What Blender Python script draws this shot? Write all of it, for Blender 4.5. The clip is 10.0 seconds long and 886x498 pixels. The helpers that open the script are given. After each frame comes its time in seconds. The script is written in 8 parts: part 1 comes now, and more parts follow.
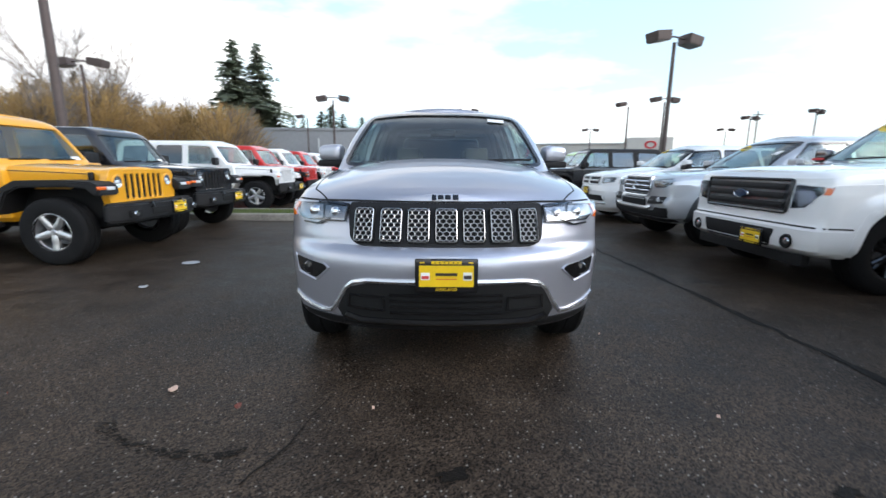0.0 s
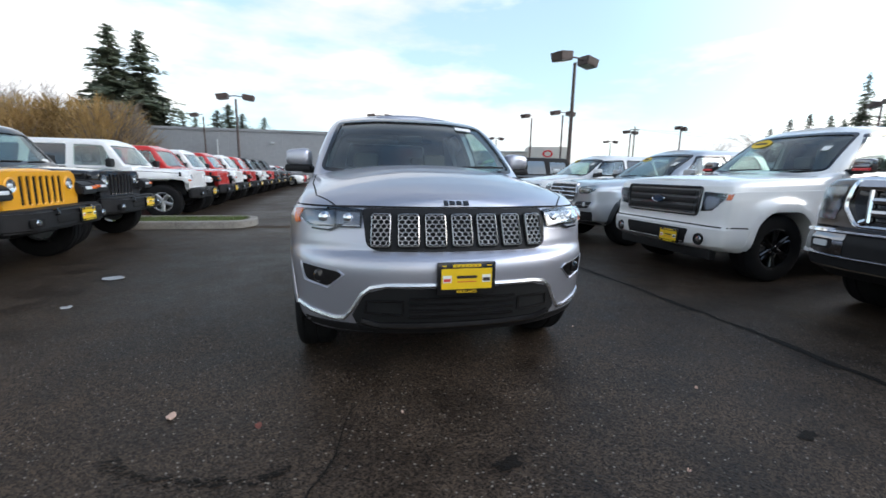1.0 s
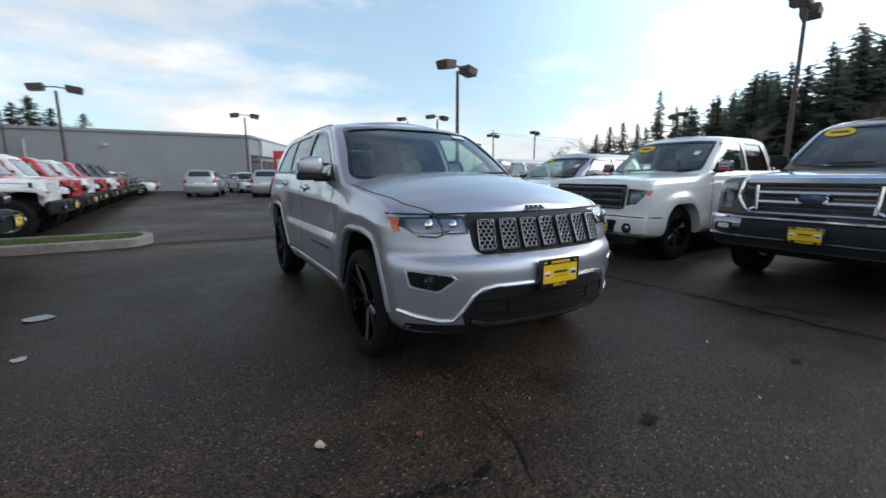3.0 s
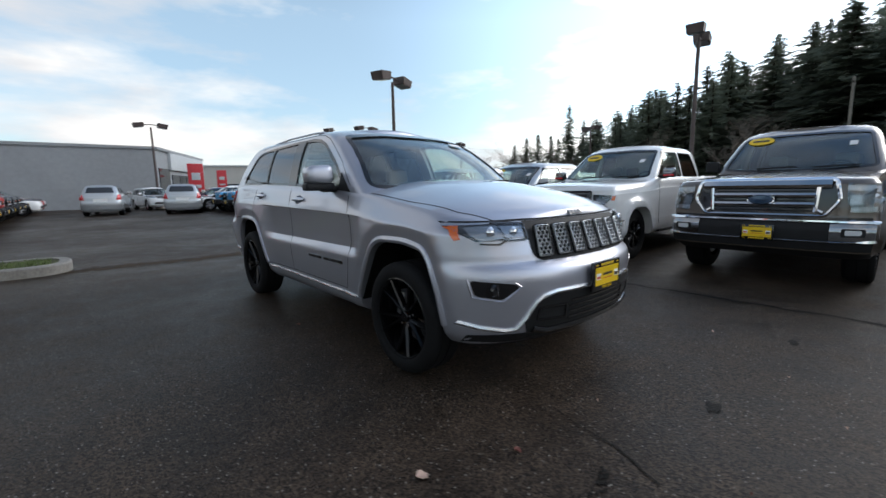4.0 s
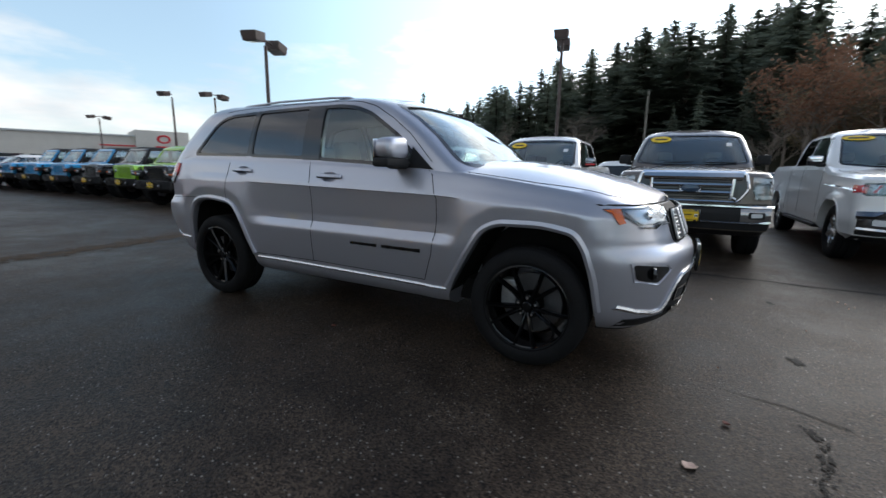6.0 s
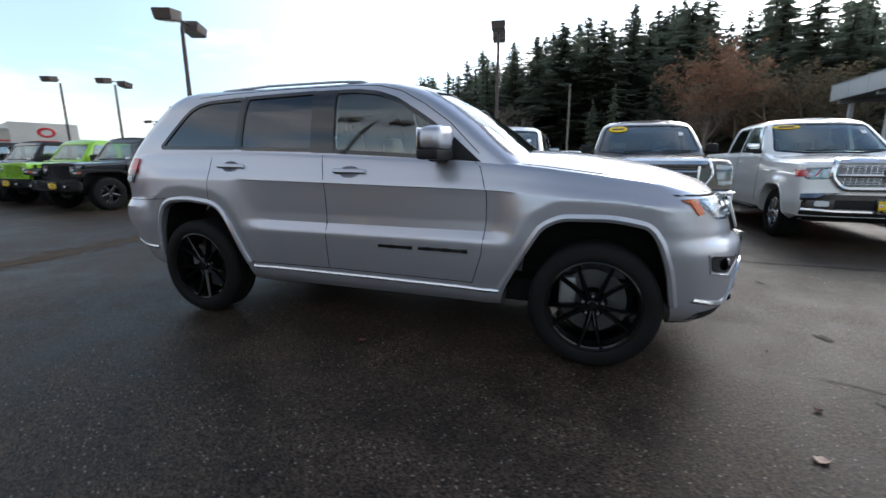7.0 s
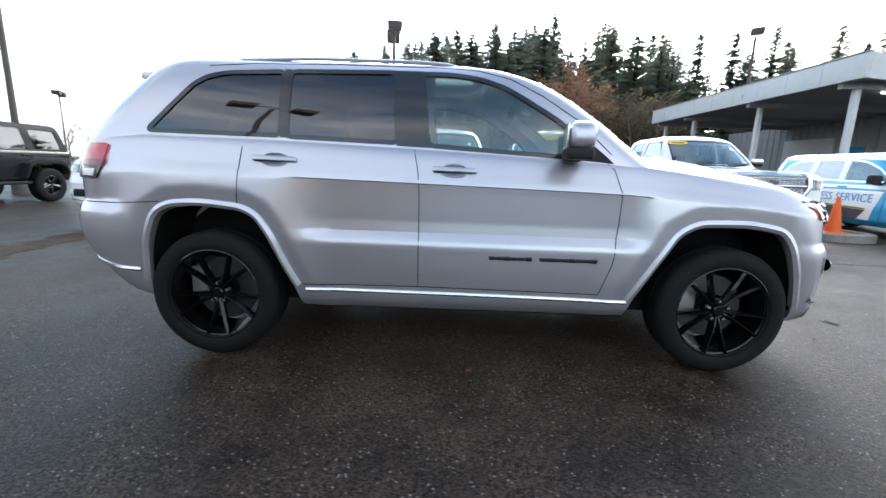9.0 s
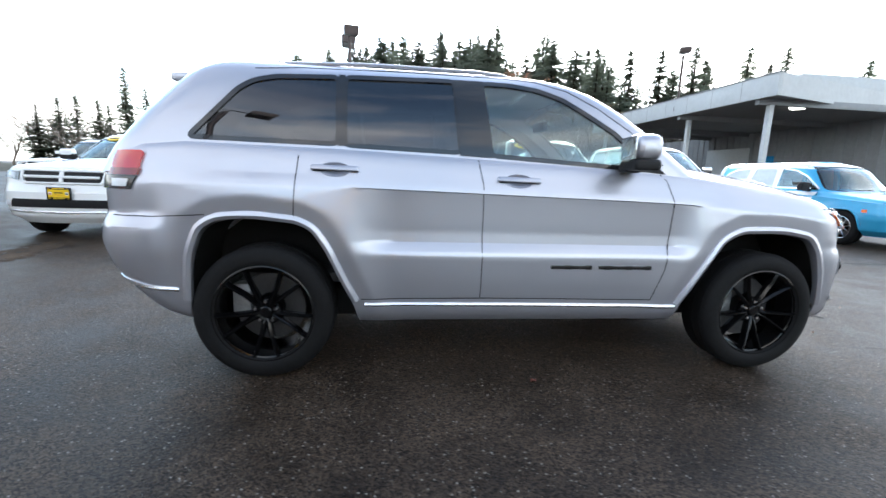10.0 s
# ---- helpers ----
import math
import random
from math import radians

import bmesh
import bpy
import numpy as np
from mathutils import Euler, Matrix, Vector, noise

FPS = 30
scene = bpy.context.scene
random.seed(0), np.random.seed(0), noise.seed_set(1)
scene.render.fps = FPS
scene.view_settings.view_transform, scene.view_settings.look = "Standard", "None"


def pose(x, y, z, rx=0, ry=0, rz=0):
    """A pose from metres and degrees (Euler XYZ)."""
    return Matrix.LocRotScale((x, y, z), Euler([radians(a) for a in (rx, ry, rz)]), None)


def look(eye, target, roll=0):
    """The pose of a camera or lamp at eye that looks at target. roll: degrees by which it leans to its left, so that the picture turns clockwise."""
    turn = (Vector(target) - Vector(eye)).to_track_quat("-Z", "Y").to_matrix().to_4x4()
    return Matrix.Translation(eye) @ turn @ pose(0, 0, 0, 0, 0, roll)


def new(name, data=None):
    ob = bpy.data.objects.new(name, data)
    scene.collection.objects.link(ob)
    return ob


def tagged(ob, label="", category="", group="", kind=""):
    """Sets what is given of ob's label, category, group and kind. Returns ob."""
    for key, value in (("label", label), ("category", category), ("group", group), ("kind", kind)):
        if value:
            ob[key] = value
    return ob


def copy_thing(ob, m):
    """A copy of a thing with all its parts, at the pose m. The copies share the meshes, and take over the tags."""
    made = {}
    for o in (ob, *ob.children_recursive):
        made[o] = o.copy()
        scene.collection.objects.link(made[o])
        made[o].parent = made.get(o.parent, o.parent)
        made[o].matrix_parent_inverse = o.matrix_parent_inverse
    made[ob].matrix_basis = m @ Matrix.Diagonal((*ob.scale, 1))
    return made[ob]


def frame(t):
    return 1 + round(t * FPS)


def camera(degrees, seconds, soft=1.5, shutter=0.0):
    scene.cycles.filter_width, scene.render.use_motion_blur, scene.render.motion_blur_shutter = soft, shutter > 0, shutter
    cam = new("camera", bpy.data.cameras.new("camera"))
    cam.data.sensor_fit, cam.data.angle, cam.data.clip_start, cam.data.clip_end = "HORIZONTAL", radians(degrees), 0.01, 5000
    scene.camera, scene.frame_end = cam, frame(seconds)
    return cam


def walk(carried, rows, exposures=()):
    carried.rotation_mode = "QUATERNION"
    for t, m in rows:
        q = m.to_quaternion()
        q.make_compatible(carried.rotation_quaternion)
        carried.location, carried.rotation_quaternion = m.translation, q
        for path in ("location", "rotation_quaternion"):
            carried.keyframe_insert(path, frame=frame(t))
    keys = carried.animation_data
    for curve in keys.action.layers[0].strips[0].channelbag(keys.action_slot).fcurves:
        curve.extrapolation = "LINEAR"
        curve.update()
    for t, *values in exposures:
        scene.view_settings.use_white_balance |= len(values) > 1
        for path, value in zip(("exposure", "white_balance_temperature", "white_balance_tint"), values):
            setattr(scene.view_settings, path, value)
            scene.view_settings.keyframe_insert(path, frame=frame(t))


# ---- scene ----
cam = camera(93.1, 10.0, shutter=0.5)
PATH = [
    (0, (-0.045, 0.173, 1.202), (-0.02, 2.136, 0.817), 0.4),
    (0.5, (-0.303, 0.109, 1.206), (-0.068, 2.057, 0.821), -0.2),
    (1, (-0.624, 0.157, 1.204), (-0.176, 2.073, 0.849), 1.1),
    (1.5, (-0.991, 0.205, 1.214), (-0.389, 2.081, 0.867), -0.4),
    (2, (-1.331, 0.242, 1.221), (-0.516, 2.034, 0.866), 0.7),
    (2.5, (-1.616, 0.373, 1.24), (-0.701, 2.123, 0.92), -0.7),
    (3, (-1.893, 0.486, 1.228), (-0.878, 2.175, 0.887), -0.0),
    (3.2, (-2.029, 0.55, 1.24), (-0.931, 2.184, 0.888), -1.4),
    (4.3, (-2.652, 1.169, 1.202), (-1.279, 2.594, 0.912), -1.9),
    (4.5, (-2.802, 1.27, 1.204), (-1.373, 2.633, 0.887), -3.3),
    (5, (-3.032, 1.598, 1.231), (-1.485, 2.829, 0.928), -1.3),
    (5.5, (-3.183, 2.009, 1.224), (-1.559, 3.131, 0.903), -0.2),
    (5.7, (-3.261, 2.195, 1.205), (-1.592, 3.24, 0.857), 0.3),
    (6.8, (-3.361, 3.082, 1.172), (-1.523, 3.769, 0.784), 0.8),
    (7, (-3.374, 3.245, 1.18), (-1.519, 3.874, 0.777), 0.1),
    (7.5, (-3.336, 3.633, 1.167), (-1.425, 4.084, 0.788), -0.1),
    (8, (-3.321, 4.012, 1.147), (-1.382, 4.306, 0.752), -0.1),
    (8.5, (-3.336, 4.407, 1.139), (-1.375, 4.521, 0.764), 1.4),
    (9, (-3.256, 4.755, 1.136), (-1.293, 4.778, 0.755), 1.9),
    (9.5, (-3.256, 5.113, 1.145), (-1.293, 4.958, 0.795), 2.2),
    (10, (-3.189, 5.409, 1.137), (-1.233, 5.179, 0.792), 2.0),
]
EXPOSURES = [(0.0, 0.92), (1.0, 0.62), (2.5, 0.24), (5.5, 0.18), (7.0, 0.55), (8.5, 1.35), (10.0, 1.7)]
SKY_STRENGTH = 0.10
walk(cam, [(t, look(eye, target, roll)) for t, eye, target, roll in PATH], EXPOSURES)

# ---- world, sun ----
from mathutils.bvhtree import BVHTree

SUN_AZ, SUN_EL = 112.0, 30.0
world = bpy.data.worlds.new("sky")
scene.world = world
world.use_nodes = True
wn, wl = world.node_tree.nodes, world.node_tree.links
wn.clear()
w_out = wn.new("ShaderNodeOutputWorld")
w_bg = wn.new("ShaderNodeBackground")
w_sky = wn.new("ShaderNodeTexSky")
w_sky.sky_type, w_sky.sun_disc = "NISHITA", False
w_sky.sun_elevation, w_sky.sun_rotation = radians(SUN_EL), radians(SUN_AZ)
w_sky.dust_density, w_sky.ozone_density = 1.0, 2.0
w_co = wn.new("ShaderNodeTexCoord")
w_map = wn.new("ShaderNodeMapping")
w_map.inputs["Scale"].default_value = (1.0, 1.0, 3.2)
w_map.inputs["Location"].default_value = (0.35, 0.2, 0.0)
w_noise = wn.new("ShaderNodeTexNoise")
w_noise.inputs["Scale"].default_value, w_noise.inputs["Detail"].default_value, w_noise.inputs["Roughness"].default_value = 1.7, 7.0, 0.55
w_ramp = wn.new("ShaderNodeValToRGB")
w_ramp.color_ramp.elements[0].position, w_ramp.color_ramp.elements[1].position = 0.43, 0.57
w_noise2 = wn.new("ShaderNodeTexNoise")
w_noise2.inputs["Scale"].default_value, w_noise2.inputs["Detail"].default_value = 3.0, 6.0
w_tone = wn.new("ShaderNodeValToRGB")
w_tone.color_ramp.elements[0].position, w_tone.color_ramp.elements[1].position = 0.40, 0.60
w_tone.color_ramp.elements[0].color, w_tone.color_ramp.elements[1].color = (6.7, 6.9, 7.3, 1), (9.9, 9.8, 9.6, 1)
w_mix = wn.new("ShaderNodeMix")
w_mix.data_type = "RGBA"
w_lift = wn.new("ShaderNodeMix")
w_lift.data_type, w_lift.blend_type = "RGBA", "ADD"
w_lift.inputs["Factor"].default_value = 1.0
w_lift.inputs[7].default_value = (2.4, 3.3, 3.75, 1)
wl.new(w_co.outputs["Generated"], w_map.inputs["Vector"])
wl.new(w_map.outputs[0], w_noise.inputs["Vector"])
wl.new(w_map.outputs[0], w_noise2.inputs["Vector"])
wl.new(w_noise.outputs["Fac"], w_ramp.inputs["Fac"])
wl.new(w_noise2.outputs["Fac"], w_tone.inputs["Fac"])
wl.new(w_ramp.outputs["Color"], w_mix.inputs["Factor"])
wl.new(w_sky.outputs["Color"], w_lift.inputs[6])
wl.new(w_lift.outputs[2], w_mix.inputs[6])
wl.new(w_tone.outputs["Color"], w_mix.inputs[7])
w_sep, w_high, w_dim = wn.new("ShaderNodeSeparateXYZ"), wn.new("ShaderNodeMapRange"), wn.new("ShaderNodeMix")
w_high.inputs["From Min"].default_value, w_high.inputs["From Max"].default_value = 0.34, 0.80
w_dim.data_type, w_dim.blend_type = "RGBA", "MULTIPLY"
w_dim.inputs[7].default_value = (0.275, 0.32, 0.41, 1)
wl.new(w_co.outputs["Generated"], w_sep.inputs[0])
wl.new(w_sep.outputs["Z"], w_high.inputs["Value"])
wl.new(w_high.outputs[0], w_dim.inputs["Factor"])
wl.new(w_mix.outputs[2], w_dim.inputs[6])
# bright thin cloud round the sun
w_dot, w_near, w_glow = wn.new("ShaderNodeVectorMath"), wn.new("ShaderNodeMapRange"), wn.new("ShaderNodeVectorMath")
w_dot.operation, w_glow.operation = "DOT_PRODUCT", "SCALE"
w_dot.inputs[1].default_value = (math.sin(radians(SUN_AZ)) * math.cos(radians(SUN_EL)), math.cos(radians(SUN_AZ)) * math.cos(radians(SUN_EL)), math.sin(radians(SUN_EL)))
w_near.interpolation_type = "SMOOTHSTEP"
w_near.inputs["From Min"].default_value, w_near.inputs["From Max"].default_value = 0.25, 1.0
w_near.inputs["To Min"].default_value, w_near.inputs["To Max"].default_value = 1.0, 2.2
wl.new(w_co.outputs["Generated"], w_dot.inputs[0])
wl.new(w_dot.outputs["Value"], w_near.inputs["Value"])
wl.new(w_dim.outputs[2], w_glow.inputs[0])
wl.new(w_near.outputs[0], w_glow.inputs["Scale"])
wl.new(w_glow.outputs[0], w_bg.inputs["Color"])
w_bg.inputs["Strength"].default_value = SKY_STRENGTH
wl.new(w_bg.outputs[0], w_out.inputs["Surface"])

sun = new("sun", bpy.data.lights.new("sun", "SUN"))
sun.data.energy, sun.data.angle, sun.data.color = 0.7, radians(25), (1.0, 0.94, 0.86)
_a, _e = radians(SUN_AZ), radians(SUN_EL)
_d = Vector((math.sin(_a) * math.cos(_e), math.cos(_a) * math.cos(_e), math.sin(_e)))
sun.matrix_world = look(_d * 60, (0, 0, 0))


# ---- materials ----
def mat(name, color, rough=0.5, metal=0.0, coat=0.0, spec=0.5, noise_scale=0.0, noise_amt=0.15, bump=0.0, bump_scale=60.0, rough_var=0.0, alpha=1.0, trans=0.0, ior=1.45, emit=0.0, vary=0.0):
    """A principled material with colour variation at two scales, a fine bump and varied gloss."""
    m = bpy.data.materials.new(name)
    m.use_nodes = True
    n, l = m.node_tree.nodes, m.node_tree.links
    b = n["Principled BSDF"]
    b.inputs["Base Color"].default_value = (*color, 1)
    b.inputs["Roughness"].default_value, b.inputs["Metallic"].default_value = rough, metal
    b.inputs["Coat Weight"].default_value, b.inputs["Coat Roughness"].default_value = coat, 0.04
    b.inputs["Specular IOR Level"].default_value, b.inputs["IOR"].default_value = spec, ior
    b.inputs["Transmission Weight"].default_value, b.inputs["Alpha"].default_value = trans, alpha
    if emit:
        b.inputs["Emission Color"].default_value, b.inputs["Emission Strength"].default_value = (*color, 1), emit
    if noise_scale or bump or vary:
        co = n.new("ShaderNodeTexCoord")
    if noise_scale or vary:
        t1, t2 = n.new("ShaderNodeTexNoise"), n.new("ShaderNodeTexNoise")
        t1.inputs["Scale"].default_value, t1.inputs["Detail"].default_value = noise_scale or 1.0, 6
        t2.inputs["Scale"].default_value, t2.inputs["Detail"].default_value = (noise_scale or 1.0) * 9, 4
        l.new(co.outputs["Object"], t1.inputs["Vector"]), l.new(co.outputs["Object"], t2.inputs["Vector"])
        add = n.new("ShaderNodeMath")
        add.operation = "ADD"
        l.new(t1.outputs["Fac"], add.inputs[0]), l.new(t2.outputs["Fac"], add.inputs[1])
        rng = n.new("ShaderNodeMapRange")
        rng.inputs["From Min"].default_value, rng.inputs["From Max"].default_value = 0.6, 1.4
        rng.inputs["To Min"].default_value, rng.inputs["To Max"].default_value = 1 - noise_amt, 1 + noise_amt
        l.new(add.outputs[0], rng.inputs["Value"])
        val = rng.outputs[0]
        if vary:
            info, mr, mul = n.new("ShaderNodeObjectInfo"), n.new("ShaderNodeMapRange"), n.new("ShaderNodeMath")
            mr.inputs["To Min"].default_value, mr.inputs["To Max"].default_value = 1 - vary, 1 + vary
            mul.operation = "MULTIPLY"
            l.new(info.outputs["Random"], mr.inputs["Value"])
            l.new(val, mul.inputs[0]), l.new(mr.outputs[0], mul.inputs[1])
            val = mul.outputs[0]
        hsv = n.new("ShaderNodeHueSaturation")
        hsv.inputs["Color"].default_value = (*color, 1)
        l.new(val, hsv.inputs["Value"])
        l.new(hsv.outputs[0], b.inputs["Base Color"])
        if rough_var:
            rr = n.new("ShaderNodeMapRange")
            rr.inputs["From Min"].default_value, rr.inputs["From Max"].default_value = 0.6, 1.4
            rr.inputs["To Min"].default_value, rr.inputs["To Max"].default_value = max(0.02, rough - rough_var), min(1, rough + rough_var)
            l.new(add.outputs[0], rr.inputs["Value"])
            l.new(rr.outputs[0], b.inputs["Roughness"])
    if bump:
        tb, bp = n.new("ShaderNodeTexNoise"), n.new("ShaderNodeBump")
        tb.inputs["Scale"].default_value, tb.inputs["Detail"].default_value = bump_scale, 5
        bp.inputs["Strength"].default_value, bp.inputs["Distance"].default_value = bump, 0.01
        l.new(co.outputs["Object"], tb.inputs["Vector"]), l.new(tb.outputs["Fac"], bp.inputs["Height"])
        l.new(bp.outputs[0], b.inputs["Normal"])
    return m


def paint(name, color, metal=0.0, rough=0.35):
    """Clear-coated car paint with a little road film in the gloss."""
    return mat(name, color, rough, metal, coat=1.0, noise_scale=0.35, noise_amt=0.015)


def glass_mat(name, tint, see, ior=2.0):
    """Thin window glass: a tinted see-through sheet with a sharp reflection at grazing angles."""
    m = bpy.data.materials.new(name)
    m.use_nodes = True
    n, l = m.node_tree.nodes, m.node_tree.links
    n.clear()
    out, tr, gl, mx, fr, dk, mx2 = (n.new(k) for k in ("ShaderNodeOutputMaterial", "ShaderNodeBsdfTransparent", "ShaderNodeBsdfGlossy", "ShaderNodeMixShader", "ShaderNodeLayerWeight", "ShaderNodeBsdfDiffuse", "ShaderNodeMixShader"))
    tr.inputs["Color"].default_value = (*tint, 1)
    dk.inputs["Color"].default_value = (0.012, 0.014, 0.015, 1)
    gl.inputs["Roughness"].default_value = 0.015
    gl.inputs["Color"].default_value = (0.93, 0.96, 1.0, 1)
    fr.inputs["Blend"].default_value = 0.5
    f0 = ((ior - 1) / (ior + 1)) ** 2
    pw, rim = n.new("ShaderNodeMath"), n.new("ShaderNodeMapRange")
    pw.operation, pw.inputs[1].default_value = "POWER", 5.0
    rim.inputs["To Min"].default_value, rim.inputs["To Max"].default_value = f0, 0.95
    l.new(fr.outputs["Facing"], pw.inputs[0]), l.new(pw.outputs[0], rim.inputs["Value"])
    mx2.inputs[0].default_value = see
    l.new(dk.outputs[0], mx2.inputs[1]), l.new(tr.outputs[0], mx2.inputs[2])
    l.new(rim.outputs[0], mx.inputs[0]), l.new(mx2.outputs[0], mx.inputs[1]), l.new(gl.outputs[0], mx.inputs[2])
    l.new(mx.outputs[0], out.inputs["Surface"])
    return m


def leaf_mat(name, color, amt=0.5, vary=0.3, through_light=0.4):
    """Foliage: matt, with light shining through the leaves, varied from tree to tree."""
    m = mat(name, color, 0.9, spec=0.15, noise_scale=0.5, noise_amt=amt, vary=vary)
    n, l = m.node_tree.nodes, m.node_tree.links
    b = n["Principled BSDF"]
    tl, mx = n.new("ShaderNodeBsdfTranslucent"), n.new("ShaderNodeMixShader")
    mx.inputs[0].default_value = through_light
    l.new(b.inputs["Base Color"].links[0].from_socket, tl.inputs["Color"])
    l.new(b.outputs[0], mx.inputs[1]), l.new(tl.outputs[0], mx.inputs[2])
    l.new(mx.outputs[0], n["Material Output"].inputs["Surface"])
    return m


def asphalt_mat():
    """Wet worn asphalt: dark binder, pale grit specks, damp sheen that comes and goes, patches and shallow relief."""
    m = bpy.data.materials.new("wet_asphalt")
    m.use_nodes = True
    n, l = m.node_tree.nodes, m.node_tree.links
    b = n["Principled BSDF"]
    co = n.new("ShaderNodeTexCoord")

    def tex(kind, scale, **kw):
        t = n.new(kind)
        t.inputs["Scale"].default_value = scale
        for k, v in kw.items():
            t.inputs[k].default_value = v
        l.new(co.outputs["Object"], t.inputs["Vector"])
        return t

    def ramp(src, a, c, ca=(0, 0, 0, 1), cb=(1, 1, 1, 1)):
        r = n.new("ShaderNodeValToRGB")
        r.color_ramp.elements[0].position, r.color_ramp.elements[1].position = a, c
        r.color_ramp.elements[0].color, r.color_ramp.elements[1].color = ca, cb
        l.new(src, r.inputs["Fac"])
        return r

    big, mid, grit = tex("ShaderNodeTexNoise", 0.35, Detail=5.0), tex("ShaderNodeTexNoise", 2.6, Detail=6.0, Roughness=0.62), tex("ShaderNodeTexVoronoi", 62.0)
    speck = tex("ShaderNodeTexVoronoi", 36.0, Randomness=1.0)
    fine = tex("ShaderNodeTexNoise", 190.0, Detail=3.0)
    base = ramp(mid.outputs["Fac"], 0.3, 0.72, (0.0150, 0.0112, 0.0085, 1), (0.047, 0.0358, 0.0274, 1))
    spk = ramp(speck.outputs["Distance"], 0.13, 0.22, (1, 1, 1, 1), (0, 0, 0, 1))
    pick = ramp(speck.outputs["Color"], 0.50, 0.66)
    cell = tex("ShaderNodeTexVoronoi", 125.0)
    tone = ramp(cell.outputs["Color"], 0.25, 0.80, (0.35, 0.34, 0.33, 1), (2.6, 2.45, 2.25, 1))
    grain = n.new("ShaderNodeMix")
    grain.data_type, grain.blend_type = "RGBA", "MULTIPLY"
    grain.inputs["Factor"].default_value = 1.0
    l.new(base.outputs[0], grain.inputs[6]), l.new(tone.outputs[0], grain.inputs[7])
    mul = n.new("ShaderNodeMath")
    mul.operation = "MULTIPLY"
    l.new(spk.outputs[0], mul.inputs[0]), l.new(pick.outputs[0], mul.inputs[1])
    mix = n.new("ShaderNodeMix")
    mix.data_type = "RGBA"
    mix.inputs[7].default_value = (0.25, 0.225, 0.195, 1)
    l.new(mul.outputs[0], mix.inputs[0]), l.new(grain.outputs[2], mix.inputs[6])
    l.new(mix.outputs[2], b.inputs["Base Color"])
    wet = n.new("ShaderNodeMath")
    wet.operation = "ADD"
    l.new(big.outputs["Fac"], wet.inputs[0]), l.new(mid.outputs["Fac"], wet.inputs[1])
    rr = n.new("ShaderNodeMapRange")
    rr.inputs["From Min"].default_value, rr.inputs["From Max"].default_value = 0.7, 1.3
    rr.inputs["To Min"].default_value, rr.inputs["To Max"].default_value = 0.36, 0.66
    l.new(wet.outputs[0], rr.inputs["Value"]), l.new(rr.outputs[0], b.inputs["Roughness"])
    b.inputs["Specular IOR Level"].default_value = 0.14
    hsum = n.new("ShaderNodeMath")
    hsum.operation = "ADD"
    l.new(grit.outputs["Distance"], hsum.inputs[0]), l.new(fine.outputs["Fac"], hsum.inputs[1])
    bp = n.new("ShaderNodeBump")
    bp.inputs["Strength"].default_value, bp.inputs["Distance"].default_value = 0.45, 0.005
    l.new(hsum.outputs[0], bp.inputs["Height"]), l.new(bp.outputs[0], b.inputs["Normal"])
    return m


M_ASPHALT = asphalt_mat()
M_SILVER = paint("silver_metallic_paint", (0.50, 0.507, 0.565), 0.74, 0.36)
M_WHITE = paint("white_paint", (0.84, 0.84, 0.83))
M_YELLOW = paint("yellow_paint", (0.80, 0.37, 0.015))
M_BLACK = paint("black_paint", (0.012, 0.012, 0.014), 0.0, 0.25)
M_RED = paint("red_paint", (0.55, 0.02, 0.015))
M_GREY = paint("grey_metallic_paint", (0.105, 0.082, 0.064), 0.25, 0.36)
M_TACO = paint("pale_silver_paint", (0.50, 0.52, 0.54), 0.5, 0.3)
M_LIME = paint("lime_paint", (0.30, 0.62, 0.02))
M_BLUE = paint("blue_paint", (0.01, 0.30, 0.62), 0.2)
M_CYAN = paint("bright_blue_paint", (0.03, 0.36, 0.62), 0.2)
M_DKBLUE = paint("dark_blue_paint", (0.02, 0.05, 0.10), 0.3)
M_GUN = paint("gunmetal_paint", (0.10, 0.11, 0.12), 0.5)
M_GLASS = glass_mat("clear_window_glass", (0.79, 0.865, 0.84), 1.0, 1.85)
M_PRIV = glass_mat("privacy_glass", (0.20, 0.21, 0.23), 1.0, 2.0)
M_LAMPGLASS = glass_mat("lamp_cover", (0.95, 0.97, 0.98), 1.0, 1.5)
M_RUBBER = mat("tyre_rubber", (0.008, 0.008, 0.0085), 0.75, spec=0.22, noise_scale=6, noise_amt=0.3, bump=0.15, bump_scale=90)
M_PLASTIC = mat("black_plastic", (0.015, 0.015, 0.016), 0.55, spec=0.28, noise_scale=9, noise_amt=0.2, bump=0.08, bump_scale=300)
M_GLOSSBLACK = mat("gloss_black", (0.008, 0.008, 0.009), 0.18, coat=0.6, noise_scale=8, noise_amt=0.2)
M_WHEEL = mat("gloss_black_alloy", (0.004, 0.004, 0.0045), 0.13, spec=0.35, coat=0.15, noise_scale=8, noise_amt=0.2)
M_PILLAR = mat("pillar_black", (0.020, 0.021, 0.024), 0.05, spec=0.9)
M_REFLECT = mat("lamp_reflector", (0.30, 0.31, 0.33), 0.22, 0.85, coat=0.5)
# near-black for recesses, gaps and undersides, their shade put into the colour
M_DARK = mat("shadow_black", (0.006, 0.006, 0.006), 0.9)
M_CHROME = mat("chrome", (0.80, 0.81, 0.83), 0.07, 1.0, noise_scale=4, noise_amt=0.05)
# chrome with the reflection of dark ground put into its colour
M_BUMPER = mat("smoked_chrome", (0.30, 0.305, 0.32), 0.12, 1.0, noise_scale=4, noise_amt=0.08)
M_SATIN = mat("satin_silver_trim", (0.66, 0.67, 0.70), 0.25, 0.9, noise_scale=4, noise_amt=0.05)
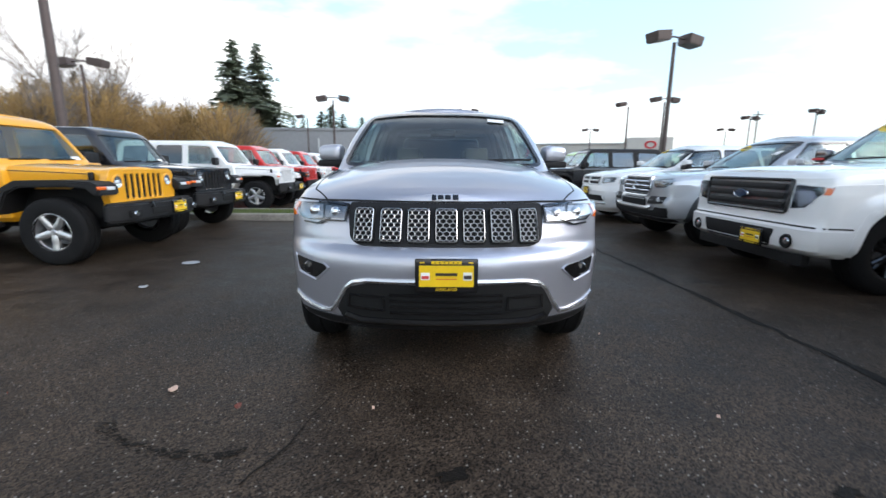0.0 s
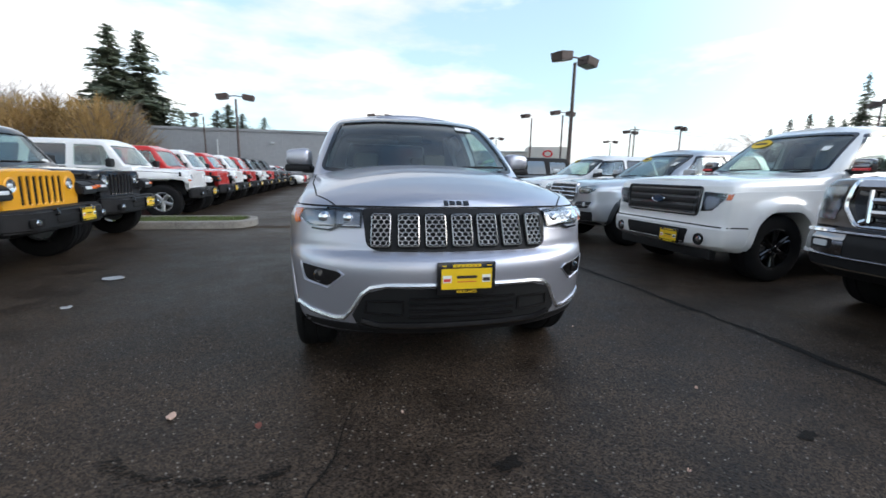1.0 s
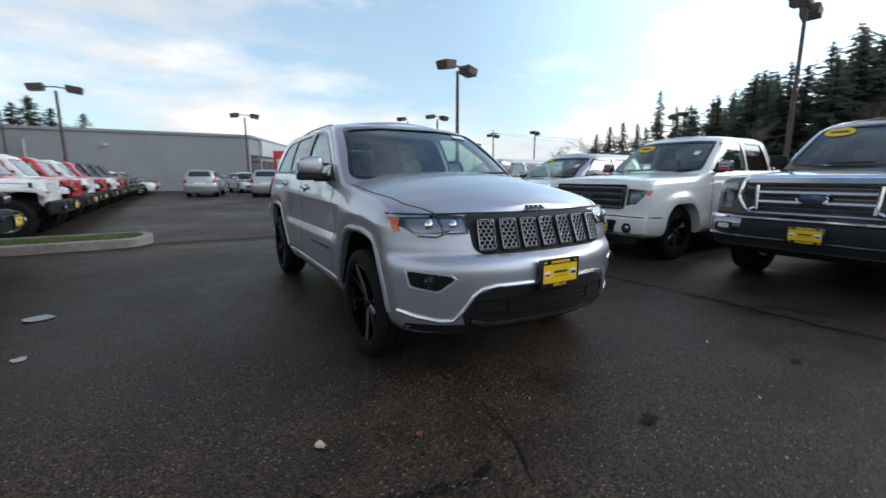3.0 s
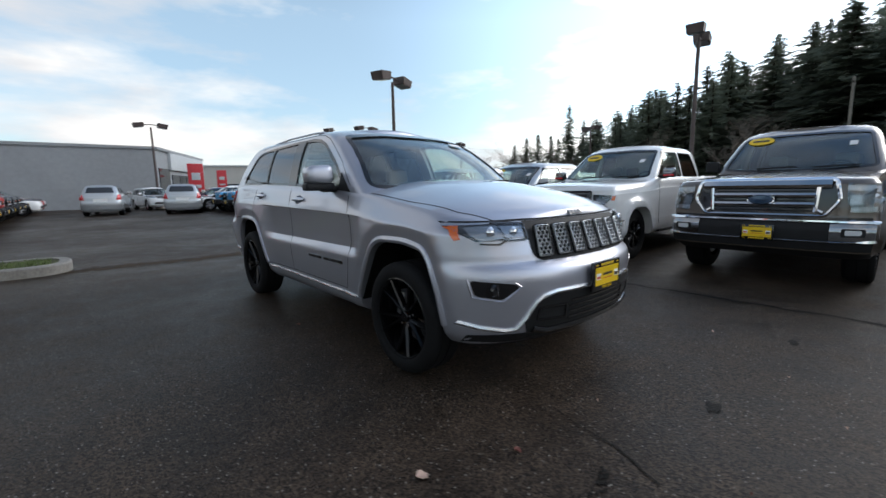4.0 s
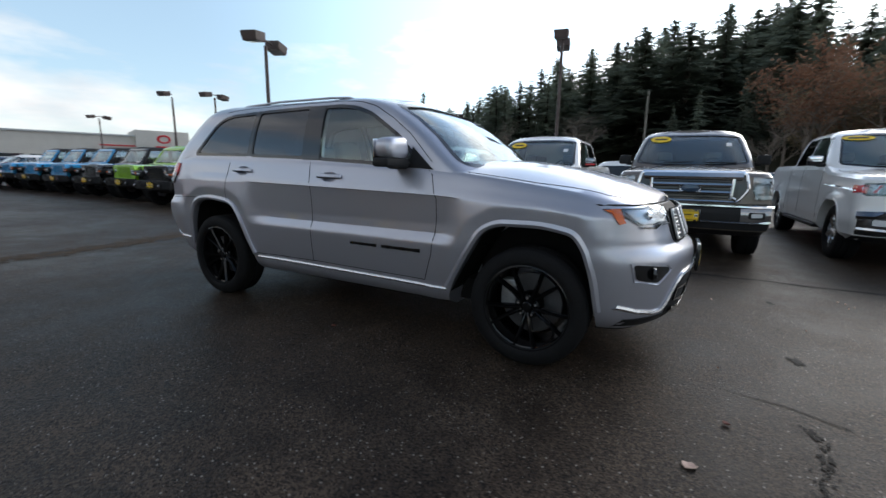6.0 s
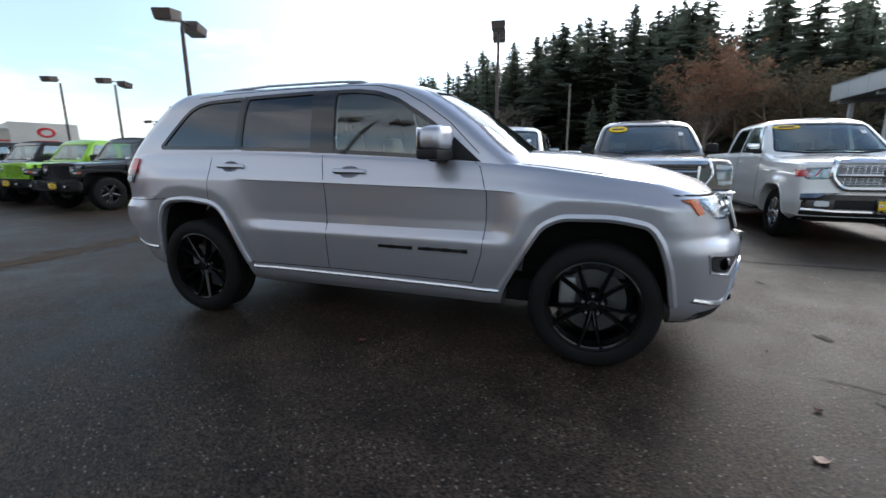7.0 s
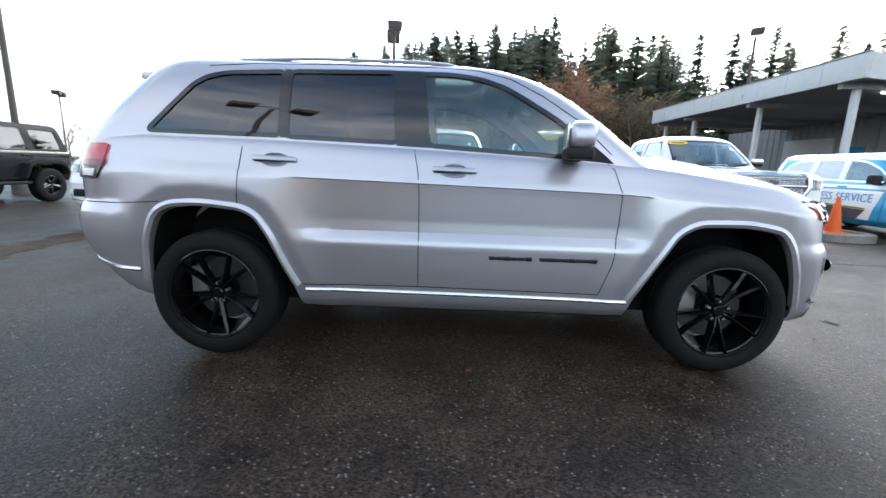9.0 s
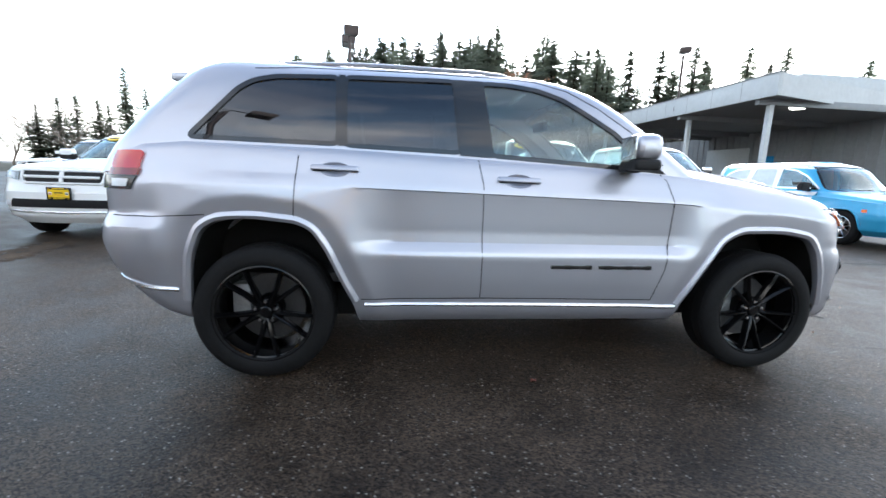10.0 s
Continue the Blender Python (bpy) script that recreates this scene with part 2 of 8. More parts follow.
M_ALLOY = mat("bright_alloy", (0.62, 0.62, 0.63), 0.28, 0.9, noise_scale=5, noise_amt=0.08)
M_STEEL = mat("brake_steel", (0.12, 0.12, 0.125), 0.4, 0.9, noise_scale=12, noise_amt=0.2)
M_CALIPER = mat("cast_caliper", (0.36, 0.37, 0.38), 0.45, 0.7, noise_scale=14, noise_amt=0.25)
M_AMBER = mat("amber_lens", (0.75, 0.13, 0.01), 0.15, coat=1.0)
# red lens colour without the pale reflection painted into the upper part
M_REDDARK = mat("deep_red_lens", (0.22, 0.004, 0.006), 0.12, coat=1.0)
M_REDLENS = mat("red_lens", (0.58, 0.014, 0.02), 0.12, coat=1.0)
M_CLEARLENS = mat("white_lens", (0.70, 0.72, 0.74), 0.12, coat=1.0)
M_PLATE = mat("plate_yellow", (0.86, 0.56, 0.01), 0.4, coat=0.4, noise_scale=8, noise_amt=0.06)
M_INK = mat("plate_ink", (0.03, 0.02, 0.02), 0.5)
M_BADGERED = mat("plate_red", (0.6, 0.05, 0.04), 0.5)
M_STICKER = mat("windscreen_sticker", (0.85, 0.85, 0.83), 0.5)
M_STICKERY = mat("yellow_sticker", (0.88, 0.58, 0.02), 0.5)
M_SEAT = mat("grey_upholstery", (0.15, 0.145, 0.135), 0.7, noise_scale=12, noise_amt=0.15, bump=0.1, bump_scale=200)
M_DASH = mat("dark_dash", (0.045, 0.045, 0.047), 0.6, noise_scale=12, noise_amt=0.15)
M_POLE = mat("bronze_pole_paint", (0.092, 0.068, 0.062), 0.5, 0.2, noise_scale=3, noise_amt=0.25, bump=0.05)
M_LENSPANEL = mat("floodlight_lens", (0.35, 0.36, 0.36), 0.2, coat=0.5)
M_CONC = mat("kerb_concrete", (0.26, 0.24, 0.21), 0.75, noise_scale=3, noise_amt=0.35, bump=0.3, bump_scale=60)
M_TURF = mat("island_soil_moss", (0.075, 0.08, 0.025), 0.9, noise_scale=3, noise_amt=0.6, bump=0.6, bump_scale=40)
M_GRASS = mat("grass_blades", (0.10, 0.14, 0.035), 0.7, noise_scale=2, noise_amt=0.4)
M_SIDING = mat("grey_siding", (0.30, 0.31, 0.32), 0.6, noise_scale=0.4, noise_amt=0.10, bump=0.05, bump_scale=20)
M_PALE = mat("pale_fascia", (0.55, 0.57, 0.58), 0.55, noise_scale=0.5, noise_amt=0.08)
M_REDPANEL = mat("red_panel", (0.58, 0.03, 0.04), 0.35, noise_scale=0.6, noise_amt=0.1)
M_CREAM = mat("cream_stucco", (0.58, 0.55, 0.50), 0.8, noise_scale=0.6, noise_amt=0.1)
M_DGLASS = mat("dark_shop_glass", (0.03, 0.035, 0.04), 0.05, coat=1.0)
M_BARK = mat("bark", (0.055, 0.042, 0.032), 0.9, noise_scale=2, noise_amt=0.4, bump=0.5, bump_scale=14)
M_BIRCH = mat("pale_bark", (0.22, 0.20, 0.17), 0.9, noise_scale=2, noise_amt=0.4)
# needle colour paled beyond real foliage to stand for distant haze
M_NEEDLE = leaf_mat("conifer_needles", (0.205, 0.232, 0.172), 0.45, 0.35, 0.62)
M_TWIG = mat("bare_twigs", (0.20, 0.165, 0.135), 0.9, noise_scale=1, noise_amt=0.3, vary=0.2)
M_WILLOW = leaf_mat("golden_willow", (0.37, 0.245, 0.105), 0.5, 0.25)
M_OLIVE = leaf_mat("olive_brown_leaves", (0.27, 0.215, 0.135), 0.5, 0.3, 0.5)
M_RUST = leaf_mat("rust_leaves", (0.36, 0.20, 0.13), 0.5, 0.2)
M_CONE = mat("orange_cone", (0.85, 0.13, 0.02), 0.5)
M_SEAL = mat("crack_sealant", (0.012, 0.010, 0.008), 0.6, spec=0.14, noise_scale=4, noise_amt=0.3, bump=0.6, bump_scale=90)
M_LITTER = mat("pale_leaf", (0.60, 0.42, 0.33), 0.7, noise_scale=20, noise_amt=0.2)
M_RLEAF = mat("red_leaf", (0.17, 0.055, 0.04), 0.6, noise_scale=20, noise_amt=0.3)
M_PAPER = mat("paper_scrap", (0.42, 0.42, 0.42), 0.8, noise_scale=20, noise_amt=0.2)


# ---- mesh helpers ----
def thing(name, label, category, group="", kind="", m=None):
    ob = new(name)
    ob.empty_display_size = 0.2
    if m is not None:
        ob.matrix_world = m
    return tagged(ob, label, category, group, kind)


def part(name, bm, material, parent=None, label="", angle=32.0):
    """Links a bmesh as one mesh object under a thing or a part."""
    bmesh.ops.recalc_face_normals(bm, faces=bm.faces)
    lim = radians(angle)
    for f in bm.faces:
        f.smooth = True
    for e in bm.edges:
        if len(e.link_faces) == 2 and e.calc_face_angle(0) > lim:
            e.smooth = False
    me = bpy.data.meshes.new(name)
    bm.to_mesh(me)
    bm.free()
    me.materials.append(material)
    ob = new(name, me)
    if parent is not None:
        ob.parent = parent
    if label:
        ob["label"] = label
    return ob


def join(*bms):
    out = bms[0]
    for b in bms[1:]:
        me = bpy.data.meshes.new("tmp")
        b.to_mesh(me)
        out.from_mesh(me)
        bpy.data.meshes.remove(me)
        b.free()
    return out


def move(bm, m):
    bm.transform(m)
    return bm


def flip(bm):
    """A mirrored copy across x = 0."""
    c = bm.copy()
    c.transform(Matrix.Diagonal((-1, 1, 1, 1)))
    bmesh.ops.reverse_faces(c, faces=c.faces)
    return c


def box(cx, cy, cz, sx, sy, sz, bevel=0.0, seg=2):
    bm = bmesh.new()
    bmesh.ops.create_cube(bm, size=1, matrix=Matrix.Translation((cx, cy, cz)) @ Matrix.Diagonal((sx, sy, sz, 1)))
    if bevel:
        bmesh.ops.bevel(bm, geom=list(bm.edges), offset=bevel, segments=seg, affect="EDGES", profile=0.6)
    return bm


def prism(poly, axis, a, b):
    """A closed prism over a polygon: axis x takes (y, z) pairs, y takes (x, z), z takes (x, y)."""
    bm = bmesh.new()
    put = {"x": lambda p, c: (c, p[0], p[1]), "y": lambda p, c: (p[0], c, p[1]), "z": lambda p, c: (p[0], p[1], c)}[axis]
    lo = [bm.verts.new(put(p, a)) for p in poly]
    hi = [bm.verts.new(put(p, b)) for p in poly]
    k = len(poly)
    bm.faces.new(lo), bm.faces.new(hi[::-1])
    for i in range(k):
        bm.faces.new((lo[i], hi[i], hi[(i + 1) % k], lo[(i + 1) % k]))
    bmesh.ops.recalc_face_normals(bm, faces=bm.faces)
    return bm


def rounded(poly, r=0.03, k=4, closed=True):
    """The polygon, or open line, with its corners rounded."""
    out = []
    for i, p in enumerate(poly):
        if not closed and i in (0, len(poly) - 1):
            out.append(tuple(p))
            continue
        p, a, c = Vector(p), Vector(poly[i - 1]), Vector(poly[(i + 1) % len(poly)])
        d = min(r, (a - p).length * 0.45, (c - p).length * 0.45)
        s, e = p + (a - p).normalized() * d, p + (c - p).normalized() * d
        for j in range(k + 1):
            t = j / k
            out.append(tuple(s * (1 - t) ** 2 + p * 2 * t * (1 - t) + e * t * t))
    return out


def cut_low(bm, z):
    """Takes away what lies below a height."""
    bmesh.ops.bisect_plane(bm, geom=bm.verts[:] + bm.edges[:] + bm.faces[:], dist=1e-6, plane_co=(0, 0, z), plane_no=(0, 0, -1), clear_outer=True)
    return bm


def lathe(profile, seg=32, axis="x"):
    """Turns (radius, along) pairs round an axis."""
    bm = bmesh.new()
    rings = []
    for r, a in profile:
        ring = []
        for i in range(seg):
            w = 2 * math.pi * i / seg
            c, s = r * math.cos(w), r * math.sin(w)
            ring.append(bm.verts.new({"x": (a, c, s), "y": (c, a, s), "z": (c, s, a)}[axis]))
        rings.append(ring)
    for p, q in zip(rings, rings[1:]):
        for i in range(seg):
            bm.faces.new((p[i], p[(i + 1) % seg], q[(i + 1) % seg], q[i]))
    bmesh.ops.remove_doubles(bm, verts=bm.verts, dist=1e-6)
    return bm


def tube(points, radius, seg=8, taper=None):
    """A round bar along points."""
    bm = bmesh.new()
    pts = [Vector(p) for p in points]
    rings = []
    for i, p in enumerate(pts):
        d = (pts[min(i + 1, len(pts) - 1)] - pts[max(i - 1, 0)]).normalized()
        u = d.orthogonal().normalized() if i == 0 else (u - d * u.dot(d)).normalized()
        v = d.cross(u)
        r = radius if taper is None else radius + (taper - radius) * i / (len(pts) - 1)
        rings.append([bm.verts.new(p + (u * math.cos(2 * math.pi * k / seg) + v * math.sin(2 * math.pi * k / seg)) * r) for k in range(seg)])
    for p, q in zip(rings, rings[1:]):
        for i in range(seg):
            bm.faces.new((p[i], p[(i + 1) % seg], q[(i + 1) % seg], q[i]))
    bm.faces.new(rings[0][::-1]), bm.faces.new(rings[-1])
    return bm


def boolean(a, b, op="DIFFERENCE"):
    """Cuts or joins two closed bmeshes."""
    obs = []
    for k in (a, b):
        me = bpy.data.meshes.new("cut")
        k.to_mesh(me)
        obs.append(new("cut", me))
    md = obs[0].modifiers.new("cut", "BOOLEAN")
    md.operation, md.solver, md.object = op, "EXACT", obs[1]
    bpy.context.view_layer.update()
    ev = obs[0].evaluated_get(bpy.context.evaluated_depsgraph_get())
    me = ev.to_mesh()
    out = bmesh.new()
    out.from_mesh(me)
    ev.to_mesh_clear()
    for o in obs:
        d = o.data
        bpy.data.objects.remove(o)
        bpy.data.meshes.remove(d)
    a.free(), b.free()
    return out


def table(keys, v):
    """Linear interpolation in a list of (value, result...) rows."""
    ks = np.array(keys, float)
    return [np.interp(v, ks[:, 0], ks[:, i]) for i in range(1, ks.shape[1])]


def loft(levels, rows, top=None, ref=1.0, z0=0.7, push=None, crown=None, arc=16, side=60, across=9, soften=1):
    """A closed body built from plan outlines at rising heights. levels: z, half width, front, rear, front depth, front power, rear depth, rear power.
    top(y): height of the upper edge, above z0 all rows are scaled to it. push(y, z): added half width. crown(y): rise of the lid's middle."""
    grid = []
    vals = np.array([table(levels, z) for z in rows])
    for _ in range(soften):
        s = vals.copy()
        s[1:-1] = vals[:-2] * 0.2 + vals[1:-1] * 0.6 + vals[2:] * 0.2
        vals = s
    for z, (w, yf, yr, lf, nf, lr, nr) in zip(rows, vals):
        ring = []
        for i in range(arc):
            a = math.pi / 2 * i / arc
            ring.append((w * math.sin(a) ** (2 / nf), yf + lf * (1 - math.cos(a) ** (2 / nf))))
        for i in range(side + 1):
            ring.append((w, yf + lf + (yr - lr - yf - lf) * i / side))
        for i in range(arc - 1, -1, -1):
            a = math.pi / 2 * i / arc
            ring.append((w * math.sin(a) ** (2 / nr), yr - lr * (1 - math.cos(a) ** (2 / nr))))
        line = []
        for x, y in ring:
            zz = z
            if top is not None and z > z0:
                zz = z0 + (z - z0) * (top(y) - z0) / (ref - z0)
            if push is not None and x > 0.02:
                x = x + push(y, z) * min(1.0, x / (0.6 * w))
            line.append((x, y, zz))
        grid.append(line)
    bm = bmesh.new()
    n = len(grid[0])
    right, left = [], []
    for line in grid:
        r = [bm.verts.new(p) for p in line]
        right.append(r)
        left.append([r[i] if i in (0, n - 1) else bm.verts.new((-line[i][0], line[i][1], line[i][2])) for i in range(n)])

    def quad(*v):
        u = []
        for k in v:
            if k not in u:
                u.append(k)
        if len(u) > 2:
            bm.faces.new(u)

    for j in range(len(grid) - 1):
        for i in range(n - 1):
            quad(right[j][i], right[j][i + 1], right[j + 1][i + 1], right[j + 1][i])
            quad(left[j][i + 1], left[j][i], left[j + 1][i], left[j + 1][i + 1])
    for i in range(n - 1):
        quad(right[0][i + 1], right[0][i], left[0][i], left[0][i + 1])
    lid = []
    for i in range(n):
        x, y, z = grid[-1][i]
        row = [right[-1][i]]
        if i in (0, n - 1):
            row = [right[-1][i]] * (across + 1)
        else:
            for k in range(1, across):
                f = 1 - 2 * k / across
                c = crown(y) if crown else 0.0
                row.append(bm.verts.new((x * f, y, z + c * (1 - abs(f) ** 2.4) * min(1, x / 0.3))))
            row.append(left[-1][i])
        lid.append(row)
    for p, q in zip(lid, lid[1:]):
        for k in range(across):
            quad(p[k], p[k + 1], q[k + 1], q[k])
    bmesh.ops.recalc_face_normals(bm, faces=bm.faces)
    return bm


WAYS = {"x": (Vector((-4, 0, 0)), Vector((1, 0, 0))), "y": (Vector((0, -6, 0)), Vector((0, 1, 0))), "r": (Vector((0, 12, 0)), Vector((0, -1, 0))), "z": (Vector((0, 0, 6)), Vector((0, 0, -1)))}


def land(tree, axis, a, b, off=0.0):
    """The point of a body's surface met from the side (x, low side), front (y), rear (r) or above (z), lifted off it, and the normal."""
    at = {"x": (0, a, b), "y": (a, 0, b), "r": (a, 0, b), "z": (a, b, 0)}[axis]
    o, d = WAYS[axis]
    hit, nor, _, _ = tree.ray_cast(Vector(at) + o, d)
    if hit is None:
        hit, nor, _, _ = tree.find_nearest(Vector(at) + o * (0.25 if axis != "r" else 0.3))
    if nor.dot(d) > 0:
        nor = -nor
    return hit + nor * off, nor


def patch(tree, poly, axis, off=0.004, thick=0.006, cell=0.05):
    """A sheet with the outline of a convex polygon that lies on a body's surface."""
    xs, ys = [p[0] for p in poly], [p[1] for p in poly]
    nx, ny = max(2, int((max(xs) - min(xs)) / cell) + 1), max(2, int((max(ys) - min(ys)) / cell) + 1)
    bm = bmesh.new()
    gx, gy = np.linspace(min(xs), max(xs), nx + 1), np.linspace(min(ys), max(ys), ny + 1)
    vs = [[bm.verts.new((a, b, 0)) for b in gy] for a in gx]
    for i in range(nx):
        for j in range(ny):
            bm.faces.new((vs[i][j], vs[i + 1][j], vs[i + 1][j + 1], vs[i][j + 1]))
    area = sum(poly[i][0] * poly[(i + 1) % len(poly)][1] - poly[(i + 1) % len(poly)][0] * poly[i][1] for i in range(len(poly)))
    pts = poly if area > 0 else poly[::-1]
    for i in range(len(pts)):
        a, c = Vector((*pts[i], 0)), Vector((*pts[(i + 1) % len(pts)], 0))
        e = c - a
        if e.length < 1e-6:
            continue
        bmesh.ops.bisect_plane(bm, geom=bm.verts[:] + bm.edges[:] + bm.faces[:], dist=1e-6, plane_co=a, plane_no=Vector((e.y, -e.x, 0)), clear_outer=True)
    nors = {}
    for v in bm.verts:
        hit, nor = land(tree, axis, v.co.x, v.co.y, off)
        v.co, nors[v] = hit, nor
    if thick:
        old = list(bm.verts)
        ext = bmesh.ops.extrude_face_region(bm, geom=bm.faces[:], use_keep_orig=True)
        new_vs = [g for g in ext["geom"] if isinstance(g, bmesh.types.BMVert)]
        by = {tuple(round(c, 6) for c in v.co): nors[v] for v in old}
        for v in new_vs:
            v.co -= by.get(tuple(round(c, 6) for c in v.co), Vector((0, 0, 0))) * thick
    bmesh.ops.recalc_face_normals(bm, faces=bm.faces)
    return bm


def strip(tree, line, axis, width=0.02, off=0.004, thick=0.008, step=0.03, closed=False, round_top=0.0):
    """A narrow band along a line drawn on a body's surface."""
    pts = [Vector(p) for p in line] + ([Vector(line[0])] if closed else [])
    run = []
    for a, b in zip(pts, pts[1:]):
        k = max(1, int((b - a).length / step))
        run += [a.lerp(b, i / k) for i in range(k)]
    run.append(pts[-1])
    bm = bmesh.new()
    rows = []
    for i, p in enumerate(run):
        a, c = run[max(i - 1, 0)], run[min(i + 1, len(run) - 1)]
        if closed and i in (0, len(run) - 1):
            a, c = run[-2], run[1]
        d = (c - a).normalized()
        s = Vector((-d.y, d.x))
        row = []
        for f, h in ((-0.5, -thick), (-0.5, 0), (0, round_top), (0.5, 0), (0.5, -thick)):
            q = p + s * width * f
            row.append(bm.verts.new(land(tree, axis, q.x, q.y, off + h)[0]))
        rows.append(row)
    for p, q in zip(rows, rows[1:]):
        for k in range(4):
            bm.faces.new((p[k], p[k + 1], q[k + 1], q[k]))
    return bm


def both(name, bm, material, parent, label=""):
    """The part on both sides of a vehicle."""
    o = flip(bm)
    return part(name, bm, material, parent, label), part(name, o, material, parent, label)


def wheel(parent, x, y, r, width, rim, style, face_mat, side, label="", name="wheel"):
    """A wheel with tyre, rim, spokes, hub cap, nuts and brake disc. side: -1 faces low x."""
    ob = new(name)
    ob.parent = parent
    ob.matrix_basis = pose(x, y, r, 0, 0, 0 if side < 0 else 180)
    if label:
        ob["label"] = label
    key = (round(r, 3), round(width, 3), round(rim, 3), style, face_mat.name)
    if key not in WHEELS:
        h = width / 2
        tyre = lathe([(rim - 0.01, -h + 0.02), (rim + 0.004, -h + 0.004), (rim + 0.03, -h - 0.004), (r - 0.045, -h + 0.000), (r - 0.018, -h + 0.010), (r - 0.005, -h + 0.026), (r, -h + 0.05)] + [q for g in (-0.3, 0.0, 0.3) for q in ((r, g * width - 0.008), (r - 0.011, g * width - 0.006), (r - 0.011, g * width + 0.006), (r, g * width + 0.008))] + [(r, h - 0.07), (r - 0.016, h - 0.018), (r - 0.045, h), (rim, h)], 48 if style == "ten" else 30)
        f, dish = -h + 0.012, 0.034 if style == "ten" else 0.0
        shell = lathe([(rim - 0.004, f - 0.008), (rim + 0.006, f - 0.004), (rim + 0.004, f + 0.012), (rim - 0.016, f + 0.02), (rim - 0.022, f + 0.05), (rim - 0.04, h - 0.02)], 48)
        SECTION = ((-1, 0.045), (-1, 0.014), (-0.2, 0.0), (0.15, 0.0), (1, 0.020), (1, 0.045)) if style == "ten" else ((-1, 0.045), (-1, 0.010), (-0.45, 0.0), (0.45, 0.0), (1, 0.010), (1, 0.045))
        bits = []
        count, w0, w1, pair = {"ten": (5, 0.036, 0.022, 0.25), "five": (5, 0.085, 0.070, 0.0), "six": (6, 0.06, 0.035, 0.13), "multi": (10, 0.03, 0.022, 0.0)}[style]
        for i in range(count):
            for sgn in ((-1, 1) if pair else (0,)):
                a0, a1 = 2 * math.pi * i / count - math.pi / 2 + sgn * pair * 0.55, 2 * math.pi * i / count - math.pi / 2 + sgn * pair
                b = bmesh.new()
                ring = []
                for t, dep in ((0.14, 0.014), (0.3, 0.004), (0.55, 0.006), (0.82, 0.0), (1.0, -0.004)):
                    a = a0 + (a1 - a0) * t
                    rad = (rim - 0.01) * t
                    ww = (w0 + (w1 - w0) * t) * (r / 0.39) / 2
                    e, s = Vector((0, math.cos(a), math.sin(a))), Vector((0, -math.sin(a), math.cos(a)))
                    ring.append([b.verts.new(e * rad + s * q * ww + Vector((f + dep + dish * (1 - t) ** 1.3 + k, 0, 0))) for q, k in SECTION])
                for p, q in zip(ring, ring[1:]):
                    for k in range(5):
                        b.faces.new((p[k], p[k + 1], q[k + 1], q[k]))
                bits.append(b)
        spokes = join(*bits)
        f += dish
        cap = lathe([(0.001, f - 0.002), (0.026, f - 0.001), (0.032, f + 0.004), (0.034, f + 0.02), (0.075, f + 0.022), (0.085, f + 0.045)], 24)
        nuts = []
        for i in range(5):
            a = 2 * math.pi * (i + 0.5) / 5 - math.pi / 2
            nuts.append(move(lathe([(0.001, -0.012), (0.009, -0.012), (0.011, 0.012)], 6), Matrix.Translation((f + 0.014, 0.057 * math.cos(a), 0.057 * math.sin(a)))))
        disc = lathe([(0.08, 0.035), (rim * 0.72, 0.035), (rim * 0.72, 0.06), (0.08, 0.06)], 32)
        cal = box(0.04, rim * 0.55, 0.05, 0.09, 0.10, 0.18, 0.02)
        WHEELS[key] = [("tyre", tyre, M_RUBBER, "black rubber tyre"), ("rim", shell, face_mat, ""), ("spokes", spokes, face_mat, ""), ("hub_cap", cap, face_mat, ""), ("brake_disc", disc, M_STEEL, "steel brake disc"), ("caliper", cal, M_CALIPER, "cast alloy brake caliper")][: 7 if style == "ten" else 5]
        WHEELS[key] = [(nm, part(nm, bm, mt, ob, lb).data, lb) for nm, bm, mt, lb in WHEELS[key]] + [("lug_nut", part("lug_nut", b, M_CHROME, ob).data, "") for b in (nuts if style == "ten" else ())]
    else:
        for nm, me, lb in WHEELS[key]:
            o = new(nm, me)
            o.parent = ob
            if lb:
                o["label"] = lb
    return ob


WHEELS = {}


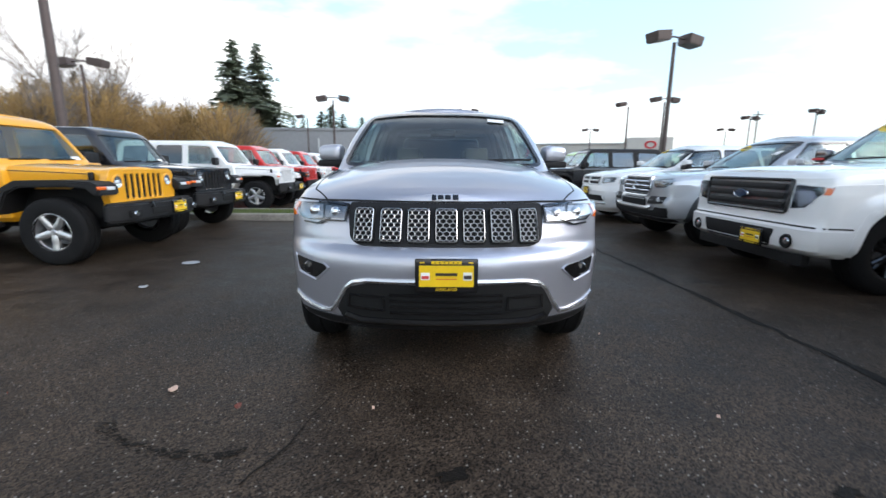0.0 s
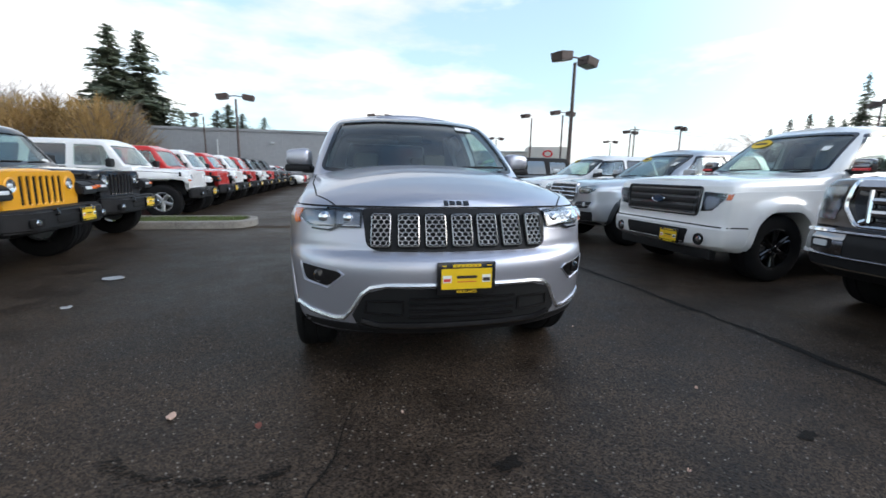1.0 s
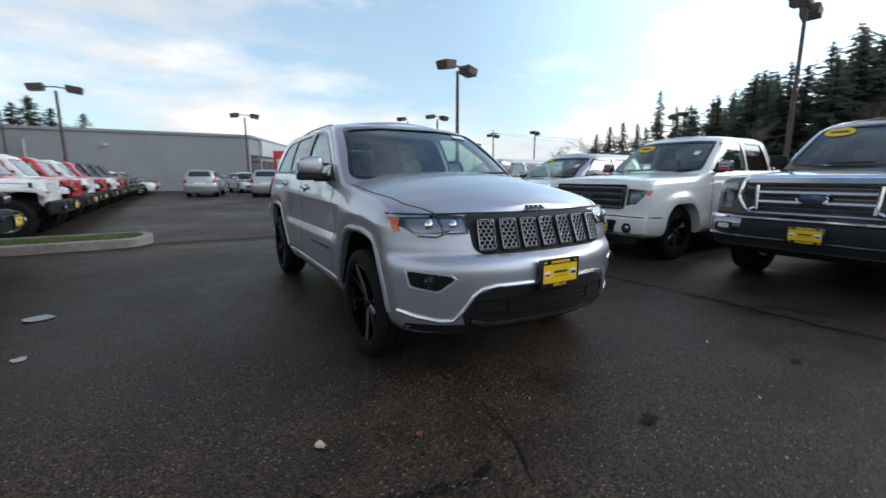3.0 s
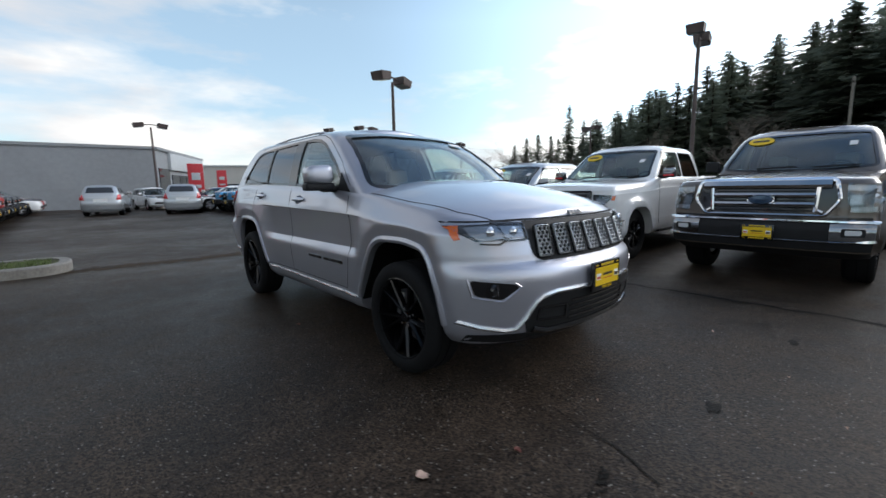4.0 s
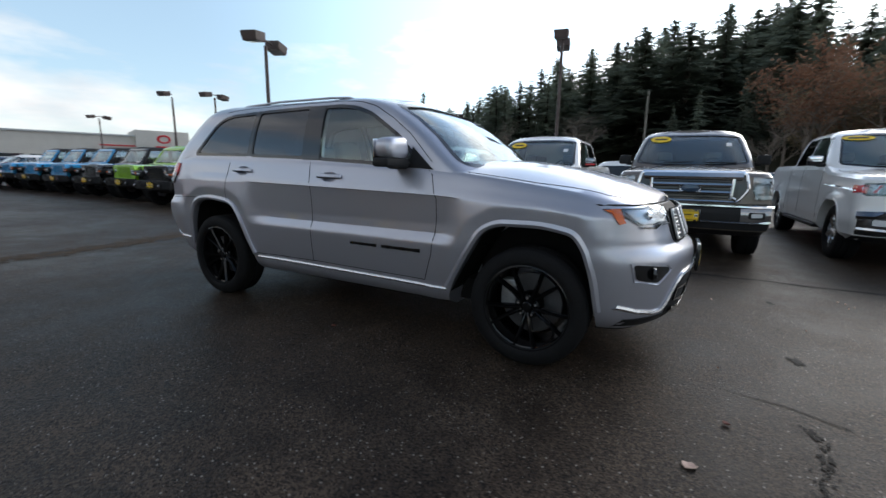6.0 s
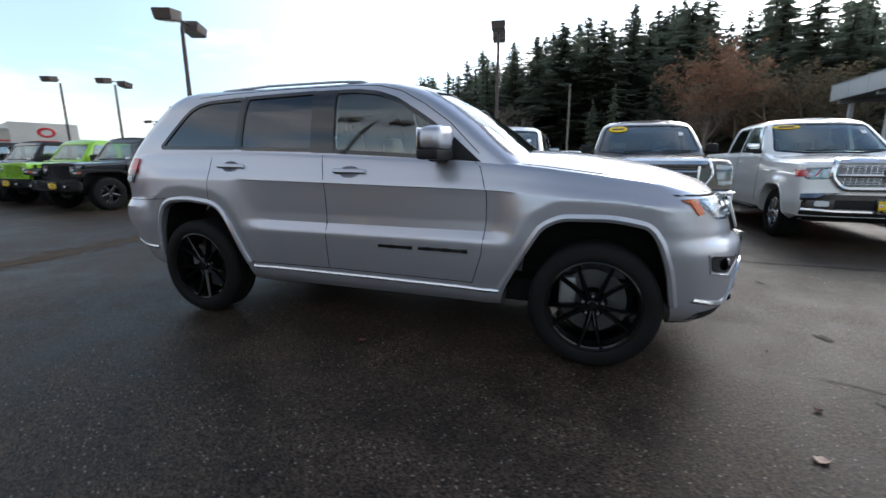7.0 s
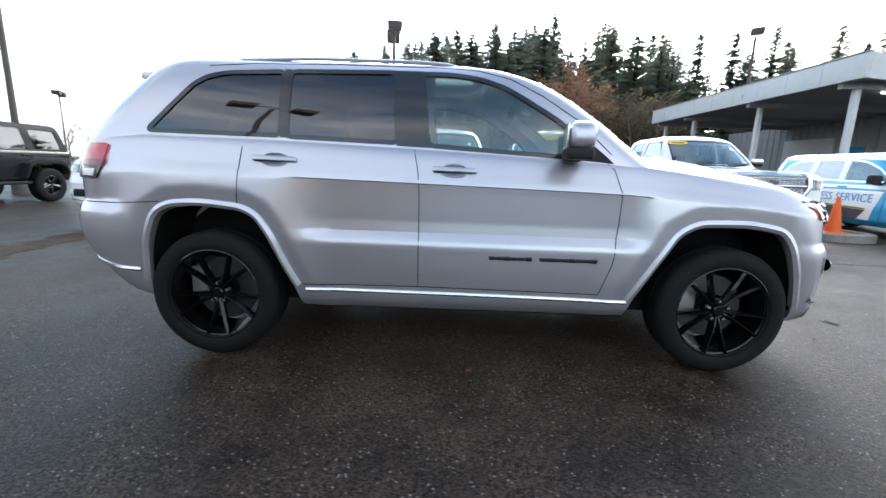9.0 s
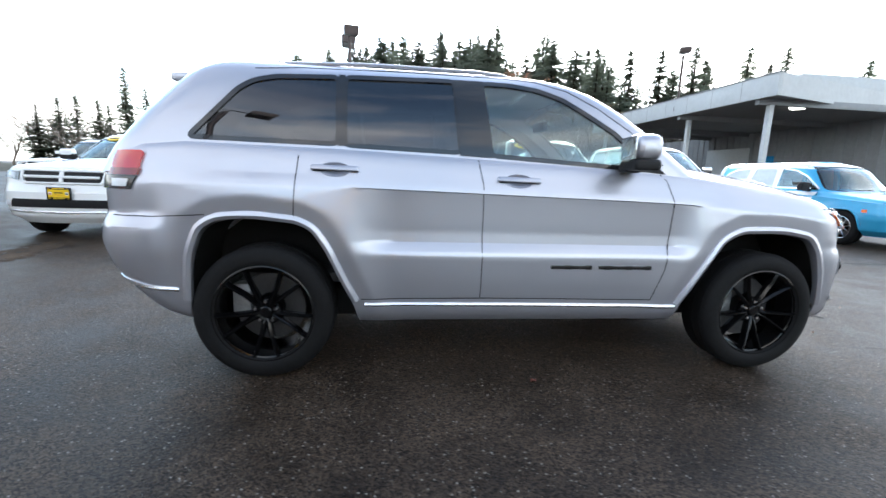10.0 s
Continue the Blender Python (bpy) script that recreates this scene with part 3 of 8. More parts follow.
def number_plate(parent, x, y, z, tilt=0.0, sx=0.31, sz=0.16, name="dealer_plate", town=""):
    """A dealer plate in a dark holder, its writing as bars and shapes."""
    ob = part(name, move(box(0, 0, 0, sx + 0.015, 0.022, sz + 0.018, 0.008), pose(x, y, z, tilt)), M_GLOSSBLACK, parent, "dark plate holder")
    def lay(nm, cx, cz, w, h, m, d=0.0135):
        part(nm, move(box(0, 0, 0, w, 0.003, h), pose(x, y, z, tilt) @ Matrix.Translation((cx, -d, cz))), m, ob)
    lay("plate_panel", 0, 0, sx - 0.03, sz - 0.048, M_PLATE, 0.0118)
    if town:
        cu = bpy.data.curves.new("town_name", "FONT")
        cu.body, cu.size, cu.extrude, cu.align_x, cu.align_y = town, 0.023, 0.0015, "CENTER", "CENTER"
        tmp = new("town_name", cu)
        bpy.context.view_layer.update()
        letters = bmesh.new()
        letters.from_mesh(tmp.evaluated_get(bpy.context.evaluated_depsgraph_get()).to_mesh())
        bpy.data.objects.remove(tmp)
        bpy.data.curves.remove(cu)
        part("town_name", move(letters, pose(x, y, z, tilt) @ Matrix.Translation((0, -0.0125, -sz * 0.5 + 0.009)) @ pose(0, 0, 0, 90)), M_PLATE, ob)
    for sg in ((1,) if town else (1, -1)):
        lay("frame_bar", 0, sg * (sz * 0.5 - 0.009), sx * 0.50, 0.015, M_PLATE, 0.0118)
        for k in range(6):
            lay("letter_gap", (k - 2.5) * sx * 0.075, sg * (sz * 0.5 - 0.009), sx * 0.016, 0.009, M_INK)
        for e in (-1, 1):
            lay("frame_tick", e * sx * 0.40, sg * (sz * 0.5 - 0.009), sx * 0.08, 0.006, M_PLATE, 0.0118)
    lay("text_bar", 0, sz * 0.06, sx * 0.36, sz * 0.09, M_INK)
    lay("text_bar", 0, -sz * 0.10, sx * 0.34, sz * 0.025, M_BADGERED)
    lay("white_shield", -sx * 0.35, 0, sx * 0.15, sz * 0.24, M_STICKER)
    lay("red_band", -sx * 0.35, -0.006, sx * 0.12, sz * 0.10, M_BADGERED, 0.0145)
    lay("white_shield", sx * 0.35, 0, sx * 0.15, sz * 0.26, M_STICKER)
    lay("dark_band", sx * 0.35, -sz * 0.03, sx * 0.13, sz * 0.12, M_INK, 0.0145)
    return ob


def seats(parent, rows, w, zseat, ztop, m=None):
    """Front and rear seats with head rests, as parts."""
    for y, k in rows:
        for s in (-1, 1):
            x = s * w
            part("seat_cushion", box(x, y - 0.05, zseat, 0.50, 0.5, 0.16, 0.05, 3), m or M_SEAT, parent)
            part("seat_back", move(box(0, 0, 0, 0.48, 0.14, ztop - zseat, 0.05, 3), pose(x, y + 0.24, (zseat + ztop) / 2, -12)), m or M_SEAT, parent)
            part("head_rest", move(box(0, 0, 0, 0.26, 0.10, 0.17, 0.04, 3), pose(x, y + 0.35, ztop + 0.10, -10)), m or M_SEAT, parent)

# ---- ground ----
def ground():
    bm = bmesh.new()
    bmesh.ops.create_grid(bm, x_segments=8, y_segments=8, size=900)
    g = part("ground", bm, M_ASPHALT)
    tagged(g, "dark wet worn asphalt of the car lot", "ground", kind="structure")


ground()


# ---- the silver SUV ----
def smooth(a, b, v):
    t = min(1.0, max(0.0, (v - a) / (b - a)))
    return t * t * (3 - 2 * t)


def silver_suv(m):
    root = thing("suv", "silver metallic mid-size SUV with black wheels and dark tinted rear glass", "car", m=m)
    WB = 2.935
    top_keys = [(-0.80, 1.00), (-0.62, 1.018), (-0.45, 1.043), (-0.2, 1.083), (0, 1.110), (0.3, 1.150), (0.6, 1.185), (0.9, 1.20), (1.2, 1.21), (1.74, 1.23), (2.5, 1.255), (3.3, 1.265), (3.9, 1.20)]

    def top(y):
        return table(top_keys, y)[0]

    def crown(y):
        return table([(-0.75, 0.014), (-0.6, 0.066), (-0.45, 0.095), (-0.3, 0.112), (0.0, 0.126), (0.2, 0.124), (0.4, 0.108), (0.6, 0.088), (0.9, 0.02)], y)[0]

    f_arch = [(0.58, 0.10), (0.53, 0.40), (0.42, 0.604), (0.305, 0.805), (0.20, 0.862), (-0.075, 0.868), (-0.25, 0.836), (-0.31, 0.755), (-0.365, 0.60), (-0.40, 0.40), (-0.42, 0.10)]
    r_arch = [(3.31, 0.10), (3.305, 0.43), (3.29, 0.665), (3.232, 0.825), (3.15, 0.876), (2.985, 0.891), (2.755, 0.868), (2.675, 0.829), (2.60, 0.72), (2.53, 0.558), (2.46, 0.424), (2.38, 0.10)]
    edges = [[(Vector(p), Vector(q)) for p, q in zip(poly, poly[1:])] for poly in (f_arch, r_arch)]

    def gap_to_arch(y, z):
        """Distance from a point of the side to the nearer arch opening."""
        p, best = Vector((y, z)), 9.0
        for line in edges[0 if y < 1.5 else 1]:
            a, c = line
            e = c - a
            t = min(1.0, max(0.0, (p - a).dot(e) / e.length_squared))
            best = min(best, (p - a - e * t).length)
        return best

    # offsets of the door skin: crisp shoulder line, hollow, raised lower crease, tuck to the sill
    SKIN = [(0.26, 0.0), (0.43, -0.010), (0.56, -0.002), (0.694, 0.0), (0.714, -0.003), (0.772, -0.030), (0.83, -0.032), (0.92, -0.026), (0.99, -0.020), (1.024, -0.015), (1.030, 0.0), (1.20, 0.0)]

    CORNER = [(0.26, 0.0), (0.50, 0.010), (0.80, 0.024), (0.83, 0.022), (0.893, -0.014), (1.0, -0.008), (1.2, 0.0)]

    def push(y, z):
        door = smooth(0.43, 0.62, y) * (1 - smooth(2.22, 2.52, y))
        d = door * table(SKIN, z)[0]
        zz = z if z <= 0.82 else 0.82 + (z - 0.82) * (top(y) - 0.82) / 0.38
        if -0.62 < y < 3.6 and 0.2 < zz < 1.1:
            g = gap_to_arch(y, zz)
            d += 0.012 * max(0.0, 1 - max(0.0, g - 0.115) / 0.16) ** 1.4 * min(1.0, max(0.0, (g - 0.012) / 0.10))
        return d + smooth(3.36, 3.50, y) * table(CORNER, z)[0]

    levels = [(0.26, 0.74, -0.66, 3.40, 0.34, 2.4, 0.34, 2.6), (0.31, 0.875, -0.78, 3.51, 0.46, 2.3, 0.36, 2.8), (0.37, 0.912, -0.83, 3.63, 0.50, 2.2, 0.38, 2.8), (0.43, 0.922, -0.85, 3.71, 0.52, 2.2, 0.40, 2.8), (0.50, 0.928, -0.86, 3.78, 0.52, 2.15, 0.42, 2.8), (0.62, 0.936, -0.885, 3.865, 0.54, 2.1, 0.42, 2.8), (0.70, 0.942, -0.885, 3.885, 0.54, 2.1, 0.42, 2.8), (0.745, 0.942, -0.87, 3.895, 0.54, 2.1, 0.42, 2.8), (0.78, 0.941, -0.815, 3.892, 0.50, 2.15, 0.42, 2.8), (0.90, 0.940, -0.79, 3.875, 0.48, 2.2, 0.42, 2.8), (1.00, 0.938, -0.77, 3.865, 0.46, 2.25, 0.40, 2.8), (1.03, 0.936, -0.76, 3.862, 0.45, 2.3, 0.40, 2.8), (1.06, 0.926, -0.75, 3.86, 0.44, 2.3, 0.40, 2.8), (1.13, 0.902, -0.73, 3.85, 0.44, 2.3, 0.40, 2.8), (1.18, 0.882, -0.70, 3.83, 0.44, 2.3, 0.40, 2.8), (1.20, 0.868, -0.68, 3.81, 0.44, 2.3, 0.40, 2.8)]
    rows = [0.26, 0.285, 0.31, 0.34, 0.37, 0.40, 0.43, 0.46, 0.49, 0.52, 0.56, 0.60, 0.64, 0.67, 0.694, 0.714, 0.73, 0.745, 0.76, 0.772, 0.785, 0.80, 0.815, 0.83, 0.845, 0.86, 0.875, 0.89, 0.905, 0.92, 0.935, 0.95, 0.965, 0.98, 0.99, 1.0, 1.012, 1.024, 1.030, 1.045, 1.06, 1.075, 1.09, 1.12, 1.145, 1.165, 1.18, 1.19, 1.20]
    body = loft(levels, rows, top, 1.20, 0.82, push, crown, arc=22, side=180, across=16, soften=1)
    tree = BVHTree.FromBMesh(body)
    g_levels = [(1.10, 0.890, 0.20, 3.86, 0.30, 2.6, 0.32, 3.2), (1.25, 0.862, 0.42, 3.785, 0.27, 2.6, 0.32, 3.2), (1.41, 0.818, 0.62, 3.66, 0.25, 2.6, 0.32, 3.2), (1.549, 0.766, 0.82, 3.54, 0.24, 2.6, 0.32, 3.2), (1.645, 0.718, 0.99, 3.45, 0.25, 2.5, 0.32, 3.2), (1.698, 0.672, 1.14, 3.38, 0.27, 2.5, 0.30, 3.2), (1.73, 0.60, 1.30, 3.30, 0.28, 2.4, 0.3, 3.0)]
    g_rows = [1.10, 1.16, 1.22, 1.28, 1.34, 1.41, 1.47, 1.535, 1.59, 1.635, 1.665, 1.69, 1.71, 1.72, 1.73]
    cab = loft(g_levels, g_rows, crown=lambda y: 0.035, arc=22, side=60, across=12)
    tree_c = BVHTree.FromBMesh(cab)
    inner = loft([(z - 0.03 if z > 1.2 else z - 0.2, w - 0.045, yf + 0.05, yr - 0.05, lf, nf, lr, nr) for z, w, yf, yr, lf, nf, lr, nr in g_levels], [z - 0.03 if z > 1.2 else z - 0.2 for z in g_rows], crown=lambda y: 0.03, arc=12, side=24, across=8)
    cab = boolean(cab, inner)
    wins = {"front_door_glass": [(0.77, 1.205), (0.985, 1.405), (1.135, 1.498), (1.29, 1.588), (1.44, 1.637), (1.60, 1.658), (1.765, 1.660), (1.715, 1.252)], "rear_door_glass": [(1.885, 1.262), (1.920, 1.664), (2.520, 1.650), (2.512, 1.277)], "quarter_glass": [(2.545, 1.282), (2.556, 1.648), (2.88, 1.632), (2.99, 1.606), (3.065, 1.560), (3.20, 1.400), (3.298, 1.290)]}
    for poly in wins.values():
        cab = boolean(cab, prism(rounded(poly, 0.035), "x", -1.3, 1.3))
    shield = [(-0.80, 1.225), (-0.655, 1.645), (-0.3, 1.682), (0.3, 1.682), (0.655, 1.645), (0.80, 1.225), (0.4, 1.19), (-0.4, 1.19)]
    cab = boolean(cab, prism(rounded(shield, 0.05), "y", -0.5, 1.75))
    backlight = [(-0.62, 1.28), (-0.54, 1.61), (0.54, 1.61), (0.62, 1.28)]
    cab = boolean(cab, prism(rounded(backlight, 0.05), "y", 2.9, 4.2))
    part("roof_shell", cab, M_SILVER, root)
    # wheel arches, cabin hollow and handle dishes
    HANDLES = ((1.445, 1.124), (2.435, 1.154))
    for poly in (f_arch, r_arch):
        for s in (-1, 1):
            body = boolean(body, prism(rounded(poly, 0.09, 5), "x", s * 0.52, s * 1.4))
    body = boolean(body, prism([(0.62, 0.55), (0.62, 1.10), (0.50, 1.45), (3.45, 1.45), (3.45, 0.55)], "x", -0.80, 0.80))
    for y0, z0 in HANDLES:
        x0 = land(tree, "x", y0 + 0.12, z0)[0].x
        for s in (-1, 1):
            dish = bmesh.new()
            bmesh.ops.create_uvsphere(dish, u_segments=20, v_segments=12, radius=1.0, matrix=Matrix.Translation((-s * (x0 - 0.012), y0 + 0.12, z0)) @ Matrix.Diagonal((0.034, 0.085, 0.044, 1)))
            body = boolean(body, dish)
    part("body", body, M_SILVER, root, angle=21.0)
    # wheel-well cups, the depth of shade carried by their near-black colour
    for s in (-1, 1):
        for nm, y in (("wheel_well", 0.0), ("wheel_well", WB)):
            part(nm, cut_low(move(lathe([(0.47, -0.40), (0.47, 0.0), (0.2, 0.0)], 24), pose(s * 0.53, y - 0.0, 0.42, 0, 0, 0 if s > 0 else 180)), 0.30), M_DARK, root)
    for poly, c in ((f_arch, 0.0), (r_arch, WB)):
        liner = bmesh.new()
        ring = [((y - c) * 0.985 + c, z - 0.010) for y, z in rounded(poly[1:-1], 0.09, 5, False)]
        cols = [[liner.verts.new((x, y, z)) for y, z in ring] for x in (-0.905, -0.54)]
        for k in range(len(ring) - 1):
            liner.faces.new((cols[0][k], cols[0][k + 1], cols[1][k + 1], cols[1][k]))
        bmesh.ops.solidify(liner, geom=liner.faces[:], thickness=0.004)
        both("arch_liner", liner, M_DARK, root, "black plastic arch liner")
    for nm, poly in wins.items():
        gm = M_GLASS if nm == "front_door_glass" else M_PRIV
        for o in both(nm, patch(tree_c, rounded(poly, 0.035), "x", -0.005, 0.004, 0.08), gm, root, "clear side window" if gm is M_GLASS else "dark privacy glass"):
            o.visible_shadow = False
        both("window_trim", strip(tree_c, rounded(poly, 0.035), "x", 0.026, 0.002, 0.012, closed=True), M_PILLAR, root)
    o = part("windscreen", patch(tree_c, rounded(shield, 0.05), "y", -0.008, 0.004, 0.08), M_GLASS, root, "clear windscreen")
    o.visible_shadow = False
    part("windscreen_trim", strip(tree_c, rounded(shield, 0.05), "y", 0.028, 0.002, 0.010, closed=True), M_GLOSSBLACK, root)
    o = part("rear_window", patch(tree_c, rounded(backlight, 0.05), "r", -0.008, 0.004, 0.08), M_PRIV, root, "dark rear window")
    o.visible_shadow = False
    both("door_pillar_cover", patch(tree_c, [(1.705, 1.240), (1.757, 1.668), (1.928, 1.668), (1.892, 1.246)], "x", 0.0065, 0.006), M_PILLAR, root)
    both("rear_pillar_cover", strip(tree_c, [(2.528, 1.272), (2.538, 1.660)], "x", 0.036, 0.004, 0.008), M_PILLAR, root)
    both("door_frame_gap", strip(tree_c, [(0.70, 1.235), (0.90, 1.425), (1.08, 1.545), (1.26, 1.640), (1.44, 1.688), (1.62, 1.703), (2.2, 1.706), (2.75, 1.694), (3.0, 1.672)], "x", 0.005, 0.001, 0.004, 0.04), M_DARK, root)
    both("mirror_sail", patch(tree_c, [(0.685, 1.185), (0.87, 1.34), (0.87, 1.20)], "x", 0.004, 0.006), M_PLASTIC, root)
    # interior
    part("dashboard", join(box(0, 0.80, 1.02, 1.50, 0.5, 0.30, 0.08, 3), box(-0.0, 0.95, 0.85, 0.5, 0.3, 0.4, 0.05)), M_DASH, root)
    part("steering_wheel", move(join(lathe([(0.185, -0.016), (0.200, 0.0), (0.185, 0.016), (0.170, 0.0), (0.185, -0.016)], 28, "y"), box(0, 0, 0, 0.33, 0.03, 0.05, 0.01), box(0, 0, -0.09, 0.05, 0.03, 0.16, 0.01)), pose(0.38, 1.12, 1.10, -24)), M_DASH, root)
    seats(root, [(1.50, 0), (2.45, 0)], 0.38, 0.72, 1.22)
    part("cabin_floor", box(0, 2.0, 0.53, 1.5, 2.6, 0.06, 0.02), M_DASH, root)
    part("rear_view_mirror", box(0, 1.16, 1.52, 0.24, 0.04, 0.07, 0.015), M_PLASTIC, root)
    part("windscreen_sticker", patch(tree_c, [(0.40, 1.600), (0.40, 1.632), (0.55, 1.622), (0.55, 1.590)], "y", 0.002, 0.002), M_STICKER, root)
    part("underbody", box(0, 1.60, 0.36, 1.40, 3.7, 0.17, 0.05), M_DARK, root)
    # seams
    seam = lambda pts, ax="x", tr=tree, w=0.0048: strip(tr, pts, ax, w, 0.0012, 0.004, 0.03)
    for pts in ([(0.72, 1.185), (0.683, 1.150), (0.637, 1.0), (0.637, 0.85), (0.66, 0.63), (0.717, 0.445)], [(1.79, 1.225), (1.765, 1.10), (1.757, 0.97), (1.753, 0.45)], [(2.742, 1.215), (2.754, 1.09), (2.766, 0.90)], [(0.717, 0.445), (1.7, 0.455), (2.42, 0.45)], [(3.20, 0.90), (3.45, 0.885), (3.66, 0.885)]):
        both("panel_gap", seam(pts), M_DARK, root)
    both("hood_gap", strip(tree, [(-0.66, -0.60), (-0.79, -0.40), (-0.835, 0.0), (-0.84, 0.45)], "z", 0.008, 0.0012, 0.004), M_DARK, root)
    # arch lips, sill strip, lower crease
    both("arch_lip", strip(tree, rounded([(y * 1.03 + 0.001, z + 0.016) for y, z in f_arch[1:-1]], 0.09, 5, False), "x", 0.040, 0.007, 0.03, 0.03, round_top=0.009), M_SILVER, root)
    both("arch_lip", strip(tree, rounded([((y - 2.935) * 1.03 + 2.935, z + 0.016) for y, z in r_arch[1:-1]], 0.09, 5, False), "x", 0.040, 0.010, 0.03, 0.03, round_top=0.009), M_SILVER, root)
    both("sill_moulding", strip(tree, [(0.55, 0.405), (1.5, 0.415), (2.40, 0.42)], "x", 0.020, 0.006, 0.02, 0.05, round_top=0.005), M_SATIN, root)
    both("rear_bumper_trim", strip(tree, [(3.35, 0.505), (3.50, 0.520), (3.62, 0.540), (3.76, 0.560)], "x", 0.022, 0.006, 0.012, 0.03, round_top=0.005), M_SATIN, root)
    # door handles
    for y0, z0 in HANDLES:
        hit = land(tree, "x", y0 + 0.12, z0 + 0.004, 0.020)[0]
        bar_ = box(0, 0, 0, 0.022, 0.245, 0.030, 0.010, 3)
        for v in bar_.verts:
            v.co.x += 0.9 * v.co.y ** 2
            v.co.z -= 0.35 * v.co.y ** 2
        both("door_handle", move(bar_, Matrix.Translation(hit) @ pose(0, 0, 0, 1, 24)), M_SILVER, root, "silver pull handle over a round recess")
        # dark strip that paints the shade beneath the grip
        both("handle_slot", move(box(0.006, 0, -0.020, 0.012, 0.22, 0.010, 0.003), Matrix.Translation(hit)), M_DARK, root)
    # mirrors
    for s in (-1, 1):
        mr = new("side_mirror")
        mr.parent = root
        mr.matrix_basis = pose(s * 1.01, 0.92, 1.285, 0, 0, s * 8)
        c = box(0, 0, 0.036, 0.205, 0.140, 0.150, 0.055, 4)
        for v in c.verts:
            if v.co.y > 0.03:
                v.co.x *= 1.06
            v.co.z -= 0.16 * max(0.0, s * v.co.x) * (1 if v.co.z > 0.036 else -0.4)
        part("mirror_cap", c, M_SILVER, mr)
        part("mirror_base", join(box(0, 0.01, -0.058, 0.225, 0.14, 0.06, 0.025, 3), box(-s * 0.10, 0.03, -0.075, 0.16, 0.09, 0.05, 0.02, 2)), M_PLASTIC, mr, "black plastic lower housing")
        part("mirror_glass", box(0, 0.077, 0.03, 0.19, 0.006, 0.12, 0.002), M_CHROME, mr, "mirror glass")
    # roof rails, spoiler, wipers, aerial
    both("roof_rail", tube([(-0.59, 1.55, 1.715), (-0.595, 1.62, 1.736), (-0.60, 1.8, 1.745), (-0.60, 2.4, 1.747), (-0.59, 2.85, 1.732), (-0.58, 2.98, 1.700)], 0.010, 8), M_SILVER, root)
    sp = box(0, 3.30, 1.680, 1.20, 0.36, 0.042, 0.016, 3)
    for v in sp.verts:
        v.co.z -= 0.14 * (v.co.y - 3.16) ** 2 + 0.04 * (v.co.x / 0.58) ** 2
    part("roof_spoiler", sp, M_SILVER, root)
    for x0 in (-0.35, 0.25):
        part("wiper", tube([land(tree_c, "y", x0 + k, 1.235 + 0.02 * k, 0.022)[0] for k in (0, 0.15, 0.3, 0.45)], 0.009, 6), M_PLASTIC, root)
    # lamps
    hl = [(-0.905, 0.992), (-0.885, 0.955), (-0.80, 0.893), (-0.71, 0.886), (-0.665, 0.905), (-0.545, 0.905), (-0.535, 0.985), (-0.72, 0.998)]
    for s in (-1, 1):
        lamp = new("headlight")
        lamp.parent = root
        lamp["label"] = "clear headlight with dark surround"
        flp = (lambda b: b) if s < 0 else (lambda b: flip(b))
        part("housing", flp(patch(tree, hl, "y", 0.004, 0.002, 0.03)), M_GLOSSBLACK, lamp)
        part("lower_mask", flp(patch(tree, [(-0.875, 0.945), (-0.80, 0.895), (-0.71, 0.889), (-0.665, 0.908), (-0.55, 0.908), (-0.55, 0.918), (-0.67, 0.922), (-0.74, 0.912)], "y", 0.010, 0.006, 0.03)), M_GLOSSBLACK, lamp)
        part("rim", flp(strip(tree, hl[2:], "y", 0.010, 0.018, 0.012, 0.03)), M_GLOSSBLACK, lamp)
        part("reflector", flp(join(patch(tree, [(-0.835, 0.935), (-0.845, 0.980), (-0.69, 0.985), (-0.68, 0.918), (-0.79, 0.908)], "y", 0.008, 0.004, 0.03), patch(tree, [(-0.672, 0.920), (-0.672, 0.982), (-0.545, 0.977), (-0.545, 0.918)], "y", 0.008, 0.004, 0.03))), M_REFLECT, lamp)
        for cx, r in ((-0.735, 0.030), (-0.61, 0.026)):
            p = land(tree, "y", cx, 0.95, 0.006)[0]
            part("projector_lens", flp(move(lathe([(0.001, -0.022), (r * 0.6, -0.018), (r, -0.004), (r * 1.1, 0.0)], 20, "y"), Matrix.Translation(p))), M_CHROME, lamp)
        part("indicator", flp(patch(tree, [(-0.905, 0.985), (-0.893, 0.960), (-0.876, 0.946), (-0.872, 0.984)], "y", 0.009, 0.004, 0.02)), M_AMBER, lamp, "amber indicator")
        part("side_indicator", flp(patch(tree, [(-0.425, 0.990), (-0.472, 0.990), (-0.508, 0.920), (-0.480, 0.912)], "x", 0.010, 0.009, 0.02)), M_AMBER, lamp, "amber indicator")
        o = part("cover", flp(patch(tree, hl, "y", 0.022, 0.003, 0.03)), M_LAMPGLASS, lamp)
        o.visible_shadow = False
        fog = new("fog_lamp")
        fog.parent = root
        part("pocket", flp(patch(tree, rounded([(-0.868, 0.697), (-0.848, 0.608), (-0.730, 0.583), (-0.650, 0.652), (-0.675, 0.672)], 0.02), "y", 0.003, 0.006, 0.03)), M_GLOSSBLACK, fog)
        p = land(tree, "y", -0.765, 0.640, 0.004)[0]
        part("lens", flp(move(lathe([(0.001, -0.014), (0.03, -0.010), (0.038, 0.004)], 20, "y"), Matrix.Translation(p))), M_GLOSSBLACK, fog)
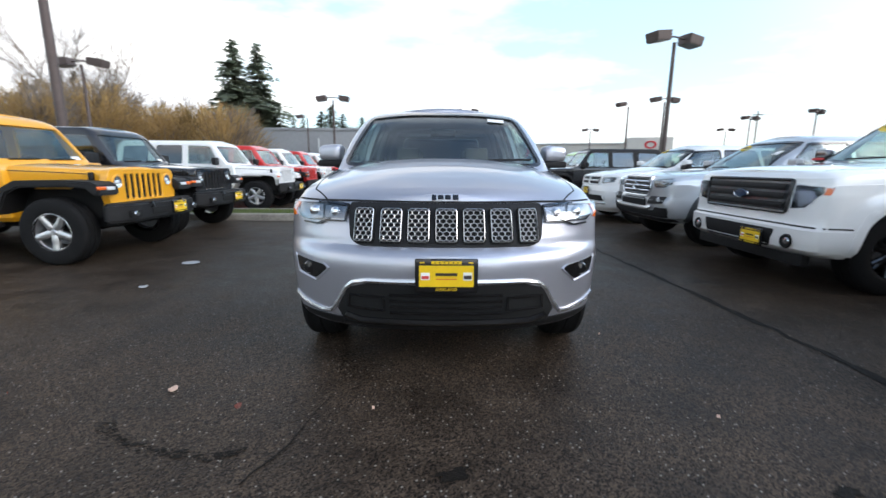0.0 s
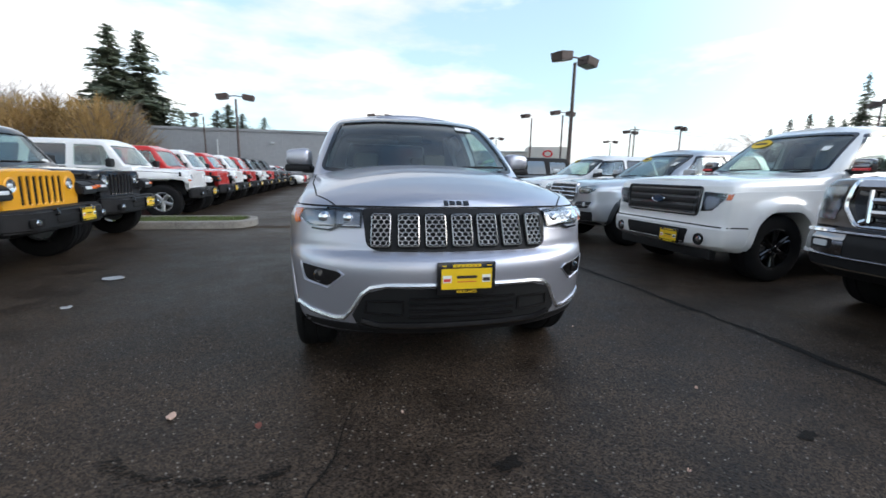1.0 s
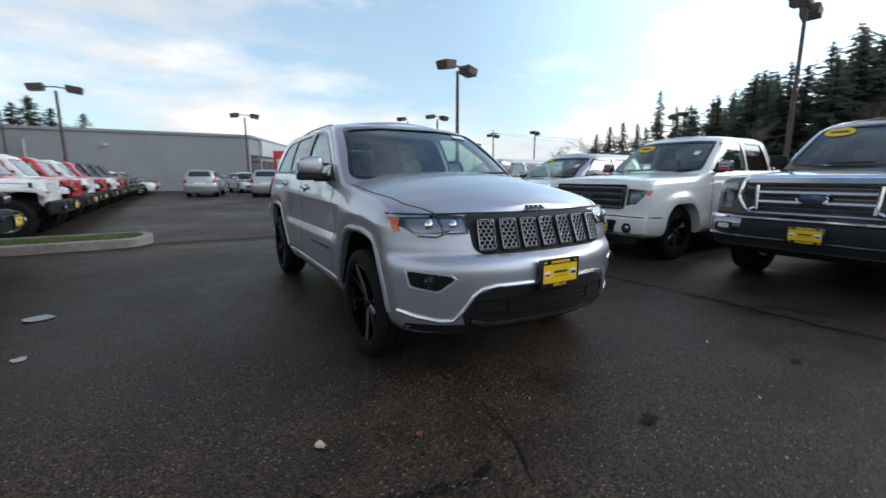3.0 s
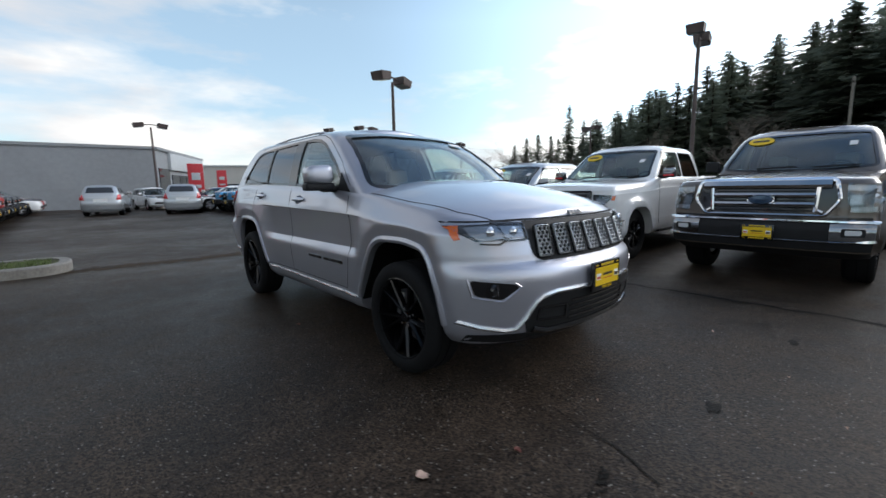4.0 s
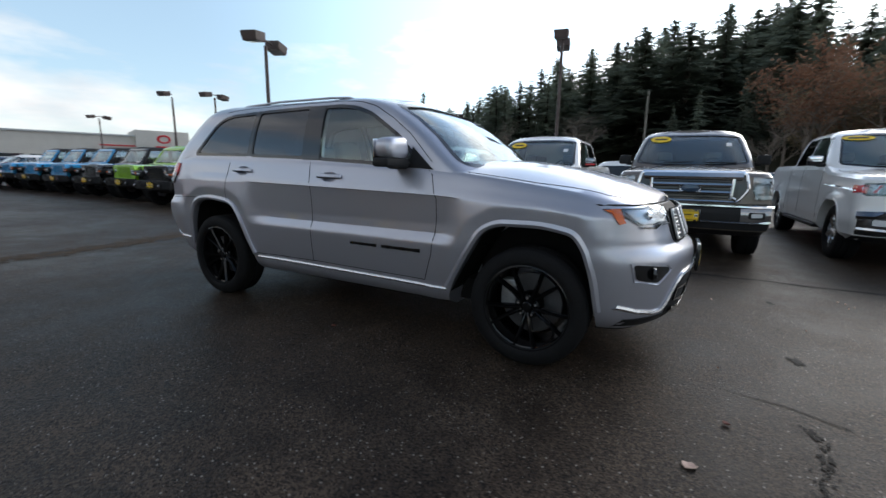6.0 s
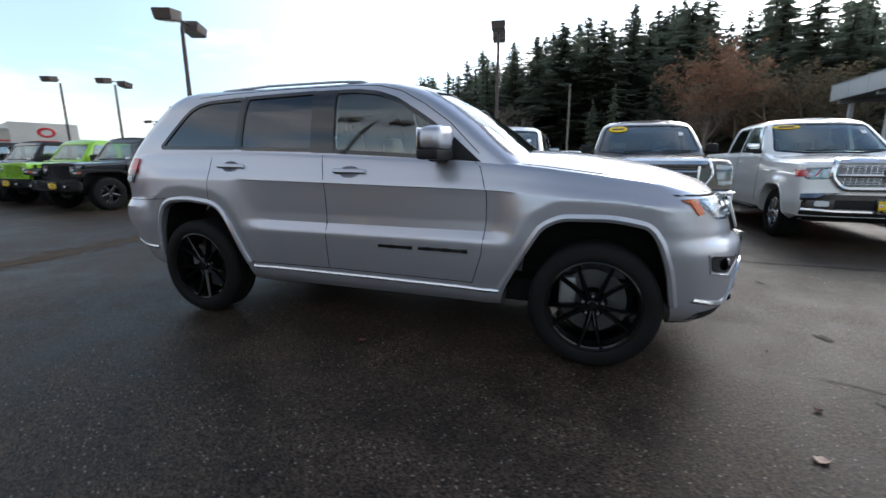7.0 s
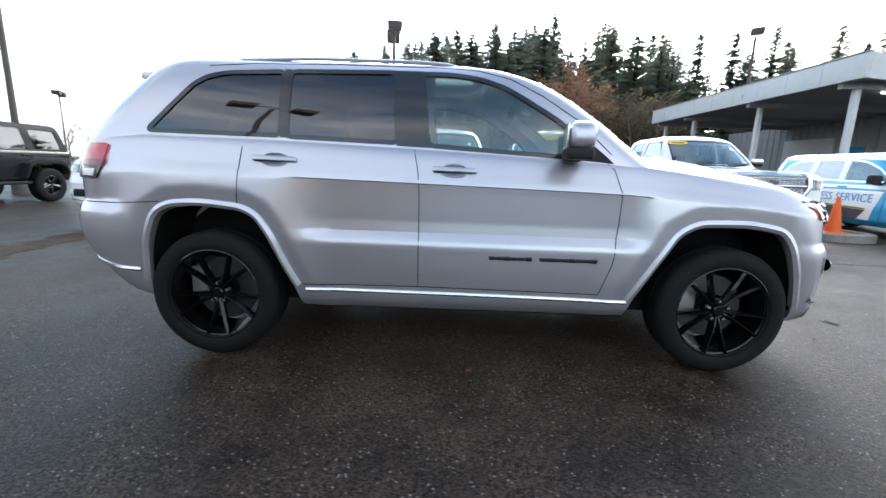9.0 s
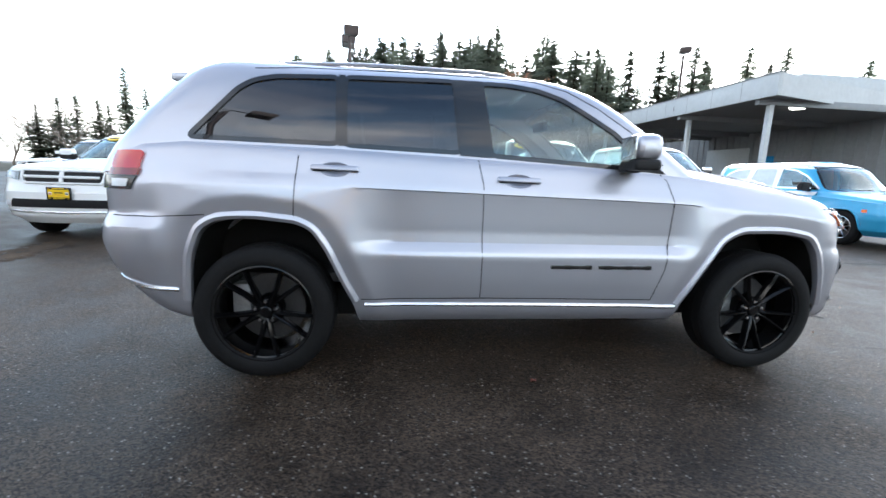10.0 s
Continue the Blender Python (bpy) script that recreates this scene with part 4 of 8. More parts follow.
        part("trim", flp(strip(tree, [(-0.876, 0.703), (-0.856, 0.600), (-0.727, 0.573), (-0.640, 0.655), (-0.675, 0.680)], "y", 0.008, 0.003, 0.008, 0.02, round_top=0.004)), M_SILVER, fog)
        tail = new("tail_light")
        tail.parent = root
        # one lens in two reds: reflection on its upper part painted as colour
        part("lens", flp(patch(tree, rounded([(3.485, 1.208), (3.70, 1.202), (3.80, 1.18), (3.80, 1.085), (3.515, 1.085)], 0.02), "x", 0.012, 0.02, 0.03)), M_REDLENS, tail, "red tail light")
        part("lower_lens", flp(patch(tree, [(3.498, 1.118), (3.80, 1.118), (3.80, 1.084), (3.512, 1.084)], "x", 0.0145, 0.02, 0.03)), M_REDDARK, tail, "lower band of the red lens, coloured darker than the sheen above")
        part("reverse_housing", flp(patch(tree, [(3.515, 1.082), (3.80, 1.082), (3.80, 1.016), (3.545, 1.016)], "x", 0.010, 0.02, 0.03)), M_GLOSSBLACK, tail)
        part("reverse_lens", flp(patch(tree, [(3.548, 1.066), (3.64, 1.066), (3.635, 1.030), (3.562, 1.030)], "x", 0.014, 0.02, 0.03)), M_CLEARLENS, tail, "clear reversing lens")
    # grille
    gr = new("grille")
    gr.parent = root
    part("surround", patch(tree, rounded([(-0.535, 1.003), (-0.52, 0.815), (-0.47, 0.782), (0.47, 0.782), (0.52, 0.815), (0.535, 1.003)], 0.03), "y", 0.006, 0.012, 0.04), M_PLASTIC, gr, "dark grille surround")
    cells = bmesh.new()
    W, H, hx, hz = 0.114, 0.187, 0.0350, 0.0300
    for j in range(-4, 5):
        for i in range(-2, 3):
            cx, cz = (i + (0.5 if j % 2 else 0)) * hx, j * hz * 0.78
            if abs(cx) > W / 2 + 0.002 or abs(cz) > H / 2 + 0.002:
                continue
            o, n_ = [], []
            for k in range(6):
                a = math.pi / 6 + k * math.pi / 3
                o.append((cx + math.cos(a) * hx * 0.575, cz + math.sin(a) * hz * 0.54))
                n_.append((cx + math.cos(a) * hx * 0.495, cz + math.sin(a) * hz * 0.445))
            o, n_ = ([(max(-W / 2 + 0.003, min(W / 2 - 0.003, p[0])), max(-H / 2 + 0.003, min(H / 2 - 0.003, p[1]))) for p in q] for q in (o, n_))
            vo, vi, vb = [cells.verts.new((p[0], -0.006, p[1])) for p in o], [cells.verts.new((p[0], -0.008, p[1])) for p in n_], [cells.verts.new((p[0], 0.006, p[1])) for p in n_]
            for k in range(6):
                q = (k + 1) % 6
                cells.faces.new((vo[k], vo[q], vi[q], vi[k])), cells.faces.new((vi[k], vi[q], vb[q], vb[k]))
    ringo, ringi = rounded([(-W / 2, -H / 2), (W / 2, -H / 2), (W / 2, H / 2), (-W / 2, H / 2)], 0.022), rounded([(-W / 2 + 0.0035, -H / 2 + 0.0035), (W / 2 - 0.0035, -H / 2 + 0.0035), (W / 2 - 0.0035, H / 2 - 0.0035), (-W / 2 + 0.0035, H / 2 - 0.0035)], 0.019)
    a_, b_, c_ = [cells.verts.new((p[0], -0.010, p[1])) for p in ringo], [cells.verts.new((p[0], -0.012, p[1])) for p in ringi], [cells.verts.new((p[0], 0.010, p[1])) for p in ringo]
    for k in range(len(a_)):
        q = (k + 1) % len(a_)
        cells.faces.new((a_[k], a_[q], b_[q], b_[k])), cells.faces.new((c_[k], c_[q], a_[q], a_[k]))
    first = None
    for k in range(7):
        x = (k - 3) * 0.146
        p, nor = land(tree, "y", x, 0.89, 0.016)
        yaw = math.degrees(math.atan2(nor.x, -nor.y))
        if first is None:
            first = part("grille_insert", cells, M_ALLOY, gr, "bright honeycomb grille insert")
            o = first
        else:
            o = new("grille_insert", first.data)
            o.parent = gr
            o["label"] = first["label"]
        sc = 1.0 if abs(k - 3) < 3 else 0.92
        o.matrix_basis = Matrix.Translation(p) @ pose(0, 0, 0, -math.degrees(math.asin(nor.z)), 0, yaw) @ Matrix.Diagonal((sc, 1, 0.98, 1))
        bk = part("insert_well", move(prism(rounded([(-W / 2 - 0.008, -H / 2 - 0.008), (W / 2 + 0.008, -H / 2 - 0.008), (W / 2 + 0.008, H / 2 + 0.008), (-W / 2 - 0.008, H / 2 + 0.008)], 0.024), "y", 0.001, 0.010), o.matrix_basis), M_DARK, gr)
    part("hood_lip_gap", strip(tree, [(-0.90, 1.012), (-0.72, 1.010), (-0.53, 1.012), (0, 1.012), (0.53, 1.012), (0.72, 1.010), (0.90, 1.012)], "y", 0.008, 0.003, 0.006, 0.04), M_DARK, root)
    # lower intake and bright trim
    part("front_valance", strip(tree, [(-0.86, 0.335), (-0.60, 0.330), (-0.3, 0.325), (0.3, 0.325), (0.60, 0.330), (0.86, 0.335)], "y", 0.085, 0.006, 0.012, 0.04), M_PLASTIC, root, "black plastic lower valance")
    lo = part("lower_intake", patch(tree, [(-0.60, 0.43), (-0.53, 0.56), (-0.42, 0.592), (0.42, 0.592), (0.53, 0.56), (0.60, 0.43), (0.56, 0.34), (-0.56, 0.34)], "y", 0.006, 0.012, 0.04), M_DARK, root, "black lower air intake")
    for z in (0.43, 0.465, 0.50, 0.535):
        part("intake_slat", strip(tree, [(-0.30, z), (0.30, z)], "y", 0.012, 0.014, 0.012, 0.06), M_GLOSSBLACK, lo)
    for s in (-1, 1):
        part("intake_frame", strip(tree, [(s * 0.33, 0.52), (s * 0.52, 0.52), (s * 0.53, 0.45), (s * 0.33, 0.44)], "y", 0.012, 0.014, 0.012, 0.04, closed=True), M_GLOSSBLACK, lo)
    part("intake_sill", strip(tree, [(-0.55, 0.40), (-0.46, 0.375), (0.46, 0.375), (0.55, 0.40)], "y", 0.035, 0.016, 0.02, 0.05, round_top=0.01), M_GLOSSBLACK, lo)
    part("front_trim", strip(tree, [(-0.90, 0.455), (-0.82, 0.425), (-0.70, 0.40), (-0.645, 0.405), (-0.60, 0.46), (-0.545, 0.555), (-0.50, 0.592), (-0.42, 0.607), (0, 0.612), (0.42, 0.607), (0.50, 0.592), (0.545, 0.555), (0.60, 0.46), (0.645, 0.405), (0.70, 0.40), (0.82, 0.425), (0.90, 0.455)], "y", 0.024, 0.008, 0.015, 0.03, round_top=0.006), M_SATIN, root)
    # badges as plain shapes
    bx = [(-0.066, 0.026, 0.046), (-0.030, 0.032, 0.032), (0.010, 0.032, 0.032), (0.052, 0.032, 0.040)]
    for x, w, h in bx:
        p, nor = land(tree, "y", x, 1.036, 0.004)
        part("hood_badge", move(box(0, 0, 0, w, 0.006, h, 0.003), Matrix.Translation(p) @ pose(0, 0, 0, -50)), M_GLOSSBLACK, root)
    for k, a in enumerate(np.linspace(0.765, 1.335, 15)):
        if k == 8:
            continue
        p, nor = land(tree, "x", a, 0.645, 0.003)
        part("door_badge", move(box(0, 0, 0, 0.006, 0.0395, 0.021 if k % 3 else 0.025, 0.002), Matrix.Translation(p)), M_GLOSSBLACK, root)
    number_plate(root, 0, -0.905, 0.652, town="KIRKLAND")
    rm = M_WHEEL
    for s in (-1, 1):
        for y in (0, WB):
            wheel(root, s * 0.823, y, 0.369, 0.25, 0.266, "ten", rm, s, "gloss black ten-spoke alloy wheel")
    return root


silver_suv(pose(0, 3.168, 0))

# ---- other vehicles ----
def car(name, label, category, paint_mat, P, m, group=""):
    """A vehicle from lofted body and cabin, with arches, glass, seats, gaps, handles, mirrors and wheels."""
    root = thing(name, label, category, group, m=m)
    w, yf, yr, zb, WB = P["w"], P["yf"], P["yr"], P["zb"], P["wb"]
    lf, nf, lr, nr = P.get("lf", 0.35), P.get("nf", 3.2), P.get("lr", 0.3), P.get("nr", 4.0)
    ref = max(k[1] for k in P["top"])

    def top(y):
        return table(P["top"], y)[0]

    def crown(y):
        return table(P["crown"], y)[0]

    def push(y, z):
        d = 0.0
        for c in (0.0, WB):
            q = math.hypot((y - c) / (P["r"] + 0.12), (z - P["r"]) / (P["r"] + 0.12))
            d += P.get("flare", 0.03) * (1 - smooth(1.05, 1.25, q))
        return d

    levels = []
    for z, dw, dy, dr in P["section"]:
        levels.append((z, w - dw, yf + dy, yr - dr, lf, nf, lr, nr))
    zs = [s[0] for s in P["section"]]
    rows = sorted(set([round(zs[0] + (zs[-1] - zs[0]) * i / 15, 4) for i in range(16)] + zs))
    body = loft(levels, rows, top, ref, P.get("z0", 0.8), push, crown, arc=10, side=44, across=8)
    tree = BVHTree.FromBMesh(body)
    cab = loft(P["cab"], sorted(set([P["cab"][0][0] + (P["cab"][-1][0] - P["cab"][0][0]) * i / 12 for i in range(13)])), crown=lambda y: 0.03, arc=12, side=30, across=8)
    tree_c = BVHTree.FromBMesh(cab)
    inn = [(z - (0.2 if i == 0 else 0.03), a - 0.05, b + 0.06, c - 0.06, d, e, f, g) for i, (z, a, b, c, d, e, f, g) in enumerate(P["cab"])]
    cab = boolean(cab, loft(inn, [k[0] for k in inn], crown=lambda y: 0.02, arc=8, side=12, across=6))
    for poly in P["windows"]:
        cab = boolean(cab, prism(rounded(poly, 0.04), "x", -1.4, 1.4))
    cab = boolean(cab, prism(rounded(P["shield"], 0.05), "y", -0.5, P["shield_y"]))
    part("cabin", cab, P.get("roof_mat", paint_mat), root)
    for c in (0.0, WB):
        ra = P["r"] + P.get("gap", 0.075)
        poly = [(c + ra * 1.02, 0.0), (c + ra, P["r"] * 1.0), (c + ra * 0.82, P["r"] + ra * 0.62), (c + ra * 0.45, P["r"] + ra * 0.93), (c - ra * 0.45, P["r"] + ra * 0.93), (c - ra * 0.82, P["r"] + ra * 0.62), (c - ra, P["r"] * 1.0), (c - ra * 1.02, 0.0)]
        for s in (-1, 1):
            body = boolean(body, prism(rounded(poly, 0.12, 5), "x", s * (w - 0.40), s * 1.6))
        both("arch_lip", strip(tree, rounded(poly[1:-1], 0.12, 5, False), "x", P.get("lip", 0.035), 0.006, 0.03, 0.05, round_top=0.006), P.get("lip_mat", paint_mat), root)
        # cups behind the wheels, coloured as dark as the shade in the arch
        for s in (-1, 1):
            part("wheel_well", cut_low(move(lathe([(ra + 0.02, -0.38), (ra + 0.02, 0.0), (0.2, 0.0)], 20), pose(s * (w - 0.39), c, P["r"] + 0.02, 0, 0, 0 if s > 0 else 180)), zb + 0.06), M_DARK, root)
    cb = P["cab"][0]
    body = boolean(body, prism([(cb[2] + 0.35, 0.62), (cb[2] + 0.35, 1.8), (cb[3] - 0.15, 1.8), (cb[3] - 0.15, 0.62)], "x", -w + 0.16, w - 0.16))
    if "bed" in P:
        b0, b1, bz = P["bed"]
        body = boolean(body, prism([(b0, bz), (b0, 1.9), (b1, 1.9), (b1, bz)], "x", -w + 0.14, w - 0.14))
    part("body", body, paint_mat, root)
    for i, poly in enumerate(P["windows"]):
        gm = M_GLASS if i == 0 else P.get("rear_glass", M_PRIV)
        for o in both("side_window", patch(tree_c, rounded(poly, 0.04), "x", -0.008, 0.004, 0.12), gm, root):
            o.visible_shadow = False
        both("window_trim", strip(tree_c, rounded(poly, 0.04), "x", 0.03, 0.002, 0.01, 0.06, closed=True), P.get("trim_mat", M_GLOSSBLACK), root)
    o = part("windscreen", patch(tree_c, rounded(P["shield"], 0.05), "y", -0.008, 0.004, 0.1), M_GLASS, root, "clear windscreen")
    o.visible_shadow = False
    part("windscreen_trim", strip(tree_c, rounded(P["shield"], 0.05), "y", 0.03, 0.002, 0.01, 0.06, closed=True), M_GLOSSBLACK, root)
    sh = P["shield"]
    zlo, yb = min(p[1] for p in sh), P["cab"][0][2]
    part("dashboard", box(0, yb + 0.62, zlo - 0.10, 2 * w - 0.45, 0.6, 0.22, 0.07, 3), M_DASH, root)
    part("steering_wheel", move(lathe([(0.18, -0.015), (0.195, 0.0), (0.18, 0.015), (0.165, 0.0), (0.18, -0.015)], 24, "y"), pose(0.40, yb + 0.98, zlo - 0.02, -24)), M_DASH, root)
    seats(root, [(y, 0) for y in P["seats"]], 0.42, zlo - 0.42, zlo + 0.08, P.get("seat_mat", M_SEAT))
    part("cabin_floor", box(0, (cb[2] + cb[3]) / 2 + 0.2, 0.60, 2 * w - 0.35, cb[3] - cb[2] - 0.6, 0.06), M_DASH, root)
    part("underbody", box(0, WB / 2, zb + 0.12, 1.2, WB + 0.9, 0.22, 0.04), M_DARK, root)
    for x0 in (-0.40, 0.22):
        part("wiper", tube([land(tree_c, "y", x0 + k, zlo + 0.02 + 0.03 * k, 0.022)[0] for k in (0, 0.2, 0.45)], 0.010, 5), M_PLASTIC, root)
    for pts in P.get("gaps", ()):
        both("panel_gap", strip(tree, pts, "x", 0.010, 0.0015, 0.004, 0.06), M_DARK, root)
    both("hood_gap", strip(tree, P["hood_gap"], "z", 0.012, 0.0015, 0.004, 0.08), M_DARK, root) if "hood_gap" in P else None
    for y, z in P.get("handles", ()):
        p = land(tree, "x", y, z, 0.022)[0]
        both("door_handle", move(box(0, 0, 0, 0.024, 0.22, 0.034, 0.01), Matrix.Translation(p)), P.get("handle_mat", paint_mat), root)
    mx, my, mz, ms = P["mirror"]
    for s in (-1, 1):
        mr = new("side_mirror")
        mr.parent = root
        mr.matrix_basis = pose(s * mx, my, mz)
        part("mirror_cap", box(0, 0, 0.05 * ms, 0.24 * ms, 0.15 * ms, 0.14 * ms, 0.05 * ms, 3), P.get("mirror_mat", paint_mat), mr)
        part("mirror_base", box(0, 0.005, -0.02 * ms, 0.245 * ms, 0.15 * ms, 0.13 * ms, 0.04 * ms, 3), M_PLASTIC, mr)
        part("mirror_arm", box(-s * 0.14 * ms, 0.02, -0.07 * ms, 0.22 * ms, 0.08, 0.06, 0.02), M_PLASTIC, mr)
        part("mirror_glass", box(0, 0.077 * ms, 0.02, 0.19 * ms, 0.006, 0.17 * ms), M_CHROME, mr)
    for s in (-1, 1):
        for y in (0, WB):
            wheel(root, s * (w - P["tw"] / 2 - P.get("tuck", 0.02)), y, P["r"], P["tw"], P["rim"], P["style"], P["rim_mat"], s)
    return root, tree, tree_c


def lamp_unit(root, tree, poly, inner, amber=None, axis="y", cell=0.06):
    """A pair of headlights: dark housing, bright reflector, amber end and clear cover."""
    for s in (-1, 1):
        f = (lambda b: b) if s < 0 else flip
        lamp = new("headlight")
        lamp.parent = root
        part("housing", f(patch(tree, poly, axis, 0.004, 0.003, cell)), M_GLOSSBLACK, lamp)
        for q in inner:
            part("reflector", f(patch(tree, q, axis, 0.009, 0.004, cell)), M_REFLECT, lamp)
        if amber:
            part("indicator", f(patch(tree, amber, axis, 0.010, 0.004, cell)), M_AMBER, lamp, "amber indicator")
        o = part("cover", f(patch(tree, poly, axis, 0.02, 0.003, cell)), M_LAMPGLASS, lamp)
        o.visible_shadow = False


def bar(root, tree, name, pts, width, m, off=0.02, thick=0.02, rt=0.006, axis="y", closed=False, parent=None):
    return part(name, strip(tree, pts, axis, width, off, thick, 0.06, closed=closed, round_top=rt), m, parent or root)


def price_oval(root, tree_c, x=-0.46, z=1.80, w=0.17, h=0.06):
    part("windscreen_sticker", patch(tree_c, [(x + w * math.cos(a), z + h * math.sin(a)) for a in np.linspace(0, 2 * math.pi, 20)[:-1]], "y", 0.003, 0.002, 0.06), M_STICKERY, root, "yellow oval windscreen sticker")
    part("sticker_bar", patch(tree_c, [(x - w * 0.6, z - 0.012), (x + w * 0.6, z - 0.012), (x + w * 0.6, z + 0.014), (x - w * 0.6, z + 0.014)], "y", 0.0055, 0.002, 0.06), M_INK, root)
    part("permit_sticker", patch(tree_c, [(0.52, z - 0.14), (0.60, z - 0.14), (0.60, z - 0.08), (0.52, z - 0.08)], "y", 0.003, 0.002, 0.06), M_STICKER, root)


def pickup_spec(w=0.985, hood=1.22, belt=1.36, roof=1.93, wb=3.68, r=0.40, rim=0.235, style="six", rim_mat=None, yf=-0.94, low=0.0):
    yr = wb + 1.12
    return dict(w=w, yf=yf, yr=yr, zb=0.36 - low, wb=wb, r=r, tw=0.275, rim=rim, style=style, rim_mat=rim_mat or M_ALLOY, lf=0.22, nf=4.2, lr=0.12, nr=6, z0=0.9, gap=0.11, flare=0.045,
        top=[(yf, hood - 0.055), (-0.5, hood - 0.02), (0.6, hood + 0.03), (0.9, belt), (3.0, belt), (3.1, belt + 0.02), (yr, belt + 0.02)], crown=[(yf, 0.015), (-0.5, 0.045), (0.7, 0.055), (1.0, 0.0), (9, 0.0)],
        section=[(0.36 - low, 0.10, 0.16, 0.06), (0.44 - low, 0.02, 0.03, 0.0), (0.58 - low, 0.0, 0.0, 0.0), (0.72 - low, 0.0, 0.0, 0.0), (0.755 - low, 0.005, 0.045, 0.0), (1.00, 0.005, 0.055, 0.02), (1.15, 0.015, 0.06, 0.02), (belt - 0.06, 0.035, 0.07, 0.02), (belt, 0.06, 0.10, 0.03), (belt + 0.02, 0.085, 0.14, 0.04)],
        cab=[(belt - 0.06, w - 0.09, 0.60, 3.05, 0.32, 3.0, 0.10, 6), (belt + 0.12, w - 0.125, 0.80, 3.04, 0.32, 3.0, 0.10, 6), (roof - 0.16, w - 0.22, 1.22, 2.98, 0.30, 3.0, 0.10, 6), (roof - 0.05, w - 0.28, 1.40, 2.94, 0.28, 3.0, 0.12, 5), (roof - 0.02, w - 0.36, 1.52, 2.88, 0.26, 3.0, 0.14, 4)],
        windows=[[(1.02, belt + 0.02), (1.42, roof - 0.14), (2.02, roof - 0.12), (2.02, belt + 0.02)], [(2.12, belt + 0.02), (2.12, roof - 0.12), (2.72, roof - 0.13), (2.86, belt + 0.02)]],
        shield=[(-w + 0.19, belt + 0.01), (-w + 0.31, roof - 0.12), (-0.3, roof - 0.095), (0.3, roof - 0.095), (w - 0.31, roof - 0.12), (w - 0.19, belt + 0.01), (0.4, belt - 0.03), (-0.4, belt - 0.03)], shield_y=1.9, bed=(3.16, yr - 0.08, 0.85), seats=[1.7, 2.5],
        gaps=[[(0.86, belt - 0.06), (0.84, 0.9), (0.84, 0.52)], [(2.08, belt - 0.02), (2.06, 0.9), (2.06, 0.52)], [(3.02, belt), (2.98, 1.0), (2.86, 0.75), (2.86, 0.52)], [(3.08, belt), (3.08, 0.52)]], hood_gap=[(-w + 0.24, yf + 0.16), (-w + 0.16, -0.2), (-w + 0.15, 0.62)],
        handles=[(1.88, 1.20), (2.72, 1.21)], mirror=(w + 0.08, 0.98, belt + 0.05, 0.80))


